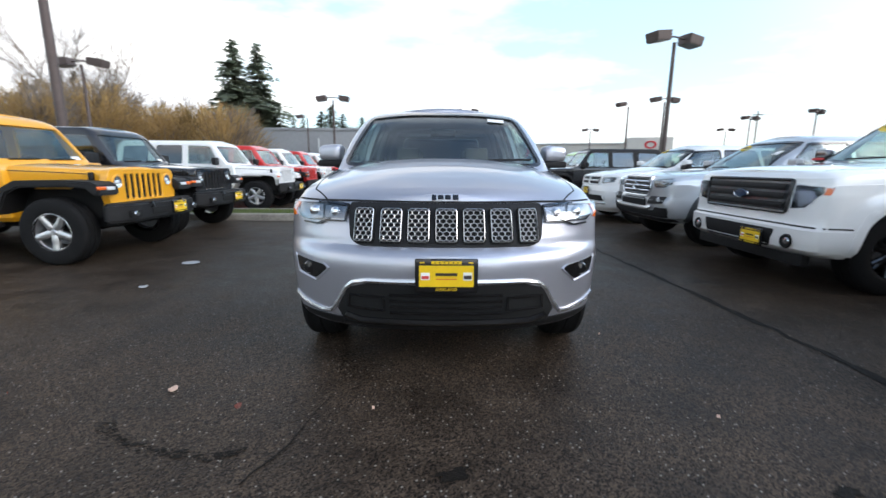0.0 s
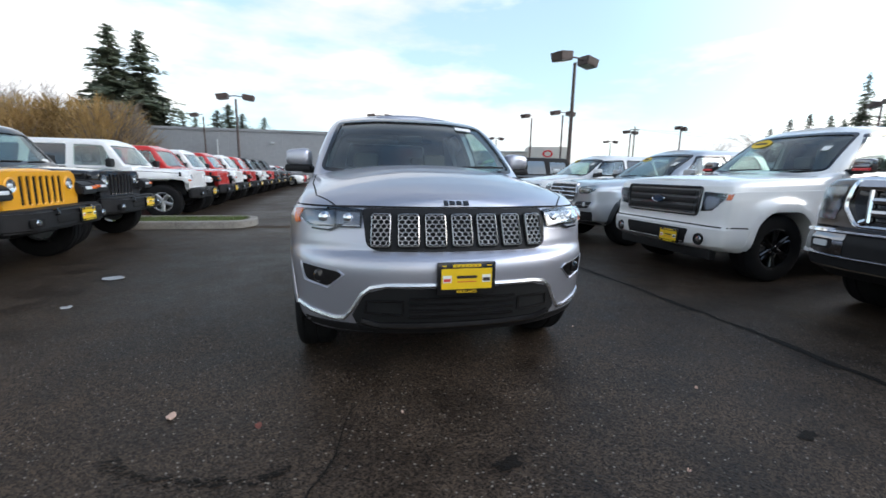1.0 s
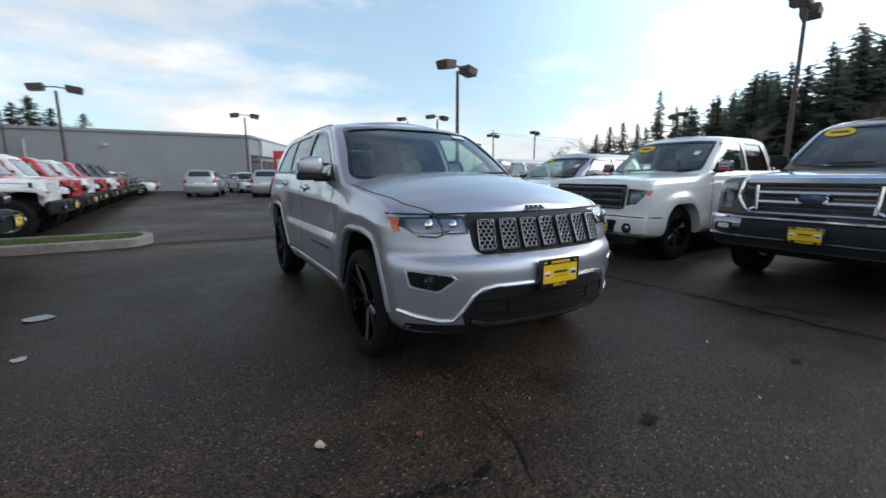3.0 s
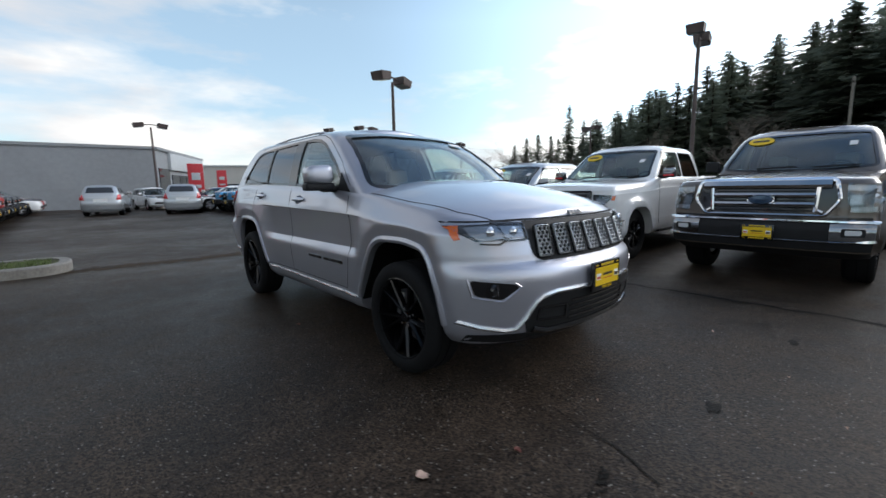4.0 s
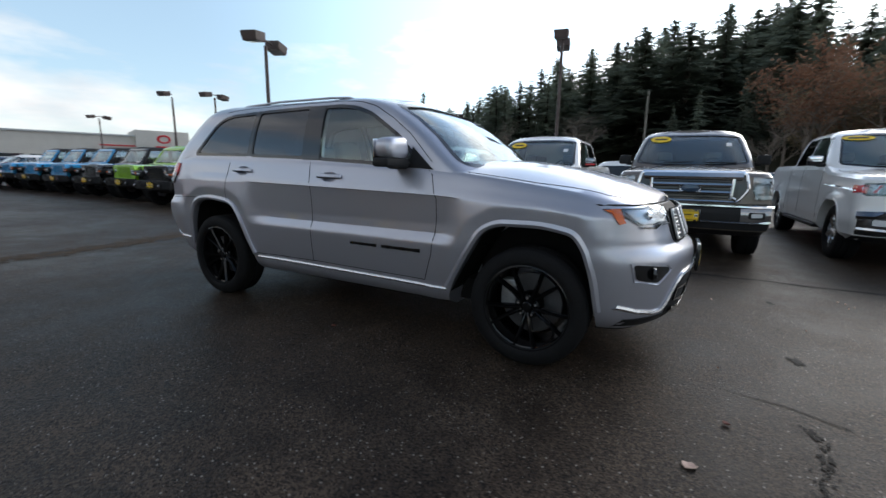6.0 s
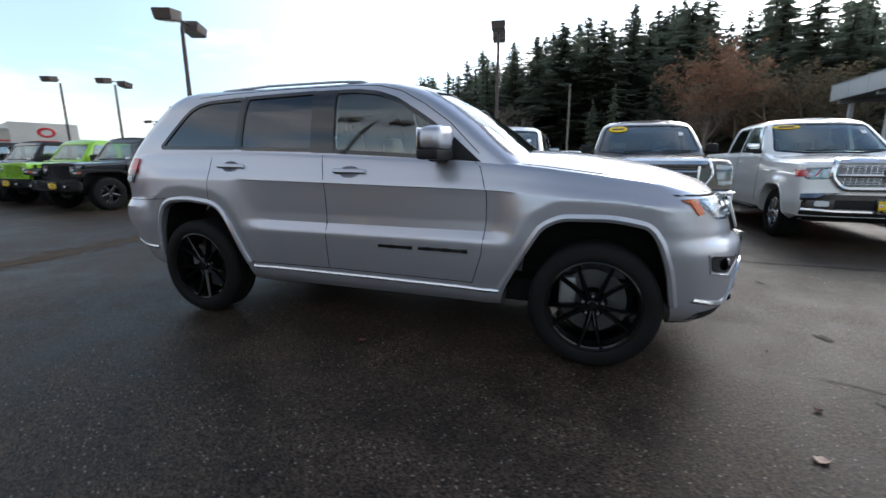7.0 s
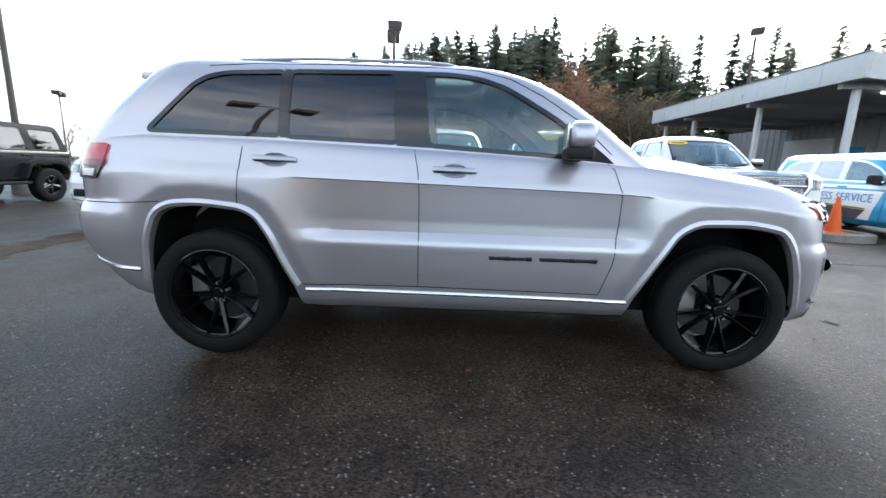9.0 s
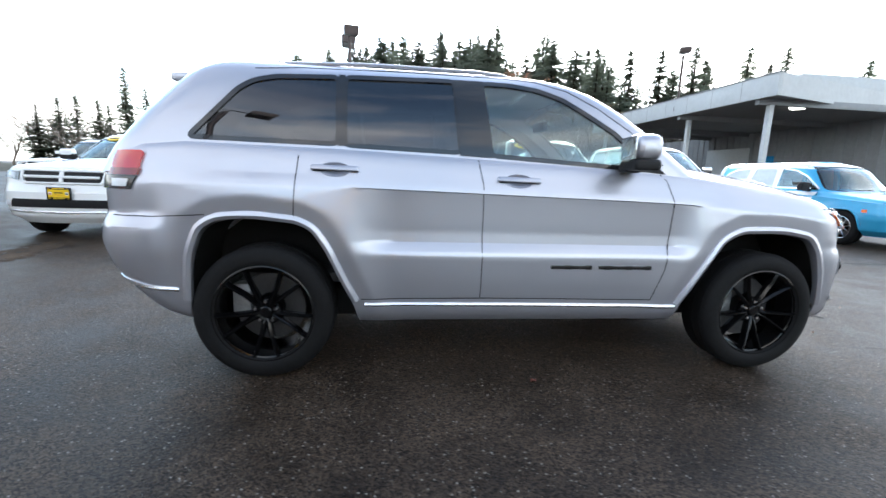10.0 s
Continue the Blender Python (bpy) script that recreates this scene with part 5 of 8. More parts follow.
def white_f_pickup(m):
    P = pickup_spec(rim_mat=M_GLOSSBLACK, hood=1.21, roof=1.915, belt=1.32, low=0.09, r=0.405, yf=-0.88)
    P["mirror_mat"], P["zb"], P["flare"], P["lip"] = M_BUMPER, 0.37, 0.055, 0.085
    P["section"][0], P["section"][1] = (0.37, 0.07, 0.10, 0.06), (0.41, 0.012, 0.02, 0.0)
    root, tree, tc = car("pickup_truck", "white crew-cab pickup truck with a dark slatted grille and black wheels", "truck", M_WHITE, P, m)
    gr = part("grille", patch(tree, rounded([(-0.60, 0.78), (0.60, 0.78), (0.63, 1.09), (-0.63, 1.09)], 0.03), "y", 0.006, 0.02), M_GUN, root, "dark grille")
    for z in (0.845, 0.935, 1.025):
        bar(root, tree, "grille_slat", [(-0.58, z), (0.58, z)], 0.062, M_PLASTIC, 0.026, 0.02, 0.008, parent=gr)
    bar(root, tree, "grille_frame", rounded([(-0.61, 0.775), (0.61, 0.775), (0.64, 1.095), (-0.64, 1.095)], 0.03), 0.030, M_GLOSSBLACK, 0.02, 0.02, 0.008, closed=True)
    part("oval_badge", move(lathe([(0.001, -0.012), (0.075, -0.010), (0.085, 0.0)], 24, "y"), Matrix.Translation(land(tree, "y", 0, 0.935, 0.04)[0]) @ Matrix.Diagonal((1.15, 1, 0.5, 1))), M_DKBLUE, root, "dark blue oval badge")
    part("badge_rim", move(lathe([(0.085, -0.006), (0.095, -0.012), (0.10, 0.004)], 24, "y"), Matrix.Translation(land(tree, "y", 0, 0.935, 0.04)[0]) @ Matrix.Diagonal((1.15, 1, 0.5, 1))), M_CHROME, root)
    lamp_unit(root, tree, [(-0.965, 1.04), (-0.955, 0.86), (-0.80, 0.84), (-0.74, 0.77), (-0.67, 0.73), (-0.655, 0.76), (-0.67, 1.05)], [[(-0.86, 0.89), (-0.86, 1.0), (-0.72, 1.01), (-0.72, 0.84)]], [(-0.962, 1.03), (-0.958, 0.965), (-0.925, 0.965), (-0.93, 1.033)])
    part("lower_valance", box(0, P["yf"] + 0.16, 0.33, 1.62, 0.10, 0.15, 0.03), M_PLASTIC, root, "black plastic air dam")
    part("bumper_gap", strip(tree, [(-0.93, 0.655), (-0.6, 0.660), (0.6, 0.660), (0.93, 0.655)], "y", 0.014, 0.003, 0.006, 0.05), M_DARK, root)
    both("bumper_gap", strip(tree, [(-0.80, 0.655), (-0.62, 0.655), (-0.52, 0.655)], "x", 0.014, 0.003, 0.006, 0.05), M_DARK, root)
    part("bumper_opening", patch(tree, rounded([(-0.50, 0.415), (0.50, 0.415), (0.56, 0.60), (-0.56, 0.60)], 0.03), "y", 0.006, 0.01), M_PLASTIC, root)
    for s in (-1, 1):
        p = land(tree, "y", s * 0.71, 0.50, 0.006)[0]
        part("fog_pocket", move(lathe([(0.001, -0.004), (0.066, -0.005), (0.074, 0.01)], 20, "y"), Matrix.Translation(p)), M_DARK, root)
        part("fog_lamp", move(lathe([(0.001, -0.016), (0.030, -0.012), (0.040, 0.0)], 20, "y"), Matrix.Translation(p + Vector((0.015, 0, 0.004)))), M_CHROME, root)
    number_plate(root, 0.30, P["yf"] - 0.03, 0.49)
    price_oval(root, tc, -0.44, 1.72)
    both("step_bar", box(-0.93, 1.85, 0.40, 0.14, 2.0, 0.05, 0.02), M_PLASTIC, root)
    both("mirror_marker", box(-P["mirror"][0] - 0.01, 0.915, P["mirror"][2] - 0.03, 0.17, 0.03, 0.035, 0.01), M_REDLENS, root)
    part("cargo_light", box(0, 2.93, 1.90, 0.3, 0.04, 0.04, 0.01), M_REDLENS, root)
    return root


def grey_f_pickup(m):
    P = pickup_spec(hood=1.26, roof=1.985, belt=1.38, rim_mat=M_ALLOY)
    P["mirror_mat"] = M_PLASTIC
    P["cab"] = [(z, wd + 0.045, y0 - 0.02, y1, d0, 3.6, d1, n1) for z, wd, y0, y1, d0, n0, d1, n1 in P["cab"]]
    P["shield"] = [(x * 1.055, z) for x, z in P["shield"]]
    root, tree, tc = car("pickup_truck", "grey-brown crew-cab pickup truck with a big chrome grille", "truck", M_GREY, P, m)
    gr = part("grille", patch(tree, rounded([(-0.66, 0.98), (-0.56, 0.84), (0.56, 0.84), (0.66, 0.98), (0.62, 1.17), (-0.62, 1.17)], 0.04), "y", 0.006, 0.02), M_GLOSSBLACK, root, "black grille mesh")
    for z in np.arange(0.875, 1.12, 0.036):
        bar(root, tree, "mesh_bar", [(-0.46, z), (0.46, z)], 0.012, M_PLASTIC, 0.014, 0.01, 0.002, parent=gr)
    bar(root, tree, "grille_frame", rounded([(-0.68, 0.99), (-0.57, 0.825), (0.57, 0.825), (0.68, 0.99), (0.64, 1.19), (-0.64, 1.19)], 0.05), 0.032, M_CHROME, 0.040, 0.04, 0.010, closed=True)
    bar(root, tree, "grille_crown", [(-0.60, 1.155), (0.60, 1.155)], 0.062, M_CHROME, 0.050, 0.03, 0.012, parent=gr)
    for z in (0.945, 1.045):
        bar(root, tree, "grille_bar", [(-0.50, z), (0.50, z)], 0.046, M_CHROME, 0.046, 0.03, 0.010, parent=gr)
    for s in (-1, 1):
        bar(root, tree, "grille_post", [(s * 0.485, 0.865), (s * 0.50, 1.13)], 0.034, M_CHROME, 0.052, 0.03, 0.008, parent=gr)
        bar(root, tree, "grille_spur", [(s * 0.50, 0.88), (s * 0.545, 0.855)], 0.04, M_CHROME, 0.050, 0.03, 0.008, parent=gr)
    part("oval_badge", move(lathe([(0.001, -0.014), (0.085, -0.010), (0.095, 0.0)], 24, "y"), Matrix.Translation(land(tree, "y", 0, 0.995, 0.070)[0]) @ Matrix.Diagonal((1.25, 1, 0.52, 1))), M_DKBLUE, root, "dark blue oval badge")
    part("badge_rim", move(lathe([(0.095, -0.006), (0.104, -0.012), (0.11, 0.004)], 24, "y"), Matrix.Translation(land(tree, "y", 0, 0.995, 0.070)[0]) @ Matrix.Diagonal((1.25, 1, 0.52, 1))), M_CHROME, root)
    lamp_unit(root, tree, [(-0.975, 1.15), (-0.97, 0.87), (-0.74, 0.86), (-0.73, 0.98), (-0.69, 1.06), (-0.70, 1.17)], [[(-0.95, 0.88), (-0.95, 0.93), (-0.76, 0.92), (-0.76, 0.87)], [(-0.95, 1.08), (-0.95, 1.14), (-0.72, 1.155), (-0.72, 1.10)], [(-0.84, 0.95), (-0.84, 1.05), (-0.75, 1.05), (-0.75, 0.95)]], None)
    part("nose_band", strip(tree, [(-0.93, 0.800), (-0.6, 0.795), (0.6, 0.795), (0.93, 0.800)], "y", 0.03, 0.006, 0.02, 0.05), M_GLOSSBLACK, root)
    # bright bar stands for the highlight along the bumper's top edge
    bar(root, tree, "bumper_upper", [(-0.96, 0.752), (-0.6, 0.758), (0.6, 0.758), (0.96, 0.752)], 0.040, M_CHROME, 0.040, 0.05, 0.010)
    bar(root, tree, "bumper_lower", [(-0.96, 0.575), (-0.70, 0.560), (0.70, 0.560), (0.96, 0.575)], 0.022, M_CHROME, 0.034, 0.04, 0.008)
    part("bumper_opening", patch(tree, [(-0.62, 0.575), (0.62, 0.575), (0.62, 0.735), (-0.62, 0.735)], "y", 0.016, 0.02), M_PLASTIC, root)
    # bumper ends in darkened chrome, ground reflection painted in
    for s in (-1, 1):
        part("bumper_end", patch(tree, [(s * 0.62, 0.575), (s * 0.955, 0.58), (s * 0.955, 0.735), (s * 0.62, 0.735)], "y", 0.024, 0.03), M_BUMPER, root)
        part("fog_pocket", patch(tree, rounded([(s * 0.71, 0.61), (s * 0.89, 0.615), (s * 0.89, 0.70), (s * 0.71, 0.70)], 0.02), "y", 0.030, 0.01), M_PLASTIC, root)
        part("fog_lamp", patch(tree, rounded([(s * 0.74, 0.63), (s * 0.86, 0.635), (s * 0.86, 0.685), (s * 0.74, 0.685)], 0.015), "y", 0.036, 0.01), M_CLEARLENS, root)
    part("lower_valance", patch(tree, [(-0.93, 0.365), (0.93, 0.365), (0.955, 0.555), (-0.955, 0.555)], "y", 0.008, 0.02), M_PLASTIC, root, "black plastic air dam")
    number_plate(root, 0, P["yf"] - 0.045, 0.625)
    price_oval(root, tc, -0.50, 1.815)
    part("cargo_light", box(0, 2.93, 1.965, 0.3, 0.04, 0.04, 0.01), M_REDLENS, root)
    return root


def white_ram(m):
    P = pickup_spec(hood=1.25, roof=1.985, belt=1.385, rim_mat=M_CHROME, style="five", yf=-0.98)
    P["cab"] = [(z, wd + 0.035, y0, y1, d0, n0, d1, n1) for z, wd, y0, y1, d0, n0, d1, n1 in P["cab"]]
    P["mirror_mat"] = M_CHROME
    root, tree, tc = car("pickup_truck", "white crew-cab pickup truck with a chrome mesh grille and chrome bumper", "truck", M_WHITE, P, m)
    gr = part("grille", patch(tree, rounded([(-0.62, 0.98), (-0.50, 0.86), (0.50, 0.86), (0.62, 0.98), (0.60, 1.16), (-0.60, 1.16)], 0.06), "y", 0.006, 0.02), M_GUN, root, "silver mesh grille")
    for z in np.arange(0.895, 1.14, 0.032):
        bar(root, tree, "mesh_bar", [(-0.56, z), (0.56, z)], 0.012, M_SATIN, 0.018, 0.012, 0.003, parent=gr)
    for x in np.arange(-0.52, 0.53, 0.065):
        bar(root, tree, "mesh_bar", [(x, 0.875), (x + 0.03, 1.15)], 0.010, M_SATIN, 0.016, 0.012, 0.003, parent=gr)
    bar(root, tree, "grille_frame", rounded([(-0.66, 0.99), (-0.53, 0.825), (0.53, 0.825), (0.66, 0.99), (0.63, 1.195), (-0.63, 1.195)], 0.07), 0.06, M_CHROME, 0.035, 0.04, 0.012, closed=True)
    bar(root, tree, "grille_bar", [(-0.6, 1.01), (0.6, 1.01)], 0.045, M_CHROME, 0.035, 0.03, 0.01, parent=gr)
    part("shield_badge", move(prism(rounded([(-0.085, 0.09), (0.085, 0.09), (0.07, -0.04), (0, -0.10), (-0.07, -0.04)], 0.03), "y", -0.02, 0.02), Matrix.Translation(land(tree, "y", 0, 1.01, 0.05)[0])), M_GUN, root, "dark shield badge")
    lamp_unit(root, tree, [(-0.975, 1.115), (-0.97, 0.99), (-0.90, 0.955), (-0.64, 0.965), (-0.60, 1.13)], [[(-0.90, 0.99), (-0.90, 1.09), (-0.78, 1.095), (-0.78, 0.985)], [(-0.76, 0.99), (-0.76, 1.095), (-0.645, 1.10), (-0.66, 0.99)]], None)
    both("side_indicator", patch(tree, [(-0.93, 1.09), (-0.93, 1.0), (-0.70, 0.985), (-0.62, 1.09)], "x", 0.012, 0.012, 0.04), M_REDLENS, root, "red-orange side indicator")
    # upper bumper and ends take the chrome coloured like mirrored dark ground
    bar(root, tree, "bumper", [(-0.95, 0.70), (-0.6, 0.715), (0.6, 0.715), (0.95, 0.70)], 0.07, M_BUMPER, 0.04, 0.06, 0.02)
    bar(root, tree, "bumper_lower", [(-0.93, 0.54), (-0.6, 0.52), (0.6, 0.52), (0.93, 0.54)], 0.045, M_CHROME, 0.04, 0.06, 0.014)
    part("bumper_opening", patch(tree, [(-0.60, 0.555), (0.60, 0.555), (0.60, 0.68), (-0.60, 0.68)], "y", 0.034, 0.03), M_PLASTIC, root)
    for s in (-1, 1):
        part("bumper_end", patch(tree, [(s * 0.58, 0.55), (s * 0.94, 0.55), (s * 0.94, 0.69), (s * 0.58, 0.69)], "y", 0.03, 0.04), M_BUMPER, root)
        part("fog_lamp", patch(tree, rounded([(s * 0.66, 0.585), (s * 0.82, 0.585), (s * 0.82, 0.66), (s * 0.66, 0.66)], 0.03), "y", 0.036, 0.01), M_CLEARLENS, root)
    part("lower_valance", patch(tree, [(-0.92, 0.365), (0.92, 0.365), (0.95, 0.505), (-0.95, 0.505)], "y", 0.010, 0.02), M_PLASTIC, root, "black plastic air dam")
    number_plate(root, 0, P["yf"] - 0.05, 0.615)
    price_oval(root, tc, -0.50, 1.825, 0.2, 0.04)
    both("step_bar", box(-0.95, 1.85, 0.40, 0.14, 2.2, 0.05, 0.02), M_PLASTIC, root)
    return root


def plain_pickup(m, label, paint_mat, grille=True, **kw):
    P = pickup_spec(**kw)
    root, tree, tc = car("pickup_truck", label, "truck", paint_mat, P, m)
    if grille:
        gr = part("grille", patch(tree, rounded([(-0.60, 0.85), (0.60, 0.85), (0.62, 1.12), (-0.62, 1.12)], 0.04), "y", 0.008, 0.02), M_PLASTIC, root)
        for z in (0.92, 0.99, 1.06):
            bar(root, tree, "grille_bar", [(-0.58, z), (0.58, z)], 0.03, M_GUN, 0.025, 0.02, 0.006, parent=gr)
    lamp_unit(root, tree, [(-0.95, 1.09), (-0.94, 0.93), (-0.68, 0.90), (-0.67, 1.10)], [[(-0.88, 0.97), (-0.88, 1.06), (-0.72, 1.06), (-0.72, 0.95)]])
    part("bumper_opening", patch(tree, [(-0.55, 0.55), (0.55, 0.55), (0.55, 0.68), (-0.55, 0.68)], "y", 0.010, 0.01), M_PLASTIC, root)
    number_plate(root, 0, P["yf"] - 0.03, 0.62)
    return root


def silver_tacoma(m):
    P = pickup_spec(w=0.93, hood=1.11, roof=1.73, belt=1.21, wb=3.24, r=0.385, rim=0.21, rim_mat=M_GUN, yf=-0.90)
    P["lip_mat"], P["lip"], P["flare"] = M_GUN, 0.09, 0.05
    root, tree, tc = car("pickup_truck", "pale silver mid-size pickup truck with a six-sided grille", "truck", M_TACO, P, m)
    gr = part("grille", patch(tree, rounded([(-0.47, 0.90), (-0.40, 0.775), (0.40, 0.775), (0.47, 0.90), (0.41, 1.035), (-0.41, 1.035)], 0.03), "y", 0.006, 0.02), M_PLASTIC, root, "dark grille mesh")
    for z in np.arange(0.80, 1.02, 0.028):
        bar(root, tree, "mesh_bar", [(-0.40, z), (0.40, z)], 0.008, M_GUN, 0.018, 0.01, 0.002, parent=gr)
    for z in (0.845, 0.915, 0.985):
        bar(root, tree, "grille_bar", [(-0.43, z), (0.43, z)], 0.026, M_SATIN, 0.026, 0.014, 0.005, parent=gr)
    bar(root, tree, "grille_frame", rounded([(-0.495, 0.90), (-0.415, 0.755), (0.415, 0.755), (0.495, 0.90), (0.43, 1.055), (-0.43, 1.055)], 0.03), 0.032, M_SATIN, 0.03, 0.03, 0.008, closed=True)
    part("ring_badge", move(lathe([(0.05, -0.008), (0.062, -0.014), (0.07, 0.0)], 24, "y"), Matrix.Translation(land(tree, "y", 0, 0.915, 0.045)[0]) @ Matrix.Diagonal((1.2, 1, 0.85, 1))), M_CHROME, root)
    lamp_unit(root, tree, [(-0.905, 1.045), (-0.895, 0.955), (-0.80, 0.905), (-0.60, 0.895), (-0.545, 0.92), (-0.53, 0.985), (-0.56, 1.02)], [[(-0.79, 0.935), (-0.80, 1.0), (-0.69, 1.0), (-0.68, 0.92)], [(-0.65, 0.92), (-0.65, 0.995), (-0.57, 0.985), (-0.565, 0.925)]])
    part("lower_intake", patch(tree, rounded([(-0.46, 0.60), (0.46, 0.60), (0.42, 0.725), (-0.42, 0.725)], 0.04), "y", 0.006, 0.02), M_DARK, root)
    part("skid_lip", strip(tree, [(-0.62, 0.60), (-0.50, 0.575), (-0.3, 0.565), (0.3, 0.565), (0.50, 0.575), (0.62, 0.60)], "y", 0.055, 0.022, 0.03, 0.05, round_top=0.012), M_SATIN, root, "satin silver bumper lip")
    part("lower_bumper", patch(tree, [(-0.88, 0.385), (0.88, 0.385), (0.91, 0.545), (-0.91, 0.545)], "y", 0.010, 0.02), M_PLASTIC, root, "black plastic lower bumper")
    for s in (-1, 1):
        part("fog_pocket", patch(tree, rounded([(s * 0.49, 0.635), (s * 0.86, 0.665), (s * 0.87, 0.775), (s * 0.52, 0.755)], 0.03), "y", 0.008, 0.02), M_PLASTIC, root)
        part("bumper_corner", patch(tree, [(s * 0.66, 0.545), (s * 0.91, 0.545), (s * 0.91, 0.60), (s * 0.70, 0.60)], "y", 0.008, 0.02), M_PLASTIC, root)
        p = land(tree, "y", s * 0.76, 0.715, 0.014)[0]
        part("fog_lamp", move(lathe([(0.001, -0.01), (0.032, -0.006), (0.040, 0.006)], 16, "y"), Matrix.Translation(p)), M_CLEARLENS, root)
    price_oval(root, tc, -0.40, 1.56, 0.13, 0.04)
    return root


def suv_spec(w=0.955, wb=3.04, roof=1.77, belt=1.22, hood=1.12, yf=-0.90, rear=0.98, r=0.38, rake=0.95):
    yr = wb + rear
    return dict(w=w, yf=yf, yr=yr, zb=0.24, wb=wb, r=r, tw=0.245, rim=0.235, style="five", rim_mat=M_ALLOY, lf=0.40, nf=2.6, lr=0.35, nr=3.2, gap=0.06, flare=0.015,
        top=[(yf, hood - 0.10), (-0.5, hood - 0.05), (0.5, hood + 0.06), (1.2, belt), (2.6, belt + 0.03), (yr, belt)], crown=[(yf, 0.012), (-0.5, 0.05), (0.5, 0.06), (1.0, 0.01), (9, 0.0)],
        section=[(0.24, 0.14, 0.14, 0.10), (0.34, 0.03, 0.04, 0.03), (0.55, 0.0, 0.0, 0.0), (0.70, 0.0, 0.01, 0.0), (0.80, 0.01, 0.05, 0.02), (1.0, 0.015, 0.07, 0.03), (belt - 0.08, 0.035, 0.09, 0.05), (belt, 0.07, 0.12, 0.06), (belt + 0.02, 0.09, 0.16, 0.07)],
        cab=[(belt - 0.08, w - 0.09, 0.35, yr - 0.10, 0.38, 2.6, 0.3, 3.2), (belt + 0.06, w - 0.11, 0.55, yr - 0.13, 0.38, 2.6, 0.3, 3.2), (roof - 0.16, w - 0.22, rake + 0.05, yr - 0.30, 0.36, 2.6, 0.3, 3.2), (roof - 0.06, w - 0.28, rake + 0.25, yr - 0.40, 0.34, 2.6, 0.28, 3.2), (roof - 0.03, w - 0.36, rake + 0.40, yr - 0.46, 0.3, 2.5, 0.28, 3)],
        windows=[[(0.80, belt + 0.0), (rake + 0.22, roof - 0.17), (1.70, roof - 0.14), (1.70, belt + 0.02)], [(1.80, belt + 0.02), (1.80, roof - 0.14), (2.48, roof - 0.15), (2.55, belt + 0.04)], [(2.66, belt + 0.04), (2.60, roof - 0.15), (yr - 0.62, roof - 0.19), (yr - 0.48, belt + 0.06)]],
        shield=[(-w + 0.17, belt + 0.02), (-w + 0.31, roof - 0.14), (-0.3, roof - 0.11), (0.3, roof - 0.11), (w - 0.31, roof - 0.14), (w - 0.17, belt + 0.02), (0.4, belt - 0.02), (-0.4, belt - 0.02)], shield_y=1.7, seats=[1.55, 2.5],
        gaps=[[(0.60, belt - 0.05), (0.62, 0.7), (0.66, 0.38)], [(1.75, belt), (1.74, 0.7), (1.73, 0.38)], [(2.62, belt), (2.60, 0.9), (2.50, 0.75)]], hood_gap=[(-w + 0.28, yf + 0.30), (-w + 0.14, -0.2), (-w + 0.12, 0.45)],
        handles=[(1.58, belt - 0.10), (2.45, belt - 0.08)], mirror=(w + 0.07, 0.82, belt + 0.06, 0.9))


def durango(m):
    P = suv_spec(roof=1.73, hood=1.13, belt=1.21)
    root, tree, tc = car("suv", "white large SUV with a crosshair grille", "car", M_WHITE, P, m)
    gr = part("grille", patch(tree, rounded([(-0.50, 0.84), (0.50, 0.84), (0.54, 1.00), (-0.54, 1.00)], 0.04), "y", 0.006, 0.02), M_PLASTIC, root)
    bar(root, tree, "grille_bar", [(-0.50, 0.92), (0.50, 0.92)], 0.035, M_WHITE, 0.03, 0.03, 0.006, parent=gr)
    bar(root, tree, "grille_post", [(0, 0.85), (0, 1.0)], 0.05, M_WHITE, 0.03, 0.03, 0.006, parent=gr)
    bar(root, tree, "grille_frame", rounded([(-0.52, 0.83), (0.52, 0.83), (0.56, 1.01), (-0.56, 1.01)], 0.04), 0.03, M_WHITE, 0.025, 0.03, 0.006, closed=True)
    lamp_unit(root, tree, [(-0.90, 1.0), (-0.88, 0.90), (-0.60, 0.86), (-0.60, 0.99)], [[(-0.80, 0.90), (-0.80, 0.97), (-0.66, 0.97), (-0.66, 0.89)]])
    part("lower_intake", patch(tree, rounded([(-0.75, 0.48), (0.75, 0.48), (0.70, 0.60), (-0.70, 0.60)], 0.03), "y", 0.006, 0.02), M_PLASTIC, root)
    bar(root, tree, "lower_trim", [(-0.80, 0.43), (0, 0.41), (0.80, 0.43)], 0.03, M_SATIN, 0.012, 0.02, 0.006)
    for s in (-1, 1):
        p = land(tree, "y", s * 0.78, 0.54, 0.006)[0]
        part("fog_lamp", move(lathe([(0.001, -0.01), (0.035, -0.006), (0.045, 0.006)], 16, "y"), Matrix.Translation(p)), M_CLEARLENS, root)
    number_plate(root, 0, P["yf"] - 0.02, 0.69)
    price_oval(root, tc, -0.40, 1.60, 0.14, 0.04)
    return root


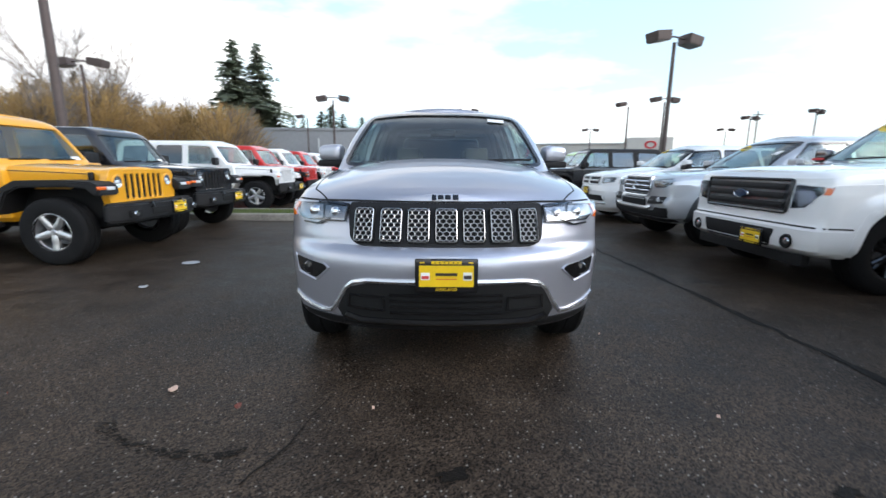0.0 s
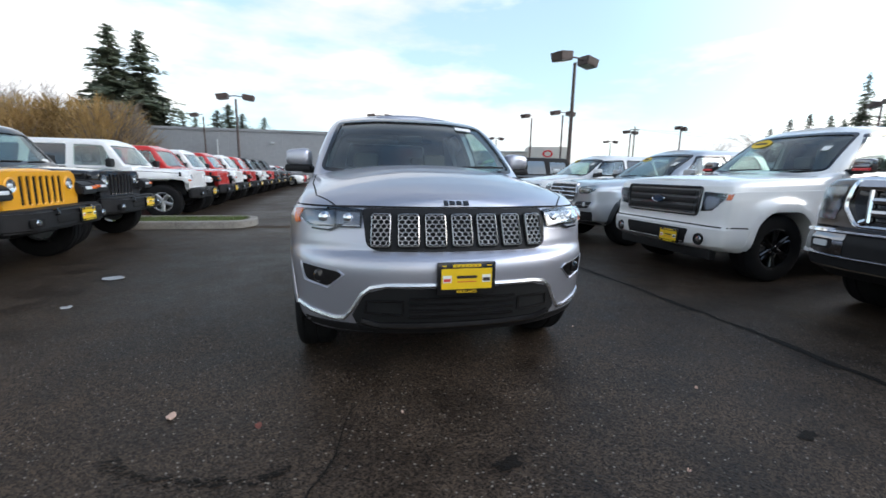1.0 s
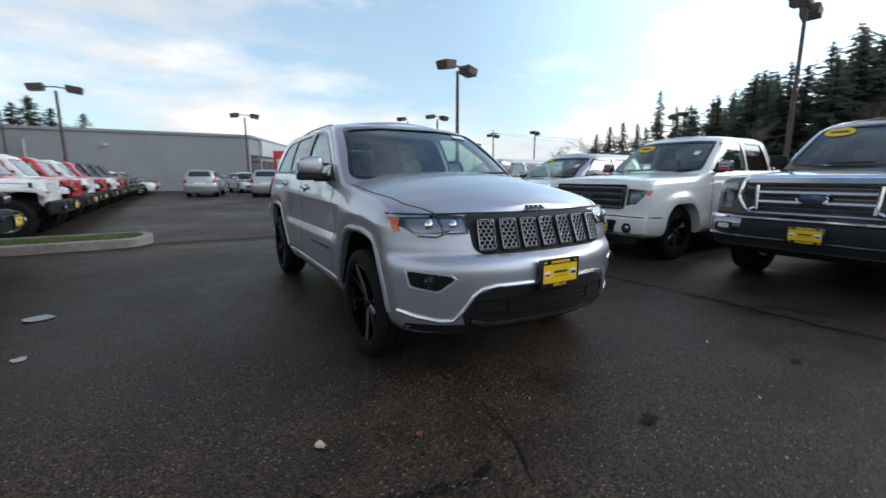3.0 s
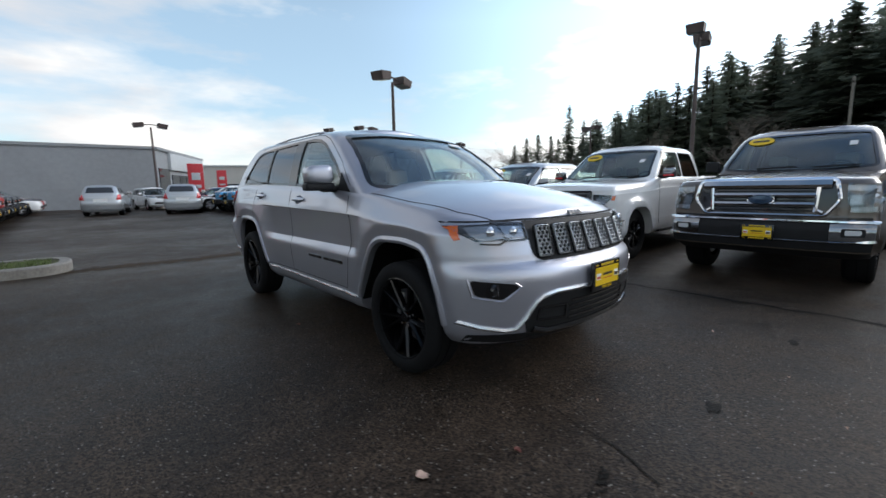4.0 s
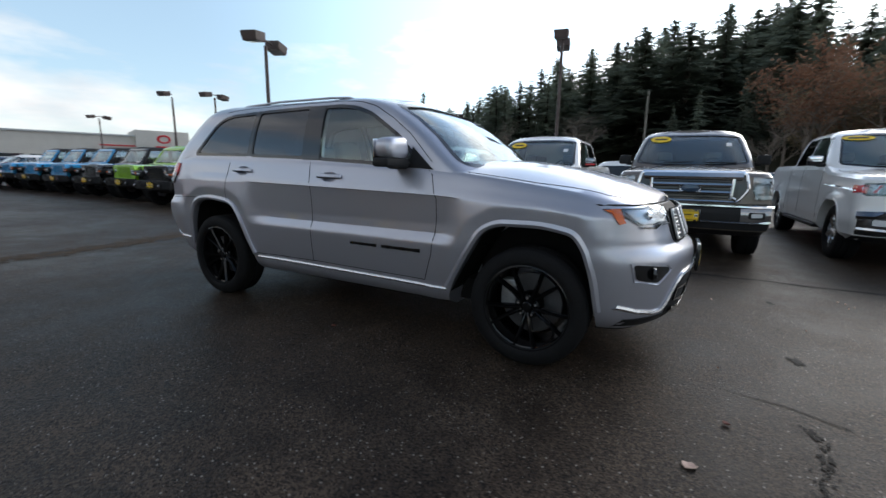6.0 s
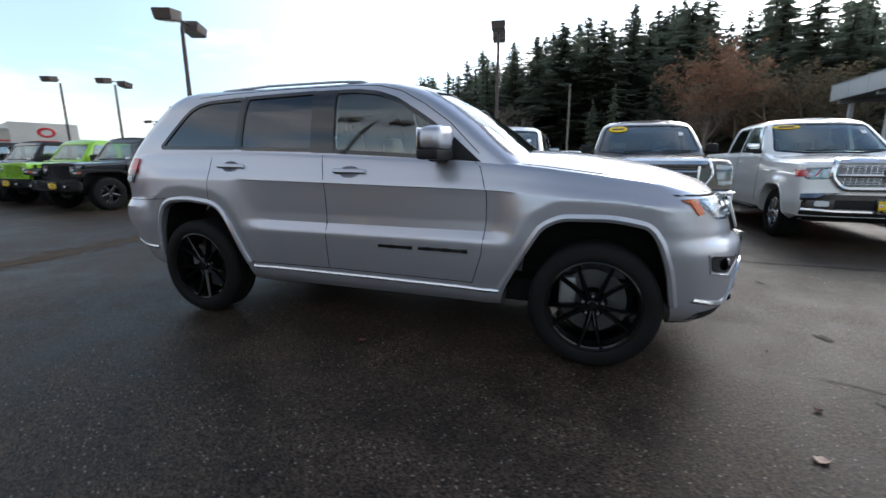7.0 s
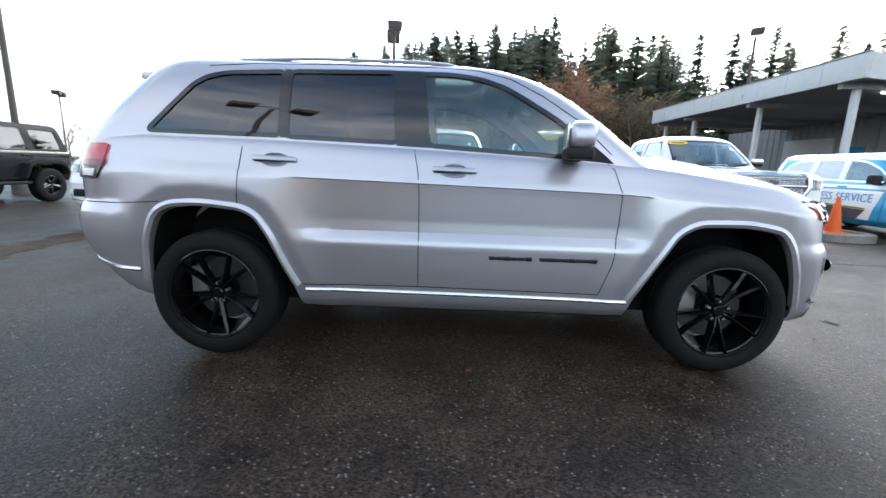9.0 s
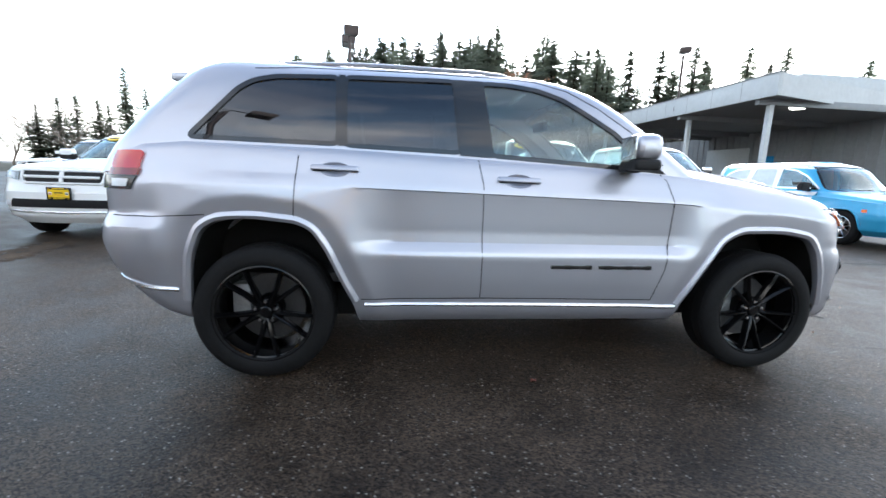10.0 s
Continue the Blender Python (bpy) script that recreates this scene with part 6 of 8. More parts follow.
def plain_suv(m, label, paint_mat, rear_lamps=False, name="suv", **kw):
    P = suv_spec(**kw)
    root, tree, tc = car(name, label, "car", paint_mat, P, m)
    part("grille", patch(tree, rounded([(-0.45, 0.78), (0.45, 0.78), (0.48, 0.93), (-0.48, 0.93)], 0.04), "y", 0.008, 0.02), M_PLASTIC, root)
    lamp_unit(root, tree, [(-0.88, 0.95), (-0.86, 0.86), (-0.56, 0.82), (-0.56, 0.94)], [[(-0.78, 0.86), (-0.78, 0.92), (-0.62, 0.92), (-0.62, 0.85)]])
    part("lower_intake", patch(tree, [(-0.65, 0.42), (0.65, 0.42), (0.60, 0.55), (-0.60, 0.55)], "y", 0.008, 0.02), M_PLASTIC, root)
    b = P["cab"][1][0]
    o = part("rear_window", patch(tc, rounded([(-0.60, b + 0.03), (-0.52, b + 0.32), (0.52, b + 0.32), (0.60, b + 0.03)], 0.05), "r", 0.004, 0.006), M_DGLASS, root)
    for s in (-1, 1):
        part("tail_light", patch(tree, [(s * 0.66, 0.85), (s * 0.86, 0.85), (s * 0.86, 1.12), (s * 0.72, 1.12)], "r", 0.012, 0.02), M_REDLENS, root)
    part("rear_plate_panel", patch(tree, [(-0.3, 0.75), (0.3, 0.75), (0.3, 0.9), (-0.3, 0.9)], "r", 0.01, 0.01), M_STICKER, root)
    return root


def blue_van(m):
    P = suv_spec(w=0.99, wb=3.09, roof=1.76, belt=1.10, hood=1.02, yf=-0.98, rear=1.0, r=0.36, rake=0.85)
    P["mirror_mat"], P["trim_mat"], P["rear_glass"] = M_PLASTIC, M_CHROME, mat("printed_window_film", (0.52, 0.54, 0.55), 0.2, coat=1.0, noise_scale=1.5, noise_amt=0.12)
    P["windows"] = [[(0.62, 1.125), (0.98, 1.40), (1.30, 1.535), (1.68, 1.595), (1.70, 1.135)], [(1.80, 1.14), (1.78, 1.60), (2.46, 1.605), (2.56, 1.16)], [(2.66, 1.165), (2.56, 1.60), (3.05, 1.565), (3.30, 1.48), (3.52, 1.24)]]
    P["cab"] = [(z, wd, y0 - 0.22 * (1 - k / 4), y1, d0, 2.4, d1, n1) for k, (z, wd, y0, y1, d0, n0, d1, n1) in enumerate(P["cab"])]
    P["style"], P["rim_mat"] = "multi", M_CHROME
    root, tree, tc = car("minivan", "blue minivan with a white wrap over its rear doors", "car", M_CYAN, P, m)
    for k, (a, c, mt) in enumerate((((0.62, 0.36), (3.85, 1.06), M_WHITE),)):
        both("rear_wrap", patch(tree, [(a[0] + 0.25, a[1]), (c[0], a[1] + 0.1), (c[0] - 0.1, c[1]), (a[0], c[1])], "x", 0.003, 0.004, 0.06), mt, root, "white vinyl wrap")
    both("roof_wrap", strip(tc, [(0.95, 1.60), (2.0, 1.665), (3.4, 1.64)], "x", 0.07, 0.003, 0.004, 0.08), M_WHITE, root)
    for poly in ([(1.705, 1.10), (1.66, 1.66), (1.84, 1.66), (1.80, 1.10)], [(2.54, 1.12), (2.48, 1.66), (2.62, 1.66), (2.68, 1.12)], [(3.62, 1.14), (3.46, 1.60), (3.70, 1.50), (3.86, 1.14)]):
        both("pillar_wrap", patch(tc, poly, "x", 0.004, 0.004, 0.06), M_WHITE, root, "white vinyl wrap")
    both("lower_wrap", patch(tree, [(1.15, 0.34), (2.45, 0.36), (2.45, 0.62), (0.95, 0.56)], "x", 0.008, 0.004, 0.06), M_GUN, root, "dark printed wrap on the lower doors")
    both("olive_stripe", strip(tree, [(0.95, 0.585), (1.7, 0.61), (2.45, 0.645)], "x", 0.035, 0.009, 0.004, 0.08), mat("olive_film", (0.30, 0.28, 0.05), 0.4), root)
    part("grille", patch(tree, rounded([(-0.55, 0.75), (0.55, 0.75), (0.60, 0.86), (-0.60, 0.86)], 0.04), "y", 0.008, 0.02), M_CHROME, root)
    lamp_unit(root, tree, [(-0.90, 0.90), (-0.88, 0.82), (-0.62, 0.78), (-0.62, 0.86)], [[(-0.82, 0.83), (-0.82, 0.87), (-0.68, 0.85), (-0.68, 0.81)]])
    both("side_marker", patch(tree, [(-0.50, 0.70), (-0.40, 0.70), (-0.40, 0.76), (-0.50, 0.76)], "x", 0.004, 0.006), M_AMBER, root)
    cu = bpy.data.curves.new("lettering", "FONT")
    cu.body, cu.size, cu.extrude, cu.space_character = "EXPRESS SERVICE", 0.24, 0.002, 1.05
    tmp = new("lettering", cu)
    bpy.context.view_layer.update()
    me = bpy.data.meshes.new_from_object(tmp.evaluated_get(bpy.context.evaluated_depsgraph_get()))
    bpy.data.objects.remove(tmp)
    bm = bmesh.new()
    bm.from_mesh(me)
    for v in bm.verts:
        x, y, z = v.co
        p = land(tree, "x", 2.60 - x * 0.92, 0.72 + y, 0.012 + z)[0]
        v.co = (-p.x, p.y, p.z)
    bm2 = bm.copy()
    for v in bm2.verts:
        v.co.x = -v.co.x
    bm.free()
    part("side_lettering", bm2, M_BLUE, root, "blue lettering on the doors")
    return root


# ---- boxy off-road vehicles ----
def wrangler(m, label, paint_mat, roof_mat=None, rim_mat=None, style="five", flare_mat=None, plate=True, group="row of off-road vehicles", r=0.405):
    root = thing("off_roader", label, "car", group, m=m)
    WB, rm, fm = 3.008, roof_mat or M_PLASTIC, flare_mat or M_PLASTIC
    # hood with a raised middle
    hood = loft([(0.90, 0.60, -0.47, 0.80, 0.10, 5, 0.02, 8), (1.10, 0.63, -0.48, 0.80, 0.12, 5, 0.02, 8), (1.14, 0.615, -0.45, 0.80, 0.12, 5, 0.02, 8), (1.16, 0.585, -0.41, 0.80, 0.12, 5, 0.02, 8)], [0.90, 1.0, 1.08, 1.11, 1.13, 1.145, 1.155, 1.16], top=lambda y: 1.13 + 0.06 * (y + 0.47) / 1.27, ref=1.16, z0=0.9, push=lambda y, z: 0.11 * smooth(-0.4, 0.9, y), crown=lambda y: 0.035, arc=10, side=24, across=12)
    th = BVHTree.FromBMesh(hood)
    part("hood", hood, paint_mat, root)
    both("hood_gap", strip(th, [(-0.44, 1.075), (0.1, 1.105), (0.78, 1.13)], "x", 0.010, 0.0015, 0.004, 0.08), M_DARK, root)
    # grille panel
    face = prism(rounded([(-0.60, 0.64), (-0.655, 0.80), (-0.64, 1.08), (-0.58, 1.145), (0.58, 1.145), (0.64, 1.08), (0.655, 0.80), (0.60, 0.64)], 0.05), "y", -0.52, -0.42)
    for k in range(7):
        x = (k - 3) * 0.108
        face = boolean(face, prism(rounded([(x - 0.034, 0.76), (x + 0.034, 0.76), (x + 0.034, 1.085), (x - 0.034, 1.085)], 0.03), "y", -0.6, -0.40))
    bmesh.ops.bevel(face, geom=[e for e in face.edges if len(e.link_faces) == 2 and e.calc_face_angle(0) > 1.2], offset=0.006, segments=1, affect="EDGES")
    part("grille_panel", face, paint_mat, root, "seven-slot grille panel")
    part("grille_backing", box(0, -0.495, 0.92, 0.78, 0.008, 0.36), M_DARK, root)
    for s in (-1, 1):
        hl = new("headlight")
        hl.parent = root
        hl.matrix_basis = pose(s * 0.487, -0.520, 0.985) @ Matrix.Diagonal((0.80, 0.8, 0.80, 1))
        part("bezel", lathe([(0.085, 0.0), (0.098, -0.015), (0.112, -0.010), (0.122, 0.006)], 28, "y"), paint_mat, hl)
        part("reflector", lathe([(0.001, 0.0), (0.05, -0.002), (0.086, -0.010)], 24, "y"), M_CHROME, hl)
        part("lens", lathe([(0.001, -0.026), (0.05, -0.022), (0.085, -0.010)], 24, "y"), M_LAMPGLASS, hl)
        part("projector", lathe([(0.001, -0.018), (0.03, -0.014), (0.036, 0.0)], 16, "y"), M_CLEARLENS, hl)
    # tub and doors
    tub = loft([(0.50, 0.70, 0.62, 3.72, 0.06, 6, 0.08, 6), (0.56, 0.765, 0.58, 3.76, 0.06, 6, 0.08, 6), (1.10, 0.79, 0.58, 3.78, 0.06, 6, 0.08, 6), (1.20, 0.775, 0.60, 3.77, 0.06, 6, 0.08, 6), (1.22, 0.755, 0.62, 3.76, 0.06, 6, 0.08, 6)], [0.50, 0.53, 0.56, 0.7, 0.85, 1.0, 1.10, 1.15, 1.19, 1.21, 1.22], arc=8, side=50, across=6)
    tt = BVHTree.FromBMesh(tub)
    tub = boolean(tub, prism([(0.85, 0.62), (0.85, 1.4), (3.6, 1.4), (3.6, 0.62)], "x", -0.70, 0.70))
    ra = r + 0.10
    for c in (0.0, WB):
        poly = [(c + ra * 1.05, 0.2), (c + ra, 0.50), (c + ra * 0.70, 0.88), (c - ra * 0.70, 0.88), (c - ra, 0.50), (c - ra * 1.05, 0.2)]
        for s in (-1, 1):
            tub = boolean(tub, prism(rounded(poly, 0.10), "x", s * 0.45, s * 1.3))
    part("tub", tub, paint_mat, root)
    # cabin
    lv = [(1.17, 0.775, 0.70, 3.76, 0.10, 5, 0.08, 6), (1.24, 0.765, 0.76, 3.75, 0.10, 5, 0.08, 6), (1.72, 0.690, 1.10, 3.62, 0.12, 5, 0.10, 6), (1.80, 0.660, 1.17, 3.58, 0.14, 4, 0.12, 5), (1.83, 0.60, 1.28, 3.50, 0.14, 4, 0.14, 5)]
    cab = loft(lv, [1.17, 1.24, 1.35, 1.48, 1.6, 1.68, 1.74, 1.78, 1.81, 1.83], crown=lambda y: 0.02, arc=10, side=36, across=8)
    tc = BVHTree.FromBMesh(cab)
    cab = boolean(cab, loft([(z - (0.25 if i == 0 else 0.035), a - 0.045, b + 0.05, c - 0.05, d, e, f, g) for i, (z, a, b, c, d, e, f, g) in enumerate(lv)], [z - (0.25 if i == 0 else 0.035) for i, (z, *_) in enumerate(lv)], arc=6, side=10, across=4))
    wins = [[(0.98, 1.235), (1.20, 1.69), (1.78, 1.71), (1.80, 1.235)], [(1.94, 1.235), (1.92, 1.71), (2.60, 1.71), (2.68, 1.235)], [(2.84, 1.26), (2.80, 1.70), (3.45, 1.68), (3.52, 1.26)]]
    for poly in wins:
        cab = boolean(cab, prism(rounded(poly, 0.05), "x", -1.2, 1.2))
    shield = [(-0.68, 1.245), (-0.615, 1.70), (0.615, 1.70), (0.68, 1.245)]
    cab = boolean(cab, prism(rounded(shield, 0.06), "y", 0.2, 1.5))
    part("hard_top", cab, rm, root)
    for i, poly in enumerate(wins):
        for o in both("side_window", patch(tc, rounded(poly, 0.05), "x", -0.01, 0.004, 0.15), M_GLASS if i == 0 else M_PRIV, root):
            o.visible_shadow = False
    o = part("windscreen", patch(tc, rounded(shield, 0.06), "y", -0.01, 0.004, 0.15), M_GLASS, root, "upright windscreen")
    o.visible_shadow = False
    bar(root, tc, "windscreen_frame", rounded([(-0.725, 1.225), (-0.645, 1.735), (0.645, 1.735), (0.725, 1.225)], 0.06), 0.075, paint_mat, 0.006, 0.03, 0.006, closed=True)
    part("permit_sticker", patch(tc, [(0.46, 1.26), (0.60, 1.26), (0.60, 1.31), (0.46, 1.31)], "y", 0.003, 0.002), M_STICKER, root)
    for x0 in (-0.5, 0.05):
        part("wiper", tube([land(tc, "y", x0 + k, 1.25 + 0.02 * k, 0.02)[0] for k in (0, 0.2, 0.42)], 0.010, 5), M_PLASTIC, root)
    for pts in ([(0.90, 1.20), (0.88, 0.9), (0.90, 0.60)], [(1.87, 1.20), (1.87, 0.60)], [(2.74, 1.20), (2.70, 0.95), (2.52, 0.80)], [(0.90, 0.60), (2.45, 0.60)]):
        both("panel_gap", strip(tt, pts, "x", 0.012, 0.0015, 0.004, 0.08), M_DARK, root)
    for y in (1.70, 2.60):
        p = land(tt, "x", y, 1.10, 0.02)[0]
        both("door_handle", move(box(0, 0, 0, 0.03, 0.17, 0.045, 0.012), Matrix.Translation(p)), M_PLASTIC, root)
    # fenders
    fl = [(-0.62, 0.84), (-0.61, 0.955), (-0.53, 1.0), (-0.20, 1.02), (0.36, 1.01), (0.52, 0.93), (0.66, 0.62), (0.60, 0.60), (0.46, 0.86), (0.30, 0.93), (-0.25, 0.94), (-0.46, 0.92), (-0.54, 0.84)]
    rl = [(WB - 0.62, 0.58), (WB - 0.48, 0.92), (WB - 0.30, 1.0), (WB + 0.30, 1.0), (WB + 0.48, 0.92), (WB + 0.58, 0.66), (WB + 0.52, 0.66), (WB + 0.42, 0.86), (WB + 0.26, 0.92), (WB - 0.26, 0.92), (WB - 0.42, 0.86), (WB - 0.56, 0.58)]
    for nm, poly, x0 in (("front_fender", fl, 0.60), ("rear_fender", rl, 0.74)):
        b = prism(poly, "x", -0.93, -x0)
        bmesh.ops.bevel(b, geom=[e for e in b.edges if e.calc_face_angle(0) > 0.9], offset=0.018, segments=2, affect="EDGES")
        both(nm, b, fm, root, "black fender flare" if fm is M_PLASTIC else "")
    both("fender_lamp", box(-0.865, -0.585, 0.925, 0.115, 0.085, 0.045, 0.015), M_AMBER, root, "amber marker lamp")
    both("running_lamp", box(-0.735, -0.605, 0.922, 0.13, 0.045, 0.045, 0.015), M_CLEARLENS, root)
    both("inner_fender", prism([(-0.45, 0.55), (-0.45, 1.0), (0.62, 1.0), (0.62, 0.55)], "x", -0.62, -0.50), M_DARK, root)
    # bumper
    bp = prism(rounded([(-0.88, -0.62), (-0.62, -0.80), (0.62, -0.80), (0.88, -0.62), (0.80, -0.52), (-0.80, -0.52)], 0.06), "z", 0.50, 0.735)
    bmesh.ops.bevel(bp, geom=[e for e in bp.edges if e.calc_face_angle(0) > 0.9], offset=0.03, segments=3, affect="EDGES")
    part("front_bumper", bp, M_PLASTIC, root, "black plastic front bumper")
    part("bumper_beam", box(0, -0.795, 0.605, 0.62, 0.03, 0.09, 0.014), M_DARK, root)
    both("fog_pocket", box(-0.605, -0.785, 0.60, 0.20, 0.05, 0.10, 0.03), M_DARK, root)
    both("fog_lamp", move(lathe([(0.001, -0.012), (0.030, -0.008), (0.038, 0.01)], 16, "y"), pose(-0.62, -0.812, 0.605)), M_CHROME, root)
    both("tow_hook", tube([(-0.32, -0.74, 0.70), (-0.32, -0.82, 0.73), (-0.32, -0.84, 0.68), (-0.32, -0.80, 0.66)], 0.014, 6), M_GLOSSBLACK, root)
    both("side_step", box(-0.80, 1.65, 0.48, 0.12, 1.9, 0.07, 0.03), M_PLASTIC, root)
    both("side_mirror", box(-0.93, 0.98, 1.30, 0.20, 0.12, 0.19, 0.04, 3), M_PLASTIC, root)
    both("mirror_arm", box(-0.80, 1.0, 1.24, 0.14, 0.06, 0.05, 0.015), M_PLASTIC, root)
    both("hood_latch", box(-0.655, -0.34, 1.06, 0.05, 0.05, 0.10, 0.015), M_PLASTIC, root)
    part("axle", tube([(-0.7, 0, 0.40), (0.7, 0, 0.40)], 0.06, 8), M_DARK, root)
    part("frame_rail", box(0, 1.5, 0.50, 1.1, 4.0, 0.16, 0.04), M_DARK, root)
    part("dashboard", box(0, 1.0, 1.08, 1.36, 0.34, 0.24, 0.05), M_DASH, root)
    part("steering_wheel", move(lathe([(0.18, -0.015), (0.195, 0.0), (0.18, 0.015), (0.165, 0.0), (0.18, -0.015)], 20, "y"), pose(0.38, 1.28, 1.16, -20)), M_DASH, root)
    seats(root, [(1.72, 0), (2.55, 0)], 0.36, 0.84, 1.32)
    part("cabin_floor", box(0, 2.2, 0.60, 1.36, 2.7, 0.06), M_DASH, root)
    if plate:
        number_plate(root, 0.24, -0.825, 0.625)
    for s in (-1, 1):
        for y in (0, WB):
            wheel(root, s * 0.80, y, r, 0.255, 0.225, style, rim_mat or M_ALLOY, s)
    sp = new("spare_wheel")
    sp.parent = root
    sp.matrix_basis = pose(0, 3.90, 1.0, 0, 0, -90)
    w0 = next(k for k in WHEELS if k[3] == style and abs(k[0] - r) < 1e-6 and k[4] == (rim_mat or M_ALLOY).name)
    for nm, me, lb in WHEELS[w0]:
        o = new(nm, me)
        o.parent = sp
    return root


LEFT = lambda x, y: pose(x, y, 0, 0, 0, 90)
RIGHT = lambda x, y: pose(x, y, 0, 0, 0, -90)
white_f_pickup(RIGHT(4.28, 4.96))
grey_f_pickup(RIGHT(4.50, 2.24))
white_ram(RIGHT(4.92, -0.64))
silver_tacoma(RIGHT(4.25, 7.45))
durango(RIGHT(4.40, 10.22))
blue_van(RIGHT(4.55, -4.75))
plain_pickup(RIGHT(11.5, 15.5), "white pickup truck with a black grille", M_WHITE)
wrangler(LEFT(-4.60, 6.05), "yellow four-door off-road vehicle with black fenders and bright wheels", M_YELLOW, M_YELLOW)
wrangler(LEFT(-4.78, 8.25), "black four-door off-road vehicle with black wheels", M_BLACK, M_BLACK, M_GLOSSBLACK)
whiteJ = wrangler(LEFT(-4.85, 12.3), "white four-door off-road vehicle with body-colour fenders", M_WHITE, M_WHITE, M_ALLOY, "five", M_WHITE)
redJ = wrangler(LEFT(-4.9, 14.9), "bright red four-door off-road vehicle with black fenders", M_RED, M_RED, M_GLOSSBLACK)
gunJ = wrangler(LEFT(-5.0, 30.0), "dark grey four-door off-road vehicle", M_GUN, M_PLASTIC, M_GLOSSBLACK)
row_y = 17.4
for src in (whiteJ, redJ, whiteJ, redJ, gunJ):
    copy_thing(src, LEFT(-5.0, row_y))
    row_y += 2.5
copy_thing(gunJ, LEFT(-5.0, 32.5))
blackJ = wrangler(RIGHT(3.95, 15.4), "black four-door off-road vehicle with black wheels", M_BLACK, M_PLASTIC, M_GLOSSBLACK)
limeJ = wrangler(RIGHT(4.4, 18.1), "lime green four-door off-road vehicle with a black top", M_LIME, M_LIME, M_GLOSSBLACK)
blueJ = wrangler(RIGHT(4.5, 28.1), "blue four-door off-road vehicle with a black top", M_BLUE, M_PLASTIC, M_GLOSSBLACK)
copy_thing(blackJ, RIGHT(4.5, 20.6))
copy_thing(blueJ, RIGHT(4.5, 23.1))
copy_thing(blueJ, RIGHT(4.5, 25.6))
car_white = plain_suv(LEFT(-4.6, 35.0), "small white hatchback car parked in the row", M_WHITE, roof=1.55, belt=1.02, hood=0.92, w=0.89, wb=2.65, rear=0.85, name="hatchback")
car_red = plain_suv(LEFT(-4.6, 37.4), "small red hatchback car parked in the row", M_RED, roof=1.55, belt=1.02, hood=0.92, w=0.89, wb=2.65, rear=0.85, name="hatchback")
car_dark = plain_suv(RIGHT(3.4, 33.0), "dark blue saloon car parked in the row", M_DKBLUE, roof=1.46, belt=0.98, hood=0.88, w=0.90, wb=2.75, rear=1.0, name="saloon_car")
car_silver = plain_suv(pose(-0.6, 33.5, 0, 0, 0, 170), "pale silver SUV parked near the showroom", M_TACO, w=0.90, roof=1.64, belt=1.13, hood=1.03)
copy_thing(car_white, pose(2.2, 35.5, 0, 0, 0, 10))
copy_thing(car_silver, pose(3.0, 31.5, 0, 0, 0, 167))
copy_thing(car_white, RIGHT(3.9, 30.6))
copy_thing(car_white, LEFT(-4.6, 39.6))

# ---- second row behind the trucks ----
copy_thing(car_white, LEFT(13.6, 3.9))
copy_thing(car_silver, LEFT(13.8, 6.6))
copy_thing(car_dark, LEFT(21.5, 0.2))
copy_thing(car_red, LEFT(13.4, -1.8))
copy_thing(car_silver, LEFT(13.9, 9.4))
copy_thing(car_white, LEFT(13.6, 12.2))
for k, src in enumerate((car_white, car_dark, car_silver, car_red, car_white, car_silver, car_dark)):
    copy_thing(src, RIGHT(34.0, -7.0 + k * 3.1))


# ---- light poles ----
def light_pole(x, y, h=7.0, heads=2, turn=0.0, big=1.0, name="light_pole"):
    root = thing(name, "dark bronze car-lot light pole with box floodlights", "lamp post", "lot light poles", m=pose(x, y, 0, 0, 0, turn))
    part("base", lathe([(0.001, 0.55), (0.27, 0.55), (0.29, 0.52), (0.30, 0.0)], 20, "z"), M_CONC, root, "round concrete base")
    part("post", tube([(0, 0, 0.5), (0, 0, h * 0.5), (0, 0, h - 0.1)], 0.095 * big, 12, 0.065 * big), M_POLE, root)
    for s in (-1, 1)[: heads]:
        hd = new("floodlight")
        hd.parent = root
        hd.matrix_basis = pose(s * 0.80 * big, 0, h + 0.02, 0, s * 8, 0)
        b = box(0, 0, 0, 0.72 * big, 0.62 * big, 0.34 * big, 0.0)
        for v in b.verts:
            if v.co.z < 0:
                v.co.x *= 0.90
                v.co.y *= 0.90
        bmesh.ops.bevel(b, geom=b.edges[:], offset=0.02, segments=2, affect="EDGES")
        part("case", b, M_POLE, hd)
        part("lens", box(0, 0, -0.175 * big, 0.56 * big, 0.48 * big, 0.012, 0.004), M_LENSPANEL, hd, "pale glass lens")
        part("arm", tube([(0.8 * -s * big, 0, -0.02), (0.3 * -s * big, 0, 0)], 0.035 * big, 8), M_POLE, hd)
    return root


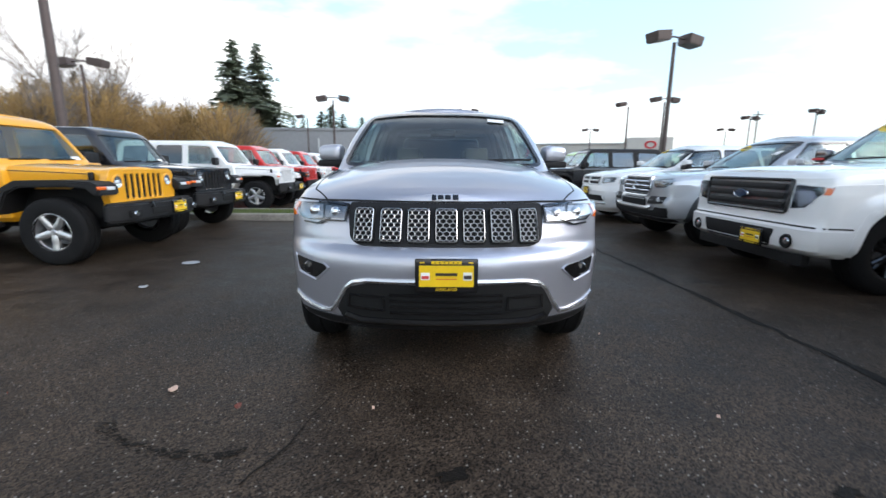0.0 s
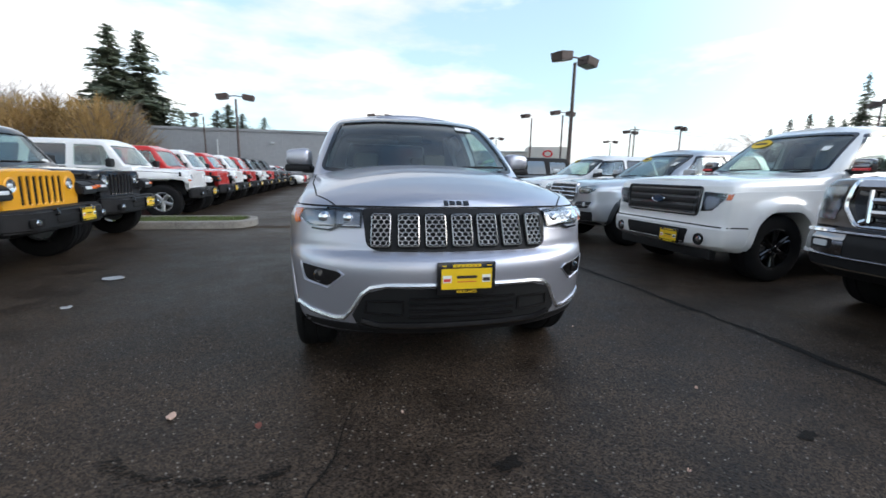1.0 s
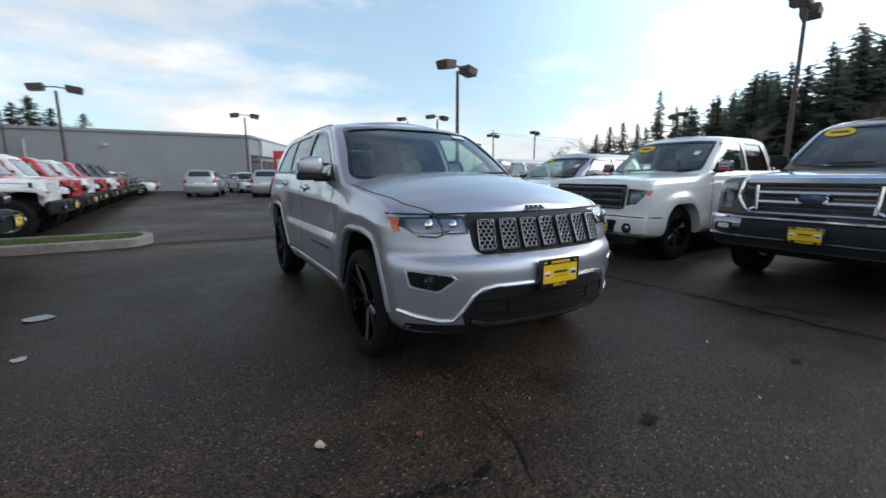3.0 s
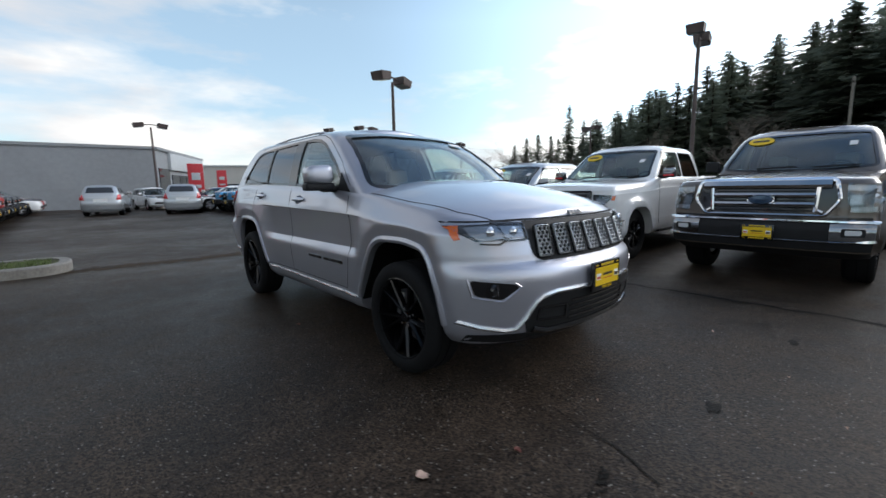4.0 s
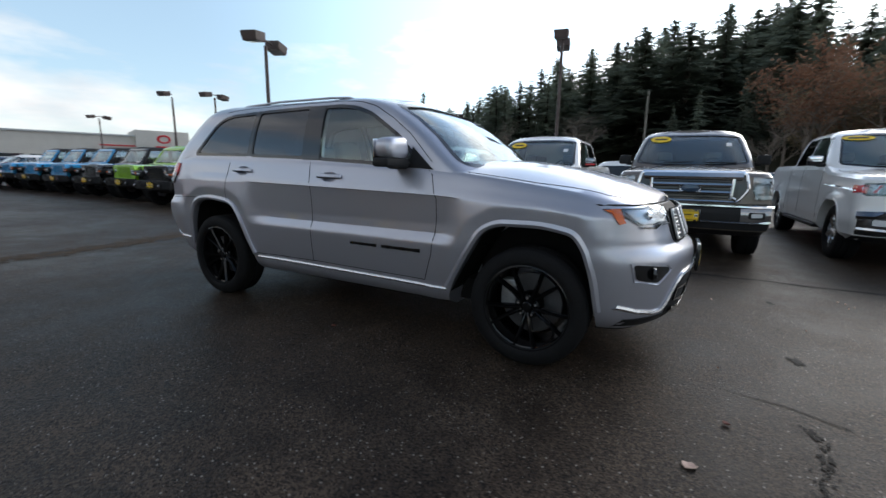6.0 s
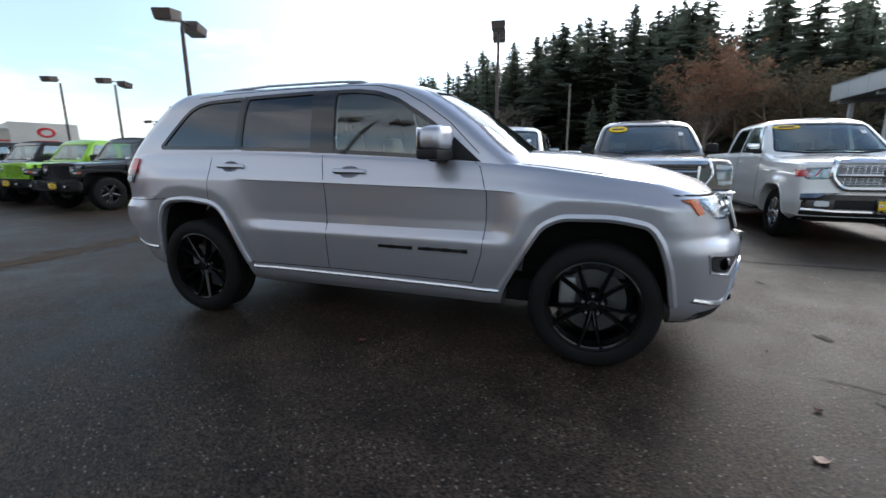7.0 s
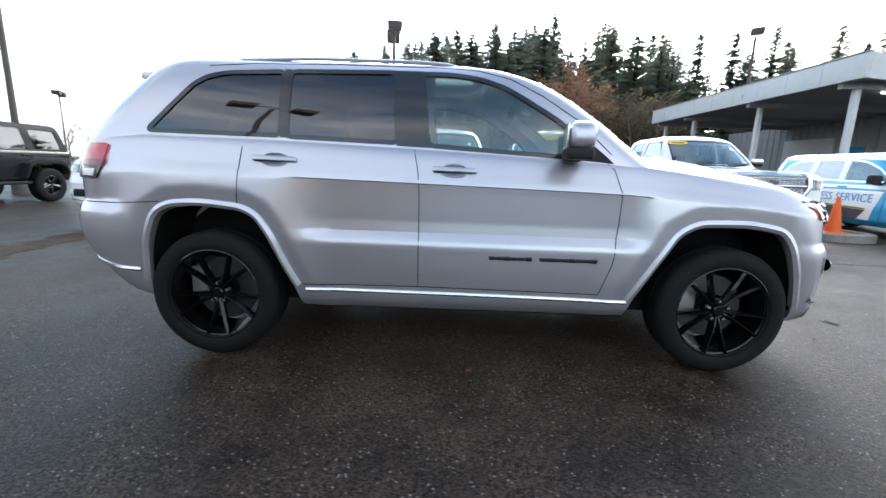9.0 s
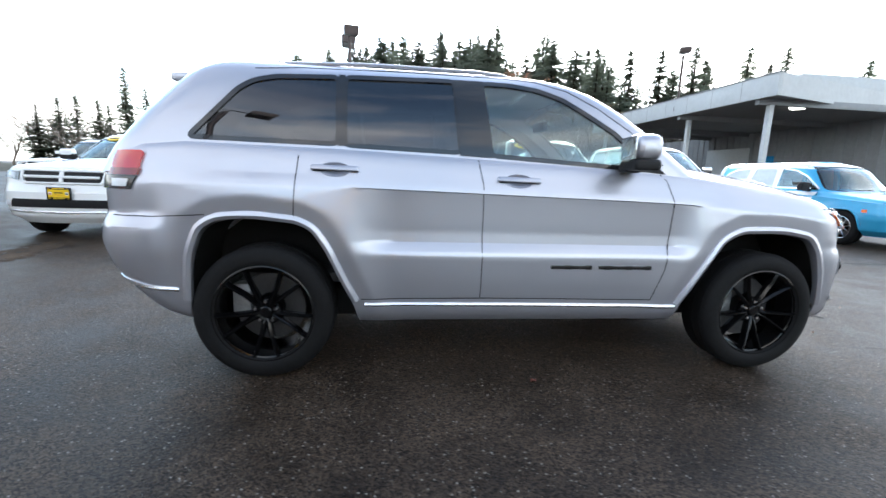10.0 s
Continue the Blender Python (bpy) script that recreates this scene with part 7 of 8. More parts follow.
for x, y, h, n, t, b in ((8.85, 17.1, 5.95, 2, 20, 1.0), (17.0, 7.5, 7.0, 2, 10, 1.0), (-7.6, 31.8, 5.9, 2, 0, 1.0), (31.3, 36.1, 5.9, 2, 30, 0.9), (14.5, 33.6, 5.9, 1, 20, 0.9), (15.9, 31.0, 5.9, 2, 10, 0.9), (29.5, 41.2, 5.9, 2, 20, 0.9), (19.4, 55.5, 5.9, 2, 0, 0.9), (35.5, 53.5, 5.9, 2, 0, 0.9), (-12.9, 43.2, 5.9, 1, 0, 0.9), (2.4, 38.0, 5.9, 2, 0, 0.9), (31.5, 20.3, 5.9, 2, 60, 0.9), (-8.6, 10.2, 9.0, 2, 60, 1.15), (-17.0, 21.6, 5.9, 2, 0, 1.0)):
    light_pole(x, y, h, n, t, b)


def canopy_lamp():
    root = thing("roof_lamp", "single dark floodlight on a bracket above the canopy", "lamp", m=pose(24.6, -13.5, 5.95, 0, 0, 150))
    part("bracket", tube([(0, 0, 0), (0, 0, 2.4), (0.0, 0, 3.6)], 0.08, 8), M_POLE, root)
    part("foot", box(0, 0, 0.16, 0.4, 0.4, 0.32, 0.04), M_POLE, root)
    part("case", move(box(0, 0, 0, 1.65, 0.66, 0.33, 0.06), pose(0.75, 0, 3.7, 0, 10)), M_POLE, root)


canopy_lamp()


def wood_post(x, y, h, r=0.14):
    root = thing("utility_pole", "weathered grey wooden utility pole", "pole", "utility poles", m=pose(x, y, 0))
    part("post", tube([(0, 0, 0), (0.03, 0, h * 0.5), (0, 0.02, h)], r, 10, r * 0.75), M_BIRCH, root)
    part("cap", box(0, 0, h - 0.5, 1.6, 0.1, 0.12, 0.02), M_BARK, root)
    return root


wood_post(47.5, 5.7, 9.7)
wood_post(69.2, 15.0, 10.4, 0.16)
wood_post(44.0, 60.0, 9.0)
wires = thing("overhead_cable", "thin dark overhead cable strung between poles", "cable")
for (x0, y0, z0), (x1, y1, z1) in (((69.2, 15.0, 10.2), (80.0, 62.0, 8.0)), ((47.5, 5.7, 9.2), (69.2, 15.0, 10.2)), ((80.0, 62.0, 8.0), (44.0, 60.0, 8.6)), ((44.0, 60.0, 8.6), (150.0, 60.0, 9.0))):
    part("cable", tube([(x0 + (x1 - x0) * t, y0 + (y1 - y0) * t, z0 + (z1 - z0) * t - 1.6 * t * (1 - t)) for t in np.linspace(0, 1, 12)], 0.012, 5), M_PLASTIC, wires)


# ---- kerb islands, cone, litter, cracks ----
def island(name, label, outline, m=None, soil=None):
    root = thing(name, label, "kerb", kind="structure")
    out = rounded(outline, 0.7, 8)
    c = Vector((sum(p[0] for p in out) / len(out), sum(p[1] for p in out) / len(out)))
    inn = []
    for i, p in enumerate(out):
        a, b = Vector(out[i - 1]), Vector(out[(i + 1) % len(out)])
        d = (b - a).normalized()
        n = Vector((-d.y, d.x))
        if (c - Vector(p)).dot(n) < 0:
            n = -n
        inn.append(tuple(Vector(p) + n * 0.15))
    bm = bmesh.new()
    rings = [[bm.verts.new((p[0], p[1], z)) for p in line] for line, z in ((out, 0.0), (out, 0.13), ([tuple(Vector(o) * 0.85 + Vector(i) * 0.15) for o, i in zip(out, inn)], 0.15), (inn, 0.15), (inn, 0.08))]
    for p, q in zip(rings, rings[1:]):
        for k in range(len(p)):
            bm.faces.new((p[k], p[(k + 1) % len(p)], q[(k + 1) % len(p)], q[k]))
    part("kerb", bm, M_CONC, root, "worn concrete kerb")
    top = prism(inn, "z", 0.02, 0.125)
    part("soil", top, soil or M_TURF, root)
    return root, inn


isl, inn = island("kerb_island", "concrete kerb island with mossy turf between parked vehicles", [(-2.55, 9.50), (-2.55, 10.75), (-9.5, 10.85), (-9.5, 9.45)])
rng = random.Random(4)
gb = bmesh.new()
for _ in range(5000):
    x, y = rng.uniform(-9.2, -2.8), rng.uniform(9.68, 10.6)
    h, a = rng.uniform(0.02, 0.075), rng.uniform(0, 6.28)
    dx, dy = 0.006 * math.cos(a), 0.006 * math.sin(a)
    lx, ly = rng.uniform(-0.03, 0.03), rng.uniform(-0.03, 0.03)
    gb.faces.new([gb.verts.new((x - dx, y - dy, 0.12)), gb.verts.new((x + dx, y + dy, 0.12)), gb.verts.new((x + lx, y + ly, 0.125 + h))])
g_ob = part("grass", gb, M_GRASS)
tagged(g_ob, "short damp green grass on the kerb island", "grass", kind="stuff")
island("kerb_island", "concrete kerb island with bark mulch beside the service lane", [(4.55, -2.25), (4.55, -3.45), (10.0, -3.5), (10.0, -2.2)], soil=M_RUST)

cone = thing("traffic_cone", "orange plastic traffic cone on the kerb island", "cone", m=pose(4.98, -2.72, 0.125))
part("cone_body", lathe([(0.016, 0.71), (0.03, 0.70), (0.06, 0.5), (0.14, 0.04), (0.15, 0.03)], 24, "z"), M_CONE, cone)
part("cone_foot", box(0, 0, 0.015, 0.36, 0.36, 0.03, 0.012), M_CONE, cone)

def crack(name, label, pts, width, seed, m=M_SEAL):
    r = random.Random(seed)
    bm = bmesh.new()
    run = []
    for (x0, y0), (x1, y1) in zip(pts, pts[1:]):
        k = max(2, int(math.hypot(x1 - x0, y1 - y0) / 0.12))
        run += [(x0 + (x1 - x0) * i / k + r.gauss(0, 0.012), y0 + (y1 - y0) * i / k + r.gauss(0, 0.012)) for i in range(k)]
    run.append(pts[-1])
    prev = None
    for i, p in enumerate(run):
        a, b = Vector(run[max(i - 1, 0)]), Vector(run[min(i + 1, len(run) - 1)])
        d = (b - a).normalized()
        w = width * r.uniform(0.5, 1.2) / 2
        q = (bm.verts.new((p[0] - d.y * w, p[1] + d.x * w, 0.004)), bm.verts.new((p[0] + d.y * w, p[1] - d.x * w, 0.004)))
        if prev:
            bm.faces.new((prev[0], prev[1], q[1], q[0]))
        prev = q
    ob = part(name, bm, m)
    tagged(ob, label, "crack", kind="structure")


crack("trim_crack", "dark sealed crack along the asphalt lane", [(2.40, -3.0), (2.52, 1.0), (2.54, 2.5), (2.48, 3.8), (2.36, 5.6), (2.2, 8.5)], 0.07, 1)
crack("trim_seam", "dark paving seam across the asphalt", [(-2.5, 9.75), (-1.0, 9.62), (0.6, 9.85), (2.2, 10.1), (3.2, 10.2)], 0.16, 2)


def smear(name, label, pts, spread, count, size, seed, m=M_SEAL):
    """A ragged band of small flat flecks along a line."""
    r = random.Random(seed)
    bm = bmesh.new()
    for k in range(count):
        i = r.randrange(len(pts) - 1)
        t = r.random()
        x = pts[i][0] + (pts[i + 1][0] - pts[i][0]) * t + r.gauss(0, spread)
        y = pts[i][1] + (pts[i + 1][1] - pts[i][1]) * t + r.gauss(0, spread)
        s, turn = size * r.uniform(0.4, 1.4), r.uniform(0, 6.28)
        bm.faces.new([bm.verts.new((x + s * 1.6 * math.cos(a + turn) * r.uniform(0.6, 1.2), y + s * math.sin(a + turn) * r.uniform(0.6, 1.2), 0.0032 + 0.0016 * k / count)) for a in (0, 1.05, 2.1, 3.14, 4.2, 5.25)])
    tagged(part(name, bm, m), label, "crack", kind="structure")


smear("trim_crack", "dark tar smear on the asphalt", [(-1.62, 1.98), (-1.50, 1.86), (-1.25, 1.78), (-0.98, 1.74), (-0.88, 1.77)], 0.018, 150, 0.007, 3)
smear("trim_crack", "small dark oil spot on the asphalt", [(0.0, 1.62), (0.06, 1.65)], 0.014, 60, 0.012, 8)
smear("trim_crack", "small dark oil spot on the asphalt", [(1.48, 1.52), (1.54, 1.55)], 0.012, 50, 0.010, 9)
smear("trim_seam", "brown silt gathered along the paving seam", [(-2.5, 9.72), (-1.0, 9.60), (0.6, 9.80), (2.2, 10.05), (3.2, 10.15)], 0.11, 1500, 0.035, 6, mat("brown_silt", (0.075, 0.052, 0.034), 0.9, spec=0.2, noise_scale=8, noise_amt=0.4))
crack("trim_crack", "thin crack in the asphalt", [(-0.60, 2.22), (-0.68, 1.95), (-0.74, 1.72), (-0.80, 1.58)], 0.009, 4)


def leaf(x, y, s, m, label, seed, name="fallen_leaf"):
    r = random.Random(seed)
    bm = bmesh.new()
    ring = [bm.verts.new((math.cos(a) * s * r.uniform(0.7, 1.1), math.sin(a) * s * r.uniform(0.45, 0.75), 0.012 + r.uniform(-0.004, 0.01))) for a in np.linspace(0, 6.283, 11)[:-1]]
    c = bm.verts.new((0, 0, 0.008))
    for i in range(10):
        bm.faces.new((ring[i], ring[(i + 1) % 10], c))
    ext = bmesh.ops.extrude_face_region(bm, geom=bm.faces[:])
    for v in ext["geom"]:
        if isinstance(v, bmesh.types.BMVert):
            v.co.z -= 0.004
    ob = part(name, bm, m)
    ob.matrix_world = pose(x, y, 0, 0, 0, r.uniform(0, 360))
    tagged(ob, label, "litter")


leaf(-1.477, 2.279, 0.034, M_LITTER, "pale curled fallen leaf on wet asphalt", 1)
leaf(-1.041, 4.613, 0.020, M_RLEAF, "small red fallen leaf on wet asphalt", 2)
leaf(-1.05, 2.11, 0.022, M_RLEAF, "small red fallen leaf on wet asphalt", 3)
leaf(-3.12, 5.29, 0.13, M_PAPER, "crumpled grey paper scrap on asphalt", 4, "paper_scrap")
leaf(-2.98, 4.24, 0.05, M_PAPER, "small grey paper scrap on asphalt", 5, "paper_scrap")
rng = random.Random(9)
for k in range(15):
    leaf(rng.uniform(-3.2, 2.4), rng.uniform(0.9, 6.5) if k % 2 else rng.uniform(0.8, 2.2), rng.uniform(0.004, 0.010), M_LITTER if k % 5 else M_RLEAF, "tiny fallen leaf fragment on wet asphalt", 20 + k)
# pale grit and pebbles
gb = bmesh.new()
for _ in range(2600):
    x, y, s = rng.uniform(-3.6, 3.0), rng.uniform(0.6, 7.0), rng.uniform(0.0015, 0.0042)
    if rng.random() < 0.55:
        x, y = rng.uniform(-3.0, -1.0), rng.uniform(2.2, 7.0)
    a = rng.uniform(0, 6.28)
    base = [gb.verts.new((x + s * math.cos(a + k * 2.09), y + s * math.sin(a + k * 2.09), 0.001)) for k in range(3)]
    tip = gb.verts.new((x, y, s * 1.3))
    for k in range(3):
        gb.faces.new((base[k], base[(k + 1) % 3], tip))
tagged(part("grit", gb, mat("pale_grit", (0.20, 0.19, 0.175), 0.7, noise_scale=30, noise_amt=0.4)), "pale loose grit scattered on asphalt", "gravel", kind="stuff")


# ---- buildings ----
def grey_building():
    root = thing("showroom_building", "long low grey metal-sided building with a flat roof", "building")
    H = 4.7
    a, b, c, d = (-19.0, 44.0), (3.2, 43.2), (9.5, 57.0), (-14.0, 62.0)
    part("wall", prism([a, b, c, d], "z", 0, H), M_SIDING, root)
    bm = prism([(a[0] - 0.1, a[1] - 0.1), (b[0] + 0.12, b[1] - 0.12), (c[0] + 0.15, c[1]), (d[0], d[1] + 0.1)], "z", H, H + 0.22)
    part("roof_edge", bm, M_SIDING, root)
    n = 28
    for i in range(1, n):
        t = i / n
        x, y = a[0] + (b[0] - a[0]) * t, a[1] + (b[1] - a[1]) * t
        part("siding_rib", box(x, y - 0.002, H / 2, 0.03, 0.02, H - 0.1), M_SIDING, root)
    for x in (-12.0, -0.8):
        part("downpipe", tube([(x, 43.55, 0), (x, 43.55, 3.9)], 0.07, 8), M_PALE, root)
    part("wall_lamp", box(-7.2, 43.45, 3.7, 0.3, 0.2, 0.2, 0.04), M_PALE, root)
    yaw = math.degrees(math.atan2(c[1] - b[1], c[0] - b[0]))
    m = pose(b[0], b[1], 0, 0, 0, yaw)
    part("entrance_recess", move(box(1.6, -0.02, 1.6, 2.6, 0.12, 3.2), m), M_DGLASS, root, "dark entrance")
    part("white_fascia", move(box(8.6, -0.12, 3.9, 11.5, 0.3, 1.5, 0.03), m), M_PALE, root, "pale upper panel")
    for k in range(5):
        part("shop_window", move(box(4.6 + k * 2.2, -0.04, 1.5, 2.0, 0.1, 2.5), m), M_DGLASS, root)
    return root


grey_building()


def red_pylon(x, y, h, w, yaw):
    root = thing("sign_pylon", "tall red panel sign beside the showroom", "sign", m=pose(x, y, 0, 0, 0, yaw))
    part("panel", box(0, 0, h / 2, w, 0.35, h, 0.03), M_REDPANEL, root)
    part("logo_shape", box(0, -0.19, h * 0.72, w * 0.55, 0.04, 0.5, 0.02), M_PALE, root)
    part("text_bar", box(0, -0.19, h * 0.50, w * 0.6, 0.04, 0.22, 0.01), M_PALE, root)


red_pylon(4.28, 34.7, 3.12, 0.95, -10)
red_pylon(16.2, 76.0, 4.5, 1.4, -10)


def cream_building():
    root = thing("showroom_building", "cream flat-roofed car showroom with a tall sign wall", "building", m=pose(21.5, 97, 0, 0, 0, -20))
    part("wall", box(7, 6, 3.1, 30, 12, 6.2), M_CREAM, root)
    part("roof_edge", box(7, 5.9, 6.3, 30.4, 12.4, 0.3, 0.03), M_PALE, root)
    part("sign_wall", box(23.5, 4.5, 3.7, 8.5, 11, 7.4, 0.05), M_CREAM, root)
    part("oval_logo", move(lathe([(0.62, -0.06), (0.9, -0.1), (1.0, 0.0)], 28, "y"), pose(23.6, -1.05, 5.9) @ Matrix.Diagonal((1.15, 1, 0.8, 1))), M_REDPANEL, root, "red ring logo shape")
    part("text_bar", box(23.6, -1.06, 4.4, 2.8, 0.08, 0.4), M_REDPANEL, root)
    part("red_stripe", box(17.0, -0.06, 4.5, 6.0, 0.12, 0.22), M_REDPANEL, root)
    for x, w in ((2.0, 4.5), (7.5, 5.0), (13.5, 4.0), (27.0, 3.0)):
        part("shop_window", box(x, -0.03, 1.7, w, 0.1, 1.8), M_DGLASS, root)
    return root


cream_building()


def canopy_building():
    root = thing("service_canopy", "white-fasciaed service canopy on steel posts with a grey building behind", "building")
    x0, x1, y0, y1, zl, zh, xs = 16.7, 36.4, -13.35, -46.0, 5.62, 6.70, 26.0
    part("soffit", prism([(x0 + 0.06, y0 - 0.05), (x1 - 0.05, y0 - 0.05), (x1 - 0.05, y1), (xs + 0.06, y1)], "z", zl + 0.08, zl + 0.22), M_SIDING, root)
    part("fascia", box((x0 + x1) / 2, y0, (zl + zh) / 2, x1 - x0 + 0.2, 0.2, zh - zl, 0.02), M_PALE, root, "pale metal fascia")
    part("fascia", prism([(x0 - 0.10, y0 - 0.105), (x0 + 0.10, y0 - 0.105), (xs + 0.10, y1), (xs - 0.10, y1)], "z", zl, zh), M_PALE, root, "pale metal fascia")
    part("fascia_cap", box((x0 + x1) / 2, y0, zh + 0.03, x1 - x0 + 0.3, 0.3, 0.06, 0.01), M_SIDING, root)
    for k in range(1, 9):
        part("fascia_joint", box(x0 + (x1 - x0) * k / 9, y0 + 0.101, (zl + zh) / 2, 0.025, 0.006, zh - zl - 0.06), M_SIDING, root)
    part("roof_deck", prism([(x0 + 0.15, y0 - 0.15), (x1 - 0.15, y0 - 0.15), (x1 - 0.15, y1), (xs + 0.15, y1)], "z", zh - 0.16, zh - 0.06), M_SIDING, root)
    part("upper_block", box(34.5, -34.5, 8.0, 16.0, 20.0, 3.0), M_PALE, root)
    for x in (18.0, 24.3, 31.4, 35.8):
        part("post", box(x, -14.3, (zl + 0.1) / 2, 0.26, 0.26, zl + 0.1, 0.02), M_PALE, root)
        part("soffit_beam", box(x, -19.5, zl - 0.06, 0.28, 12.0, 0.36, 0.01), M_SIDING, root)
    part("back_wall", box(31.0, -25.2, zl / 2, 26.0, 0.3, zl), M_SIDING, root)
    for k in range(34):
        part("wall_rib", box(18.6 + k * 0.75, -25.02, zl / 2, 0.09, 0.06, zl - 0.1), M_SIDING, root)
    part("notice_board", box(29.0, -24.9, 2.4, 1.4, 0.08, 2.4, 0.01), M_BLUE, root, "blue and white notice board")
    part("notice_sheet", box(29.0, -24.84, 2.2, 1.1, 0.04, 1.4), M_STICKER, root)
    part("garage_door", box(33.4, -24.99, 2.2, 5.0, 0.1, 4.4, 0.01), M_PALE, root)
    part("soffit_lamp", lathe([(0.001, zl - 0.02), (0.36, zl - 0.02), (0.41, zl + 0.08)], 20, "z"), mat("lit_lens", (0.9, 0.9, 0.85), 0.4, emit=2.0), root, "lit round soffit lamp").matrix_basis = pose(19.6, -17.5, 0)
    return root


canopy_building()


# ---- trees ----
def hill(x, y):
    d = max(0.0, x - 46) * 0.24 * smooth(-95, -40, y) * (1 - smooth(8, 34, y)) * smooth(46, 70, x)
    return min(d, 14.0)


def hillside():
    bm = bmesh.new()
    nx, ny = 24, 44
    vs = [[None] * (ny + 1) for _ in range(nx + 1)]
    r = random.Random(3)
    for i in range(nx + 1):
        for j in range(ny + 1):
            x, y = 46 + 110 * i / nx, -110 + 250 * j / ny
            vs[i][j] = bm.verts.new((x, y, hill(x, y) + (r.uniform(0, 0.5) if 0 < i else 0.02)))
    for i in range(nx):
        for j in range(ny):
            bm.faces.new((vs[i][j], vs[i + 1][j], vs[i + 1][j + 1], vs[i][j + 1]))
    ob = part("ground_hillside", bm, mat("forest_floor", (0.045, 0.04, 0.022), 0.95, noise_scale=0.3, noise_amt=0.5, bump=0.5, bump_scale=2.0), angle=80)
    tagged(ob, "dark forested hillside beyond the lot", "hill", kind="structure")


hillside()


def conifer_meshes(seed, bare=0.12, width=0.19, whorls=30, dense=2, clump=0.62):
    """Trunk and crown of a fir one metre tall, to be scaled: drooping limbs hung with small sprays, with gaps between."""
    r = random.Random(seed)
    trunk = tube([(r.gauss(0, 0.002), r.gauss(0, 0.002), z) for z in np.linspace(0, 0.985, 8)], 0.011, 7, 0.0015)
    verts, faces = [], []
    lop = r.uniform(0, 6.283)
    for k in range(whorls):
        t = k / (whorls - 1)
        z = bare + (1 - bare) * t ** 0.95
        reach = width * ((1 - t) ** 0.78 * 0.92 + 0.05 * (1 - t)) * r.uniform(0.7, 1.2) + 0.004
        if t < 0.10:
            reach *= 0.6 + t * 4
        for b in range(r.randint(4, 7)):
            a, zb = r.uniform(0, 6.283), z + r.gauss(0, 0.012)
            ln = reach * r.choice((0.5, 0.75, 0.9, 1.0, 1.0, 1.25)) * r.uniform(0.85, 1.1) * (1 + 0.16 * math.cos(a - lop))
            droop, lift = r.uniform(0.25, 0.6), r.uniform(-0.05, 0.25)
            steps = 3 + int(7 * min(1.0, ln / 0.12))
            for c in range(steps):
                f = (c + r.uniform(0.2, 0.9)) / steps
                px, py = math.cos(a) * ln * f, math.sin(a) * ln * f
                pz = zb + lift * ln * f - droop * ln * f * f
                for _ in range(dense):
                    s = clump * (0.013 + 0.022 * (1 - t)) * r.uniform(0.6, 1.35) * (1.2 - 0.55 * f)
                    aa = a + r.gauss(0, 0.8)
                    ux, uy, uz = math.cos(aa) * s, math.sin(aa) * s, -s * r.uniform(0.05, 0.9)
                    vx, vy, vz = -math.sin(aa) * s * 0.34, math.cos(aa) * s * 0.34, s * r.uniform(-0.25, 0.25)
                    i = len(verts)
                    ox, oy, oz = px + r.gauss(0, s * 0.45), py + r.gauss(0, s * 0.45), pz + r.gauss(0, s * 0.3)
                    verts += [(ox - ux * 0.5, oy - uy * 0.5, oz - uz * 0.5), (ox + vx, oy + vy, oz + vz), (ox + ux, oy + uy, oz + uz), (ox - vx, oy - vy, oz - vz)]
                    faces.append((i, i + 1, i + 2, i + 3))
    me = bpy.data.meshes.new("crown")
    me.from_pydata(verts, [], faces)
    me.materials.append(M_NEEDLE)
    tm = bpy.data.meshes.new("trunk")
    trunk.to_mesh(tm)
    trunk.free()
    tm.materials.append(M_BARK)
    return tm, me


def plant(name, label, meshes, x, y, z, h, wide=1.0, turn=0.0, group="", category="tree"):
    root = thing(name, label, category, group, m=Matrix.Translation((x, y, z)) @ pose(0, 0, 0, 0, 0, turn) @ Matrix.Diagonal((h * wide, h * wide, h, 1)))
    for nm, me in zip(("trunk", "crown", "foliage"), meshes):
        o = new(nm, me)
        o.parent = root
    return root


FIRS = [conifer_meshes(1, 0.12, 0.17, 30, 3, 0.64), conifer_meshes(2, 0.2, 0.15, 30, 3, 0.64), conifer_meshes(3, 0.10, 0.20, 30, 3, 0.64), conifer_meshes(5, 0.30, 0.14, 22, 3)]
FLUFFY = conifer_meshes(9, 0.20, 0.15, 26, 4, 1.0)
LONE = [conifer_meshes(7, 0.10, 0.17, 34, 3, 0.75), conifer_meshes(8, 0.14, 0.15, 34, 3, 0.75)]


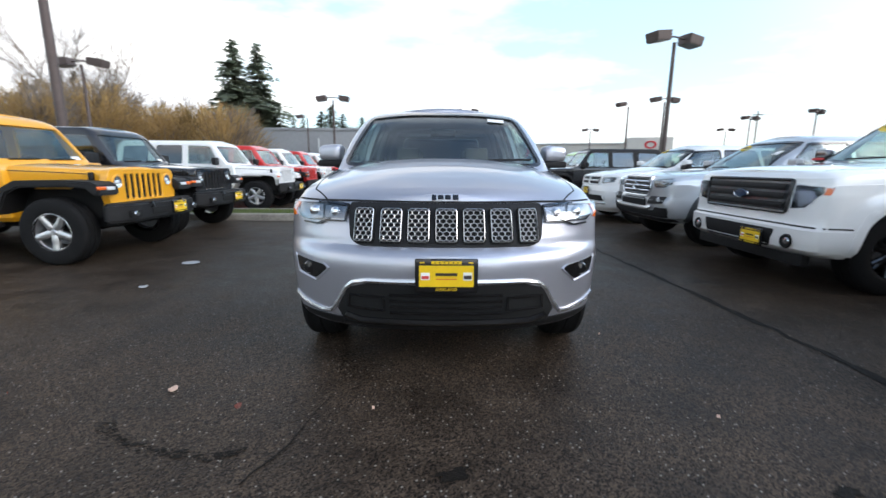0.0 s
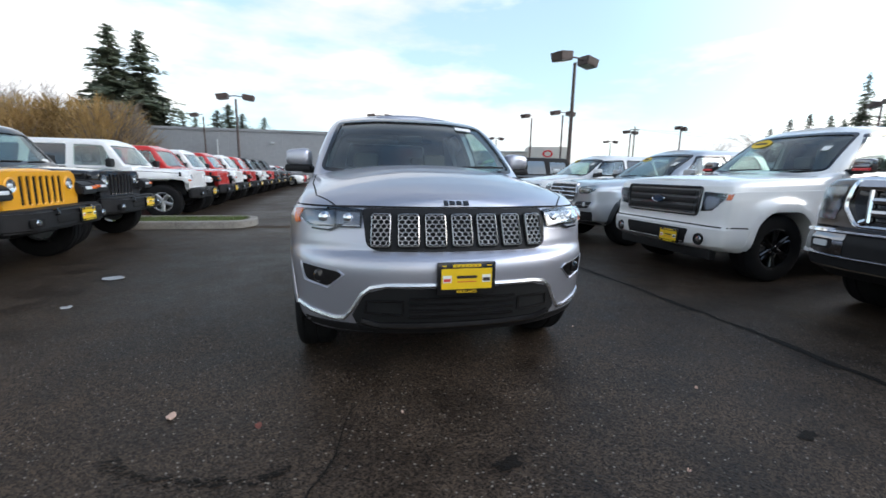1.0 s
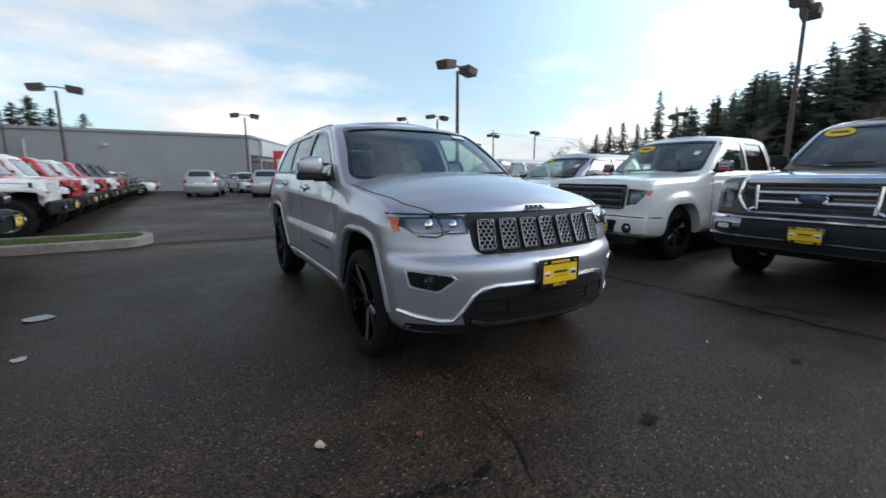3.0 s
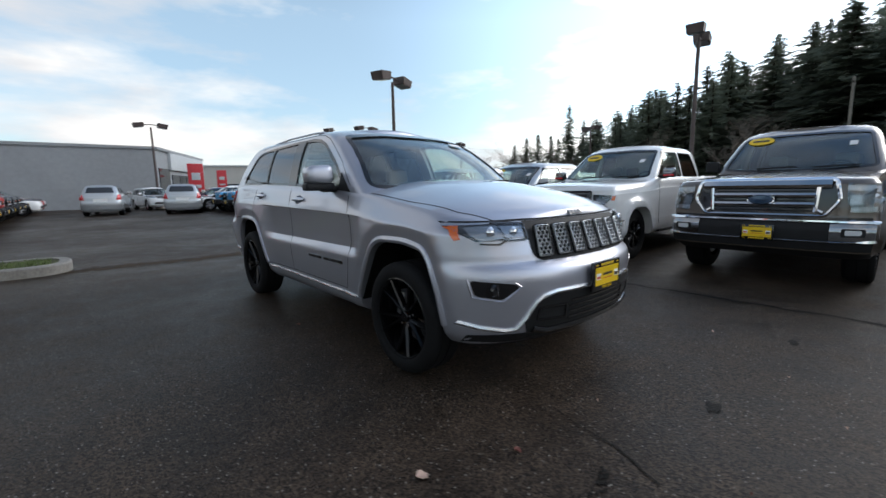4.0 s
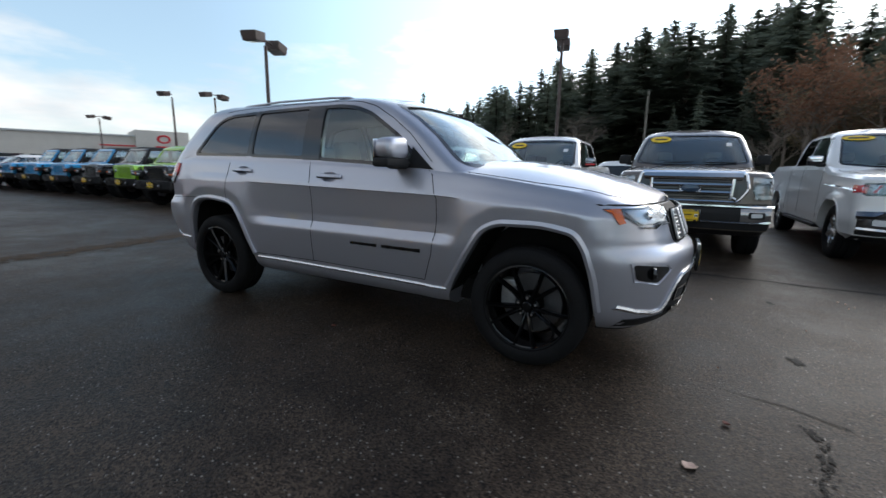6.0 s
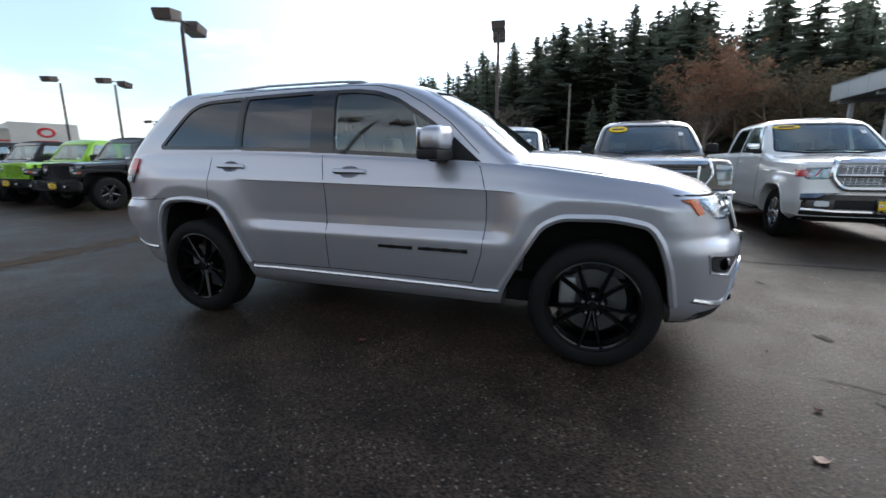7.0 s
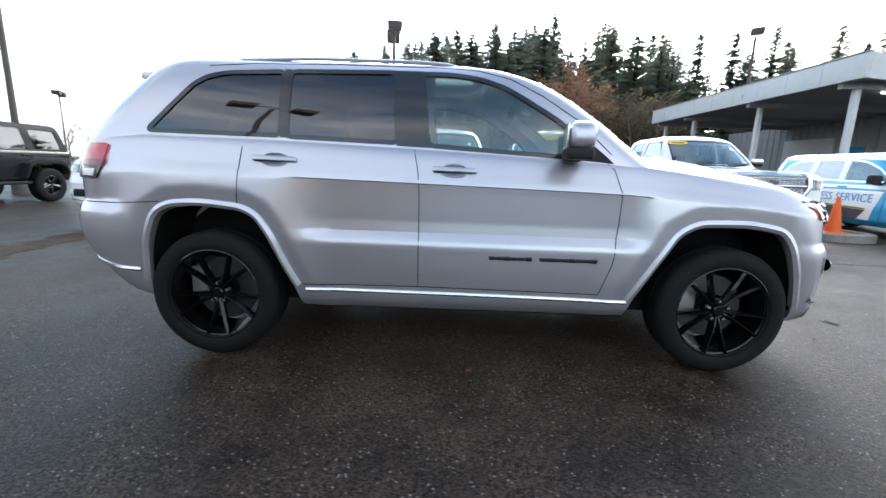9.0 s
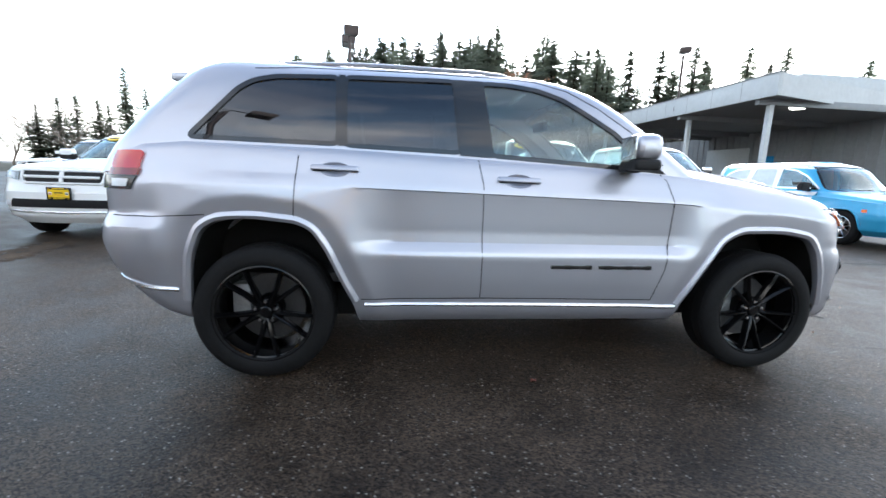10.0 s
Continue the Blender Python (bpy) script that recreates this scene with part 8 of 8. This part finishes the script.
def bare_meshes(seed, leafy=None, spread=1.0):
    """Trunk, limbs and fine twigs of a leafless tree one metre tall, with a scatter of leaves if asked."""
    r = random.Random(seed)
    verts, faces, tips = [], [], []

    def limb(p, d, ln, rad, depth):
        q = p.copy()
        n = 4 if depth < 2 else 3
        prev = None
        for k in range(n + 1):
            t = k / n
            rr = rad * (1 - 0.55 * t)
            u = d.orthogonal().normalized()
            v = d.cross(u)
            i = len(verts)
            for s in range(3 if depth > 1 else 6):
                a = 6.283 * s / (3 if depth > 1 else 6)
                verts.append(tuple(q + (u * math.cos(a) + v * math.sin(a)) * rr))
            m = 3 if depth > 1 else 6
            if prev is not None:
                for s in range(m):
                    faces.append((prev + s, prev + (s + 1) % m, i + (s + 1) % m, i + s))
            prev = i
            if k < n:
                d = (d + Vector((r.gauss(0, 0.10), r.gauss(0, 0.10), r.gauss(0.03, 0.06)))).normalized()
                q = q + d * ln / n
                if depth < 4 and (k > 0 or depth > 0):
                    for _ in range(2):
                        if r.random() < (0.82 if depth < 3 else 0.42):
                            side = Vector((r.gauss(0, 1), r.gauss(0, 1), r.gauss(0.35, 0.4))).normalized()
                            limb(q, (d * 0.75 + side * 0.75 * spread).normalized(), ln * r.uniform(0.42, 0.68), max(rr * 0.55, 0.0011), depth + 1)
        tips.append(q)

    limb(Vector((0, 0, 0)), Vector((0, 0, 1)), 0.52, 0.017, 0)
    me = bpy.data.meshes.new("crown")
    me.from_pydata(verts, [], faces)
    me.materials.append(M_TWIG)
    tm = bpy.data.meshes.new("trunk")
    tb = tube([(0, 0, -0.02), (0, 0, 0.12)], 0.020, 8, 0.017)
    tb.to_mesh(tm)
    tb.free()
    tm.materials.append(M_BIRCH)
    out = [tm, me]
    if leafy:
        lv, lf = [], []
        for p in tips:
            for _ in range(leafy[1]):
                c = p + Vector((r.gauss(0, 0.02), r.gauss(0, 0.02), r.gauss(0, 0.02)))
                s = r.uniform(0.006, 0.012)
                a, b = Vector((r.gauss(0, 1), r.gauss(0, 1), r.gauss(0, 1))).normalized() * s, Vector((r.gauss(0, 1), r.gauss(0, 1), r.gauss(0, 1))).normalized() * s
                i = len(lv)
                lv += [tuple(c + a), tuple(c + b), tuple(c - a), tuple(c - b)]
                lf.append((i, i + 1, i + 2, i + 3))
        fm = bpy.data.meshes.new("foliage")
        fm.from_pydata(lv, [], lf)
        fm.materials.append(leafy[0])
        out.append(fm)
    return out


BARE = [bare_meshes(11, None, 0.8), bare_meshes(12, None, 0.7), bare_meshes(13, None, 1.0)]
RUST = bare_meshes(14, (M_RUST, 7), 1.0)
GOLD = bare_meshes(15, (M_OLIVE, 6), 1.1)


def scrub_meshes(seed, m):
    """Stems and a loose dome of thin upright shoots, one metre tall."""
    r = random.Random(seed)
    sv, sf, lv, lf = [], [], [], []
    for _ in range(26):
        a, lean = r.uniform(0, 6.283), r.uniform(0.05, 0.5)
        i = len(sv)
        for t in (0.0, 0.5, 0.95):
            x, y, z = math.cos(a) * lean * t ** 1.4, math.sin(a) * lean * t ** 1.4, t * r.uniform(0.75, 1.0)
            sv += [(x - 0.008 * (1.1 - t), y, z), (x + 0.008 * (1.1 - t), y, z), (x, y + 0.008 * (1.1 - t), z)]
        for k in (0, 3):
            for j in range(3):
                sf.append((i + k + j, i + k + (j + 1) % 3, i + k + 3 + (j + 1) % 3, i + k + 3 + j))
    for _ in range(1500):
        a, t = r.uniform(0, 6.283), r.random() ** 0.6
        rad = 0.52 * (0.35 + 0.65 * math.sin(min(1.0, t * 1.25) * 2.6)) * r.random() ** 0.45 * (0.8 + 0.3 * math.sin(3 * a + seed))
        x, y, z = math.cos(a) * rad, math.sin(a) * rad, t * (0.95 + 0.12 * math.sin(5 * a + seed))
        h, w = r.uniform(0.05, 0.13), r.uniform(0.003, 0.008)
        b = r.uniform(0, 3.14)
        dx, dy, lx, ly = math.cos(b) * w, math.sin(b) * w, r.gauss(0.25 * x, 0.02), r.gauss(0.25 * y, 0.02)
        i = len(lv)
        lv += [(x - dx, y - dy, z), (x + dx, y + dy, z), (x + lx + dx * 0.3, y + ly + dy * 0.3, z + h), (x + lx - dx * 0.3, y + ly - dy * 0.3, z + h)]
        lf.append((i, i + 1, i + 2, i + 3))
    out = []
    for nm, v, f, mt in (("trunk", sv, sf, M_TWIG), ("crown", lv, lf, m)):
        me = bpy.data.meshes.new(nm)
        me.from_pydata(v, [], f)
        me.materials.append(mt)
        out.append(me)
    return out


SCRUB = [scrub_meshes(1, M_WILLOW), scrub_meshes(2, M_TWIG), scrub_meshes(3, M_WILLOW)]


def polar(bearing, dist, ex=-3.2, ey=3.5):
    return ex + dist * math.sin(radians(bearing)), ey + dist * math.cos(radians(bearing))


skyline = [(58, 3.5), (62, 7.4), (68, 10.4), (75, 12.8), (85, 15.5), (93, 17.8), (100, 17.4), (107, 17.0), (113, 15.5), (118, 12.0), (126, 13.5), (136, 10.5), (150, 9.0)]
rng = random.Random(21)
dark = "tall dark green conifer on the hillside"
for k in range(118):
    b = rng.uniform(61, 116) if k < 108 else rng.uniform(112, 150)
    back = rng.random()
    dist = 62 + 40 * back
    x, y = polar(b, dist)
    z = hill(x, y)
    el = table(skyline, b)[0] * rng.uniform(0.76, 1.05)
    h = max(6.0, dist * math.tan(radians(el)) + 1.2 - z)
    plant("conifer_tree", dark, FIRS[rng.randrange(3)], x, y, z - 0.2, h, rng.uniform(2.3, 3.3), rng.uniform(0, 360), "hillside conifers")
for k in range(30):
    b = rng.uniform(62, 150)
    dist = rng.uniform(50, 60)
    x, y = polar(b, dist)
    h = dist * math.tan(radians(table(skyline, b)[0] * rng.uniform(0.35, 0.6))) + 1.0
    src = BARE[rng.randrange(3)] if rng.random() < 0.55 else FIRS[rng.randrange(4)]
    plant("woodland_tree", "dark undergrowth tree at the foot of the hillside", src, x, y, hill(x, y), h, 1.2, rng.uniform(0, 360), "hillside undergrowth")
for b, dist, el in ((103, 50, 12.5), (105.5, 52, 10.0), (108, 50, 9.8), (111, 51, 9.0), (114, 52, 8.5), (101, 54, 8.5), (106.6, 54, 8.6), (112.5, 54, 8.2), (115.8, 53, 7.6)):
    x, y = polar(b, dist)
    plant("autumn_tree", "russet autumn tree with thinning leaves", RUST if b in (103, 106.6) else GOLD, x, y, hill(x, y), dist * math.tan(radians(el)) + 1.2, 1.15, b * 7 % 360, "autumn trees")
for b, dist, el in ((117.4, 70, 15.0), (120.8, 71, 15.0), (122.0, 74, 12.5), (124.2, 70, 14.8), (125.4, 76, 13.4), (129.3, 72, 14.2), (131.4, 78, 12.4), (132.6, 72, 13.8), (139.0, 72, 11.8), (141.0, 75, 10.5)):
    x, y = polar(b, dist)
    plant("conifer_tree", dark, LONE[int(b) % 2], x, y, 0, dist * math.tan(radians(el)) + 1.2, 1.75, b * 41 % 360, "hillside conifers")
# left side: two firs, bare wood and golden scrub
for b, dist, el, w in ((-24.6, 50, 13.6, 1.0), (-22.0, 50, 13.4, 0.95), (-20.4, 49, 7.5, 1.4)):
    x, y = polar(b, dist, 0, 0.2)
    plant("fir_tree", "tall fir tree with gaps between its limbs", FLUFFY if w < 1.2 else LONE[0], x, y, 0, dist * math.tan(radians(el)) + 1.2, w * 2.2, b * 31 % 360, "lot firs")
for k in range(24):
    b = -rng.uniform(27, 68)
    dist = rng.uniform(38, 60)
    x, y = polar(b, dist, 0, 0)
    el = rng.uniform(9, 15) if b < -33 else rng.uniform(6, 10)
    plant("bare_tree", "leafless grey-brown winter tree", BARE[rng.randrange(3)], x, y, 0, dist * math.tan(radians(el)) + 1.0, rng.uniform(0.8, 1.1), rng.uniform(0, 360), "bare trees")
for k in range(64):
    b = -rng.uniform(24, 62)
    dist = rng.uniform(32, 46)
    x, y = polar(b, dist, 0, 0)
    plant("willow_shrub", "golden-brown willow scrub at the lot edge", SCRUB[k % 3], x, y, 0, dist * math.tan(radians(rng.uniform(3.0, 6.0) if b > -31 else rng.uniform(3.6, 7.4))) + 1.2, rng.uniform(0.8, 1.2), rng.uniform(0, 360), "willow scrub", "shrub")
for k in range(11):
    b = -rng.uniform(26, 70)
    x, y = polar(b, rng.uniform(55, 66), 0, 0)
    plant("conifer_tree", "dark conifer in the winter wood", FIRS[rng.randrange(4)], x, y, 0, rng.uniform(6, 10), 1.3, rng.uniform(0, 360), "winter wood")
# low trees past the buildings
for b, dist, el, w in ((-14.2, 75, 6.6, 3.2), (-13.0, 76, 7.3, 3.4), (-11.6, 74, 6.4, 3.2), (-9.2, 74, 6.1, 2.8), (-16.4, 77, 6.2, 1.8), (-17.6, 80, 6.0, 1.8), (56.8, 95, 9.6, 1.6), (58.6, 97, 7.8, 1.8), (50, 100, 5.2, 2.2), (51.5, 98, 6.0, 2.2), (53.0, 102, 6.4, 2.2), (54.6, 99, 6.2, 2.2), (55.6, 104, 5.8, 2.2), (60.0, 104, 6.2, 2.0), (55, 130, 3.4, 1.6), (52, 130, 3.0, 1.6), (59, 118, 4.0, 1.5), (60.5, 120, 5.0, 1.3)):
    x, y = polar(b, dist, -1, 0)
    plant("conifer_tree", "dark rounded evergreen beyond the lot", LONE[0] if el < 7 else LONE[1], x, y, 0, dist * math.tan(radians(el)) + 1.2, w, b * 17 % 360, "far evergreens")
for k in range(10):
    b, dist = rng.uniform(20, 62), rng.uniform(120, 170)
    x, y = polar(b, dist)
    plant("bare_tree", "leafless far winter tree", BARE[k % 3], x, y, 0, dist * math.tan(radians(rng.uniform(1.6, 3.2))) + 1, 1.3, k * 40, "far bare trees")
for k in range(10):
    b, dist = 47.5 + k * 1.5, rng.uniform(84, 108)
    x, y = polar(b, dist)
    plant("bare_tree", "leafless far winter tree", BARE[k % 3], x, y, 0, dist * math.tan(radians(rng.uniform(3.2, 5.6))) + 1, 1.5, k * 67, "far bare trees")
# wood behind the walker, which closes the lot
for k in range(14):
    b, dist = rng.uniform(160, 290), rng.uniform(45, 70)
    x, y = polar(b, dist)
    plant("conifer_tree", "dark conifer at the edge of the lot", FIRS[k % 4], x, y, 0, rng.uniform(9, 15), 1.2, k * 53 % 360, "edge conifers")
